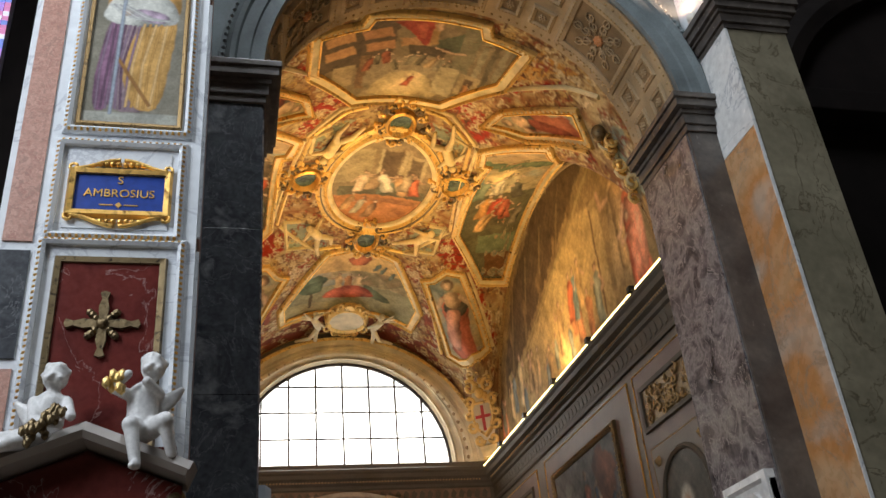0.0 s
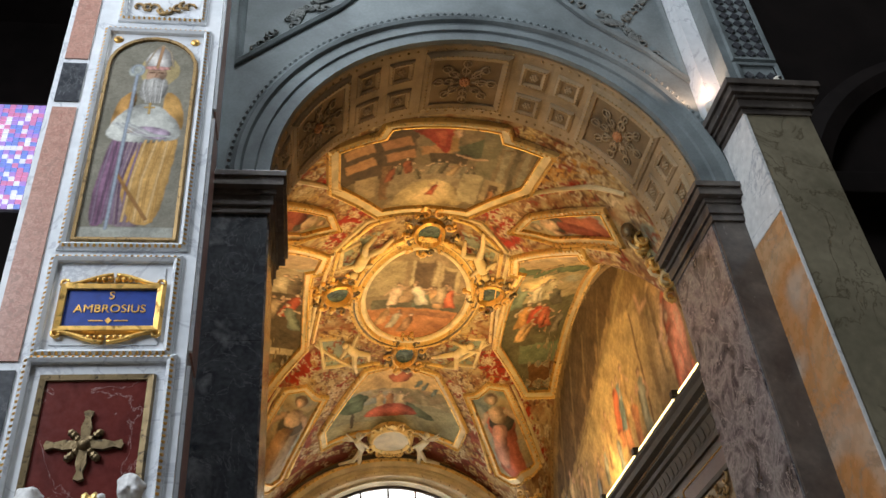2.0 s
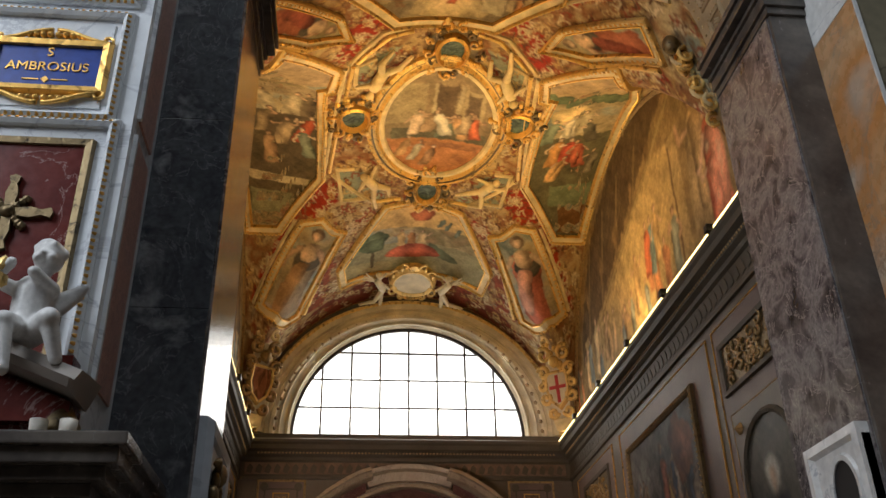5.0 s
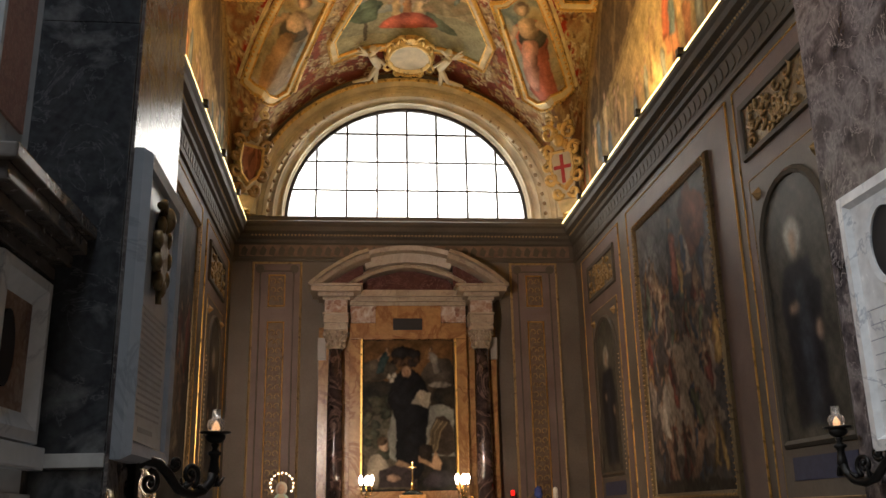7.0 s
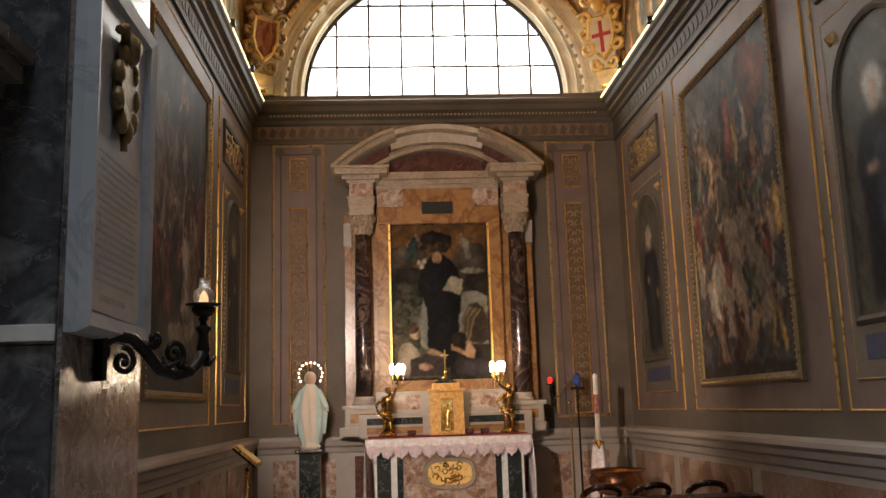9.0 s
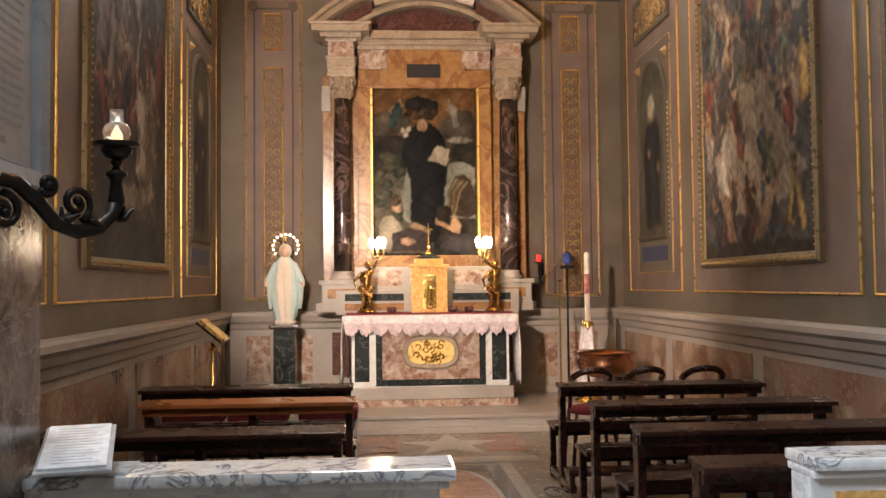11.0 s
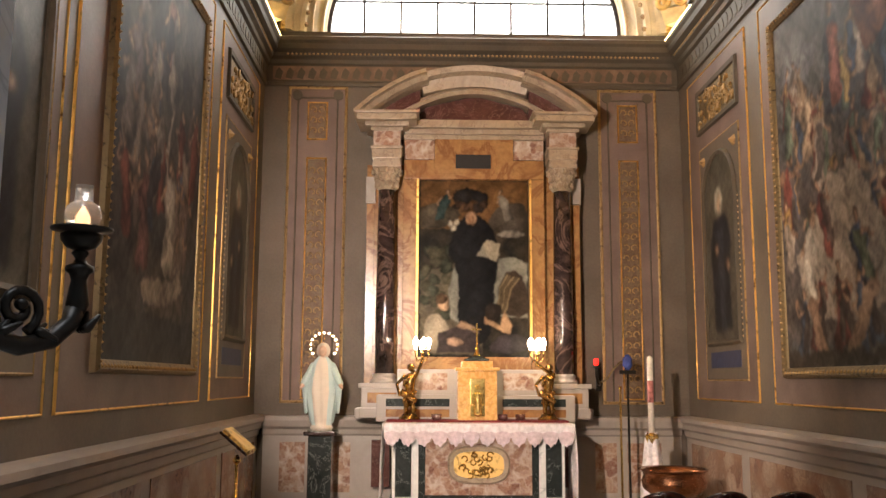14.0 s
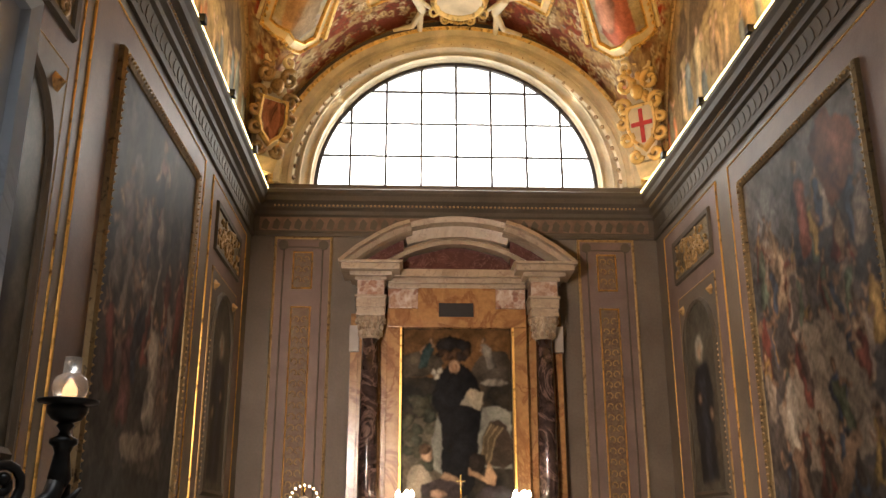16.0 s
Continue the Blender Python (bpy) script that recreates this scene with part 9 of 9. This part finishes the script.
def putto(kind):
    """A seated marble child, one mesh."""
    bm = bmesh.new()
    if kind == 0:
        P = [((0, 0, 0.10), (0.02, 0, 0.27), 0.085, 0.09), ((-0.03, -0.03, 0.09), (-0.22, -0.07, 0.06), 0.06, 0.045), ((-0.22, -0.07, 0.06), (-0.36, -0.05, 0.0), 0.04, 0.028),
             ((0.0, -0.05, 0.08), (-0.14, -0.13, 0.03), 0.06, 0.045), ((-0.14, -0.13, 0.03), (-0.28, -0.14, -0.03), 0.04, 0.03), ((-0.06, -0.02, 0.29), (-0.04, -0.10, 0.16), 0.035, 0.03),
             ((-0.04, -0.10, 0.16), (0.10, -0.13, 0.13), 0.03, 0.025), ((0.10, -0.02, 0.29), (0.14, -0.08, 0.19), 0.035, 0.03), ((0.02, -0.01, 0.33), (0.03, -0.02, 0.37), 0.035, 0.035)]
        head = (0.03, -0.02, 0.435)
        wing = [((-0.09, 0.05, 0.20 + 0.03 * k), (-0.14 - 0.012 * k, 0.07, 0.26 + 0.025 * k), 0.03, 0.02) for k in range(3)]
    else:
        P = [((0, 0, 0.10), (0.0, 0, 0.28), 0.085, 0.09), ((-0.03, -0.03, 0.09), (-0.04, -0.17, 0.07), 0.06, 0.048), ((-0.04, -0.17, 0.07), (0.0, -0.18, -0.15), 0.042, 0.03), ((0.0, -0.18, -0.15), (-0.01, -0.24, -0.17), 0.03, 0.022),
             ((0.05, -0.02, 0.09), (0.13, -0.14, 0.10), 0.06, 0.05), ((0.13, -0.14, 0.10), (0.17, -0.08, -0.06), 0.042, 0.03), ((-0.08, -0.02, 0.29), (-0.16, -0.08, 0.31), 0.035, 0.03),
             ((-0.16, -0.08, 0.31), (-0.08, -0.13, 0.37), 0.03, 0.025), ((0.08, -0.02, 0.29), (0.02, -0.12, 0.33), 0.035, 0.028), ((0.0, -0.01, 0.33), (0.03, -0.02, 0.38), 0.035, 0.035)]
        head = (0.04, -0.03, 0.45)
        wing = [((0.10, 0.05, 0.22 + 0.03 * k), (0.17 + 0.012 * k, 0.07, 0.30 + 0.025 * k), 0.03, 0.02) for k in range(3)]
    for a, b, r0, r1 in P + wing:
        capsule(bm, a, b, r0, r1, 12)
    ball(bm, head, 0.075, 0, 3, (0.92, 0.95, 1.08))
    ball(bm, (head[0] - 0.005, head[1] - 0.072, head[2] - 0.012), 0.018, 0, 2)
    for s in (-1, 1):
        ball(bm, (head[0] + s * 0.03, head[1] - 0.055, head[2] - 0.03), 0.026, 0, 2)
    rnd = random.Random(40 + kind)
    for k in range(26):
        a, e = rnd.uniform(0, 6.28), rnd.uniform(0.1, 1.5)
        d = Vector((math.cos(a) * math.cos(e), math.sin(a) * math.cos(e), math.sin(e)))
        if d.y < -0.55 and d.z < 0.6:
            continue
        ball(bm, Vector(head) + d * 0.07, 0.022, 0, 1)
    return bm


for kind, pos, label in ((0, (-2.66, MF - 0.0, 2.985), "white marble child reclining on the pediment with gilt branch"), (1, (-2.20, MF - 0.0, 3.02), "white marble child seated on the pediment holding gilt fruit")):
    ob = solid("putto_statue", putto(kind), PUTTO_MARBLE, label, "statue", "pediment statues", True)
    ob.location = pos
    ob.scale = (0.92, 0.92, 0.92)
    rm = ob.modifiers.new("merge", "REMESH")
    rm.mode, rm.voxel_size, rm.use_smooth_shade = "VOXEL", 0.009, True
    sm = ob.modifiers.new("soften", "SMOOTH")
    sm.iterations, sm.factor = 3, 0.5
bm = bmesh.new()
rnd = random.Random(9)
tube(bm, [(-2.70, MF - 0.15, 3.03), (-2.62, MF - 0.16, 3.09), (-2.54, MF - 0.16, 3.17)], 0.012)
for k in range(26):
    f = rnd.random()
    ball(bm, (-2.70 + 0.17 * f + rnd.uniform(-0.03, 0.03), MF - 0.16 + rnd.uniform(-0.03, 0.03), 3.03 + 0.15 * f + rnd.uniform(-0.03, 0.03)), 0.02, 0, 1, (1, 1, 1.5))
solid("gilt_branch", bm, BRONZE, "gilded leafy branch held by a marble child", "ornament")
bm = bmesh.new()
for k in range(9):
    ball(bm, (-2.34 + rnd.uniform(-0.04, 0.04), MF - 0.1 + rnd.uniform(-0.03, 0.03), 3.32 + rnd.uniform(-0.03, 0.04)), 0.022, 0, 1, (1, 1, 1.6))
solid("gilt_fruit", bm, GILT_STUCCO, "gilded fruit held by a marble child", "ornament")
sl = thing("spot_fixture", "small white twin spotlight on the monument cornice", "spotlight", "", (-2.02, MF - 0.03, 2.65))
for dx in (-0.05, 0.06):
    part("head", lathe(bmesh.new(), [(0.02, 0), (0.032, 0.02), (0.035, 0.07), (0.02, 0.075)], (dx, 0, 0.01), 12), WAX, sl)
part("bar", new_box(-0.1, 0.1, -0.015, 0.015, 0.0, 0.014), WAX, sl)

# ---------------------------------------------------------------- giant pilaster opposite
gp = struct("pilaster_east", new_box(GR, 2.58, GIANT, YF, 0, 6.47), OLIVE_MARBLE, "giant olive-grey marble pilaster with orange marble return", "pillar")
part("orange_return", new_box(GR - 0.012, GR, GIANT + 0.003, YF - 0.032, 0, 5.5), ORANGE_MARBLE, gp, "orange veined marble return")
part("pale_return", new_box(GR - 0.012, GR, GIANT + 0.003, YF - 0.032, 5.505, 6.47), WHITE_MARBLE, gp, "white marble at the top of the return")
part("white_edge", new_box(GR - 0.012, GR + 0.012, GIANT - 0.008, GIANT, 0, 6.47), WHITE_MARBLE, gp)
cap = bmesh.new()
for d, z0, z1 in ((0.02, 6.47, 6.52), (0.05, 6.52, 6.60), (0.08, 6.60, 6.63), (0.12, 6.63, 6.70), (0.15, 6.70, 6.76)):
    box(cap, GR - d * 0.8, 2.58 + d * 0.8, GIANT - d * 0.8, YF, z0, z1, 0.006)
part("capital_cornice", cap, BROWN_MARBLE, gp, "dark moulded cornice")
up = struct("pilaster_east_upper", new_box(GR + 0.1, 2.55, GIANT + 0.12, YF, 6.76, 12.0), BLUE_GREY, "grey stuccoed upper pilaster with sunk relief panels", "pillar")
for z0, z1 in ((6.90, 7.18), (7.28, 8.4)):
    o = rect(2.24, 2.56, z0, z1)
    Mu = lambda u, v, h: Vector((u, GIANT + 0.12 - h, v))
    part("panel_edge", mould(bmesh.new(), o, [(0.0, 0.0), (0.0, 0.02), (-0.03, 0.025), (-0.04, 0.0)], Mu), BLUE_GREY, up)
    bm = bmesh.new()
    z = z0 + 0.06
    while z < z1 - 0.03:
        for x in (2.30, 2.40, 2.50):
            slab(bm, [(x - 0.045, z), (x, z - 0.045), (x + 0.045, z), (x, z + 0.045)], Mu, 0.0, 0.015)
        z += 0.10
    part("lattice", bm, GREY_MARBLE, up)
edge = struct("trim_nave_edge", new_box(1.99, 2.13, YF - 0.2, YF, 6.76, 12.0), GREY_WHITE, "pale moulded edge lit from the cornice", "trim")
fl = thing("cornice_floodlight", "small white floodlight on the dark cornice", "floodlight", "", (1.96, -9.14, 6.765))
part("body", lathe(bmesh.new(), [(0.03, 0), (0.05, 0.02), (0.055, 0.07), (0.03, 0.08)], (0, 0, 0.01), 16), WAX, fl)
part("foot", new_box(-0.04, 0.04, -0.03, 0.03, 0, 0.012), WAX, fl)
cc = thing("security_camera", "small grey dome camera on a bracket on the cornice", "camera", "", (2.40, GIANT - 0.06, 6.76))
part("bracket", new_box(-0.10, 0.14, -0.012, 0.012, 0, 0.02), GREY_WHITE, cc)
part("dome", ball(bmesh.new(), (0, 0, 0.055), 0.04, 0, 2), WAX, cc)
part("lens", ball(bmesh.new(), (0.0, -0.032, 0.05), 0.016, 0, 2), BLACK, cc)

# ---------------------------------------------------------------- shields and cartouche on the vault
for sx in (-1, 1):
    p = thing("coat_of_arms", "ivory and gold stucco shield with a red cross in scrollwork" if sx > 0 else "red-brown stucco shield in dark gilded scrollwork", "coat of arms", "corner shields")
    base = Vector((sx * 2.24, -0.66, 5.80))
    right_v, up_v, out = Vector((0.80, -sx * 0.6, 0)).normalized(), Vector((-sx * 0.12, -0.22, 1)).normalized(), Vector((-sx * 0.6, -0.8, -0.2)).normalized()

    def on_shield(u, v, h, base=base, right_v=right_v, up_v=up_v, out=out):
        return base + right_v * u + up_v * v + out * h
    shield_pts = [(-0.14, 0.62), (0.14, 0.62), (0.15, 0.40), (0.10, 0.25), (0, 0.16), (-0.10, 0.25), (-0.15, 0.40)]
    part("backing", slab(bmesh.new(), [(-0.12, 0.0), (0.12, 0.0), (0.18, 0.5), (0.14, 1.0), (-0.14, 1.0), (-0.18, 0.5)], on_shield, -0.15, 0.02), STUCCO, p)
    part("shield", slab(bmesh.new(), shield_pts, on_shield, 0.02, 0.07), STUCCO if sx > 0 else paint((0.34, 0.13, 0.06)), p)
    if sx > 0:
        part("red_cross", slab(slab(bmesh.new(), rect(-0.025, 0.025, 0.20, 0.60), on_shield, 0.07, 0.075), rect(-0.13, 0.13, 0.40, 0.45), on_shield, 0.07, 0.0765), RED_PAINT, p)
    part("rim", mould(bmesh.new(), shield_pts, [(0.01, 0.06), (0.0, 0.09), (0.03, 0.1), (0.05, 0.06), (0.05, 0.0)], on_shield), GILT_STUCCO, p)
    curl = GILT_STUCCO if sx > 0 else GOLD_SOFT
    for s in (-1, 1):
        for cu, cv, r0, t in ((0.20, 0.66, 0.10, 0.4), (0.21, 0.28, 0.09, 2.5), (0.16, 0.92, 0.12, 1.0), (0.12, 0.06, 0.08, 3.2), (0.24, 0.47, 0.07, 1.7)):
            pts = [on_shield(s * (cu + r0 * (1 - 0.06 * i) * math.cos(t + 0.6 * i)), cv + r0 * (1 - 0.06 * i) * math.sin(t + 0.6 * i), 0.06) for i in range(13)]
            part("scroll", tube(bmesh.new(), pts, 0.034, 8), curl, p, "gilded stucco scroll")
        part("volute", tube(bmesh.new(), [on_shield(s * (0.13 + 0.09 * (1 - 0.06 * i) * math.cos(1.2 + 0.55 * i)), 1.12 + 0.09 * (1 - 0.06 * i) * math.sin(1.2 + 0.55 * i), 0.05) for i in range(15)], 0.028, 8), IVORY, p, "ivory volute")
    part("mask", ball(bmesh.new(), on_shield(0, 0.80, 0.08), 0.085, 0, 2, (1, 0.8, 1.15)), curl, p)
    for k in range(9):
        part("leaf", ball(bmesh.new(), on_shield(rnd.uniform(-0.14, 0.14), 0.72 + rnd.uniform(0, 0.45), 0.06), rnd.uniform(0.03, 0.055), 0, 1, (1, 0.8, 1.4)), curl, p)
    part("pedestal_block", slab(bmesh.new(), [(-0.11, -0.20), (0.11, -0.20), (0.15, -0.03), (-0.15, -0.03)], on_shield, -0.15, 0.05), IVORY, p, "tapering ivory block below the shield")
    # front corners
    q = thing("corner_ornament", "gilded stucco scrolls with a small mask in the vault's corner", "stucco ornament", "corner ornaments")
    for k in range(12):
        c = on_vault(sx * (2.26 - 0.028 * k + rnd.uniform(-0.06, 0.06)), -7.04 - 0.02 * k + rnd.uniform(-0.08, 0.08), 0.06)
        part("leaf", ball(bmesh.new(), c, rnd.uniform(0.035, 0.065), 0, 1, (1, 0.8, 1.4)), GOLD, q)
        part("scroll", tube(bmesh.new(), [c + Vector((0.09 * math.cos(0.7 * i + k) * (1 - 0.08 * i), -0.03, 0.09 * math.sin(0.7 * i + k) * (1 - 0.08 * i))) for i in range(8)], 0.018, 7), GILT_STUCCO if k % 3 else IVORY, q)
    part("mask", ball(bmesh.new(), on_vault(sx * 1.90, -7.28, 0.09), 0.085, 0, 2, (0.9, 0.9, 1.2)), BRONZE, q, "small dark mask")

p = thing("cartouche", "ivory stucco cartouche with shell over the window", "cartouche")


def on_cart(u, v, h):
    return on_vault(0.04 + u * 1.12, -0.54 - (v - 7.98) * 1.9, h)


part("shield", fill(bmesh.new(), oval(0, 8.0 - 0.02, 0.27, 0.15, 28), on_cart, 0.12, 0, 0, 3), STUCCO, p)
part("rim", mould(bmesh.new(), oval(0, 7.98, 0.28, 0.16, 32), [(-0.06, 0.0), (-0.055, 0.10), (-0.02, 0.15), (0.01, 0.13), (0.012, 0.11)], on_cart), GILT_STUCCO, p)
bm = bmesh.new()
for s in (-1, 1):
    for cu, cv, r0, t in ((0.26, 8.10, 0.08, 0.5), (0.30, 7.88, 0.07, 2.2), (0.14, 8.18, 0.07, 1.0), (0.16, 7.80, 0.06, 3.4)):
        tube(bm, [on_cart(s * (cu + r0 * (1 - 0.06 * i) * math.cos(t + 0.6 * i)), cv + r0 * (1 - 0.06 * i) * math.sin(t + 0.6 * i), 0.11) for i in range(12)], 0.022, 6)
for k in range(7):
    a = radians(-60 + 20 * k)
    capsule(bm, on_cart(0, 8.14, 0.12), on_cart(0.10 * math.sin(a), 8.14 + 0.10 * math.cos(a), 0.13), 0.014, 0.02, 8)
for k in range(9):
    ball(bm, on_cart(-0.16 + 0.04 * k, 7.80 - 0.04 * math.sin(math.pi * k / 8), 0.13), 0.028, 0, 1)
part("scrolls", bm, GILT_STUCCO, p)
for s in (-1, 1):
    bm = bmesh.new()
    Pm = [((0.44, 7.92, 0.12), (0.52, 8.06, 0.14), 0.055, 0.06), ((0.44, 7.90, 0.12), (0.56, 7.78, 0.14), 0.045, 0.035), ((0.56, 7.78, 0.14), (0.76, 7.76, 0.10), 0.034, 0.022),
          ((0.46, 7.88, 0.12), (0.47, 7.72, 0.16), 0.045, 0.034), ((0.47, 7.72, 0.16), (0.50, 7.60, 0.14), 0.032, 0.022), ((0.50, 8.06, 0.14), (0.36, 7.95, 0.16), 0.028, 0.022), ((0.54, 8.08, 0.14), (0.42, 8.16, 0.15), 0.028, 0.022)]
    for a, b, r0, r1 in Pm:
        capsule(bm, on_cart(s * a[0], a[1], a[2]), on_cart(s * b[0], b[1], b[2]), r0, r1, 10)
    ball(bm, on_cart(s * 0.52, 8.17, 0.16), 0.055, 0, 2)
    for k in range(3):
        capsule(bm, on_cart(s * 0.56, 8.06, 0.10), on_cart(s * (0.68 + 0.02 * k), 8.18 - 0.04 * k, 0.08), 0.025, 0.012, 8)
    solid("cherub_statue", bm, STUCCO, "ivory stucco winged child beside the cartouche", "statue", "cartouche statues", True)

# ---------------------------------------------------------------- nave shell
bm = bmesh.new()
box(bm, -10.4, -10.0, -26, -3.4, 0, 14)
struct("wall_nave_west", bm, NAVE_WALL, "dim plastered nave wall", "wall")
struct("wall_nave_east", new_box(10.0, 10.4, -26, -6.5, 0, 14), NAVE_WALL, "dim plastered nave wall", "wall")
struct("wall_nave_back", new_box(-10, 10, -26.4, -26, 0, 14), NAVE_WALL, "dim plastered wall behind the walker", "wall")
struct("ceiling_nave", new_box(-10.4, 10.4, -26, 0.5, 14, 14.3), NAVE_UNLIT, "nave ceiling, its lack of light put into a near-black colour", "ceiling")
struct("wall_aisle_west", new_box(-10, -3.3, -3.8, -3.4, 0, 14), NAVE_UNLIT, "wall of the unlit west side chapel, coloured near black", "wall")
struct("wall_over_arch", new_box(-3.15, 2.75, YF + 0.02, YB, 12.06, 14), BLUE_GREY, "plain grey wall above the arch", "wall")
sw = tagged(new("window_2"), "tall stained glass window of violet and blue panes in dark leads", "window", kind="structure")
glass_cols = [glow("stained_glass_violet", (0.45, 0.30, 0.75), 0.9), glow("stained_glass_white", (0.75, 0.78, 0.95), 1.0), glow("stained_glass_rose", (0.75, 0.30, 0.55), 0.8), glow("stained_glass_blue", (0.25, 0.35, 0.85), 0.8)]
rnd = random.Random(90)
for i in range(11):
    for j in range(24):
        x, z = -5.95 + 0.085 * i, 10.0 + 0.085 * j
        part("pane", new_box(x + 0.006, x + 0.079, -3.84, -3.82, z + 0.006, z + 0.079), rnd.choice(glass_cols), sw)
part("frame", new_box(-6.0, -4.97, -3.815, -3.80, 9.95, 12.10), LEAD, sw)
# arch of the next bay; its shade is put into the near-black colour
struct("wall_aisle_east", new_box(2.50, 10, YF + 0.6, YF + 0.9, 0, 14), NAVE_UNLIT, "wall of the unlit next bay, coloured near black", "wall")
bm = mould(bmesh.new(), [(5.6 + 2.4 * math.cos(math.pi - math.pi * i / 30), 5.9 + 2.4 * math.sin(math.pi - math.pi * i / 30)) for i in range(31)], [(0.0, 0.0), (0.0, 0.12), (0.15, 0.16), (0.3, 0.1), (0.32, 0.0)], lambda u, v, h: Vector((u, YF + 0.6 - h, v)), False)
struct("trim_next_arch", bm, NAVE_UNLIT, "moulded arch of the next bay, coloured near black as unlit", "trim")
struct("trim_next_cornice", new_box(2.9, 10, YF + 0.35, YF + 0.6, 6.45, 6.7, 0.02), NAVE_UNLIT, "cornice of the next bay, coloured near black as unlit", "trim")

# ---------------------------------------------------------------- inlaid floor
fl = bpy.data.objects["floor"]


def tile(x0, x1, y0, y1, material, h=0.004, name="tile"):
    return part(name, new_box(x0, x1, y0, y1, -0.02, h), material, fl)


y = -1.80
cxf = 0.05
for x0, x1, m in ((-0.75, -0.40, FLOOR_RED), (0.42, 0.80, FLOOR_RED)):
    tile(x0, x1, -2.75, -1.9, m)
part("star_inlay", slab(bmesh.new(), [(0.10 + r * math.cos(a), -2.42 + 1.2 * r * math.sin(a)) for a, r in [(math.pi / 2 + math.pi / 5 * k, 0.5 if k % 2 == 0 else 0.2) for k in range(10)]], on_floor, -0.01, 0.0055), FLOOR_PALE, fl, "pale star inlay")
tile(-0.75, 0.80, -3.28, -3.05, FLOOR_PALE)
for x0, x1, y0, y1, m in ((-0.50, -0.40, -6.9, -3.35, FLOOR_PALE), (0.44, 0.54, -6.9, -3.35, FLOOR_PALE), (-0.40, -0.27, -6.9, -3.4, FLOOR_GREY), (0.31, 0.44, -6.9, -3.4, FLOOR_GREY), (-0.27, 0.31, -3.56, -3.4, FLOOR_GREY)):
    tile(x0, x1, y0, y1, m)
part("oval_slab", slab(bmesh.new(), oval(0.03, -4.55, 0.26, 0.92, 32), on_floor, -0.01, 0.007), FLOOR_RED, fl, "red marble oval slab")
part("oval_rim", mould(bmesh.new(), oval(0.03, -4.55, 0.27, 0.95, 40), [(-0.02, 0.0), (-0.02, 0.008), (0.015, 0.008), (0.015, 0.0)], on_floor), FLOOR_PALE, fl)
for sx in (-0.72, 0.70):
    part("scroll_inlay", tube(bmesh.new(), [(sx + 0.09 * (1 - 0.05 * i) * math.cos(0.6 * i), -4.45 + 0.2 * (1 - 0.05 * i) * math.sin(0.6 * i), 0.0) for i in range(14)], 0.012, 5), FLOOR_GREY, fl)
for k in range(8):
    tile(-1.5 + 0.4 * k, -1.12 + 0.4 * k, -10.6, -9.0, FLOOR_GREY if k % 2 else FLOOR_PALE)
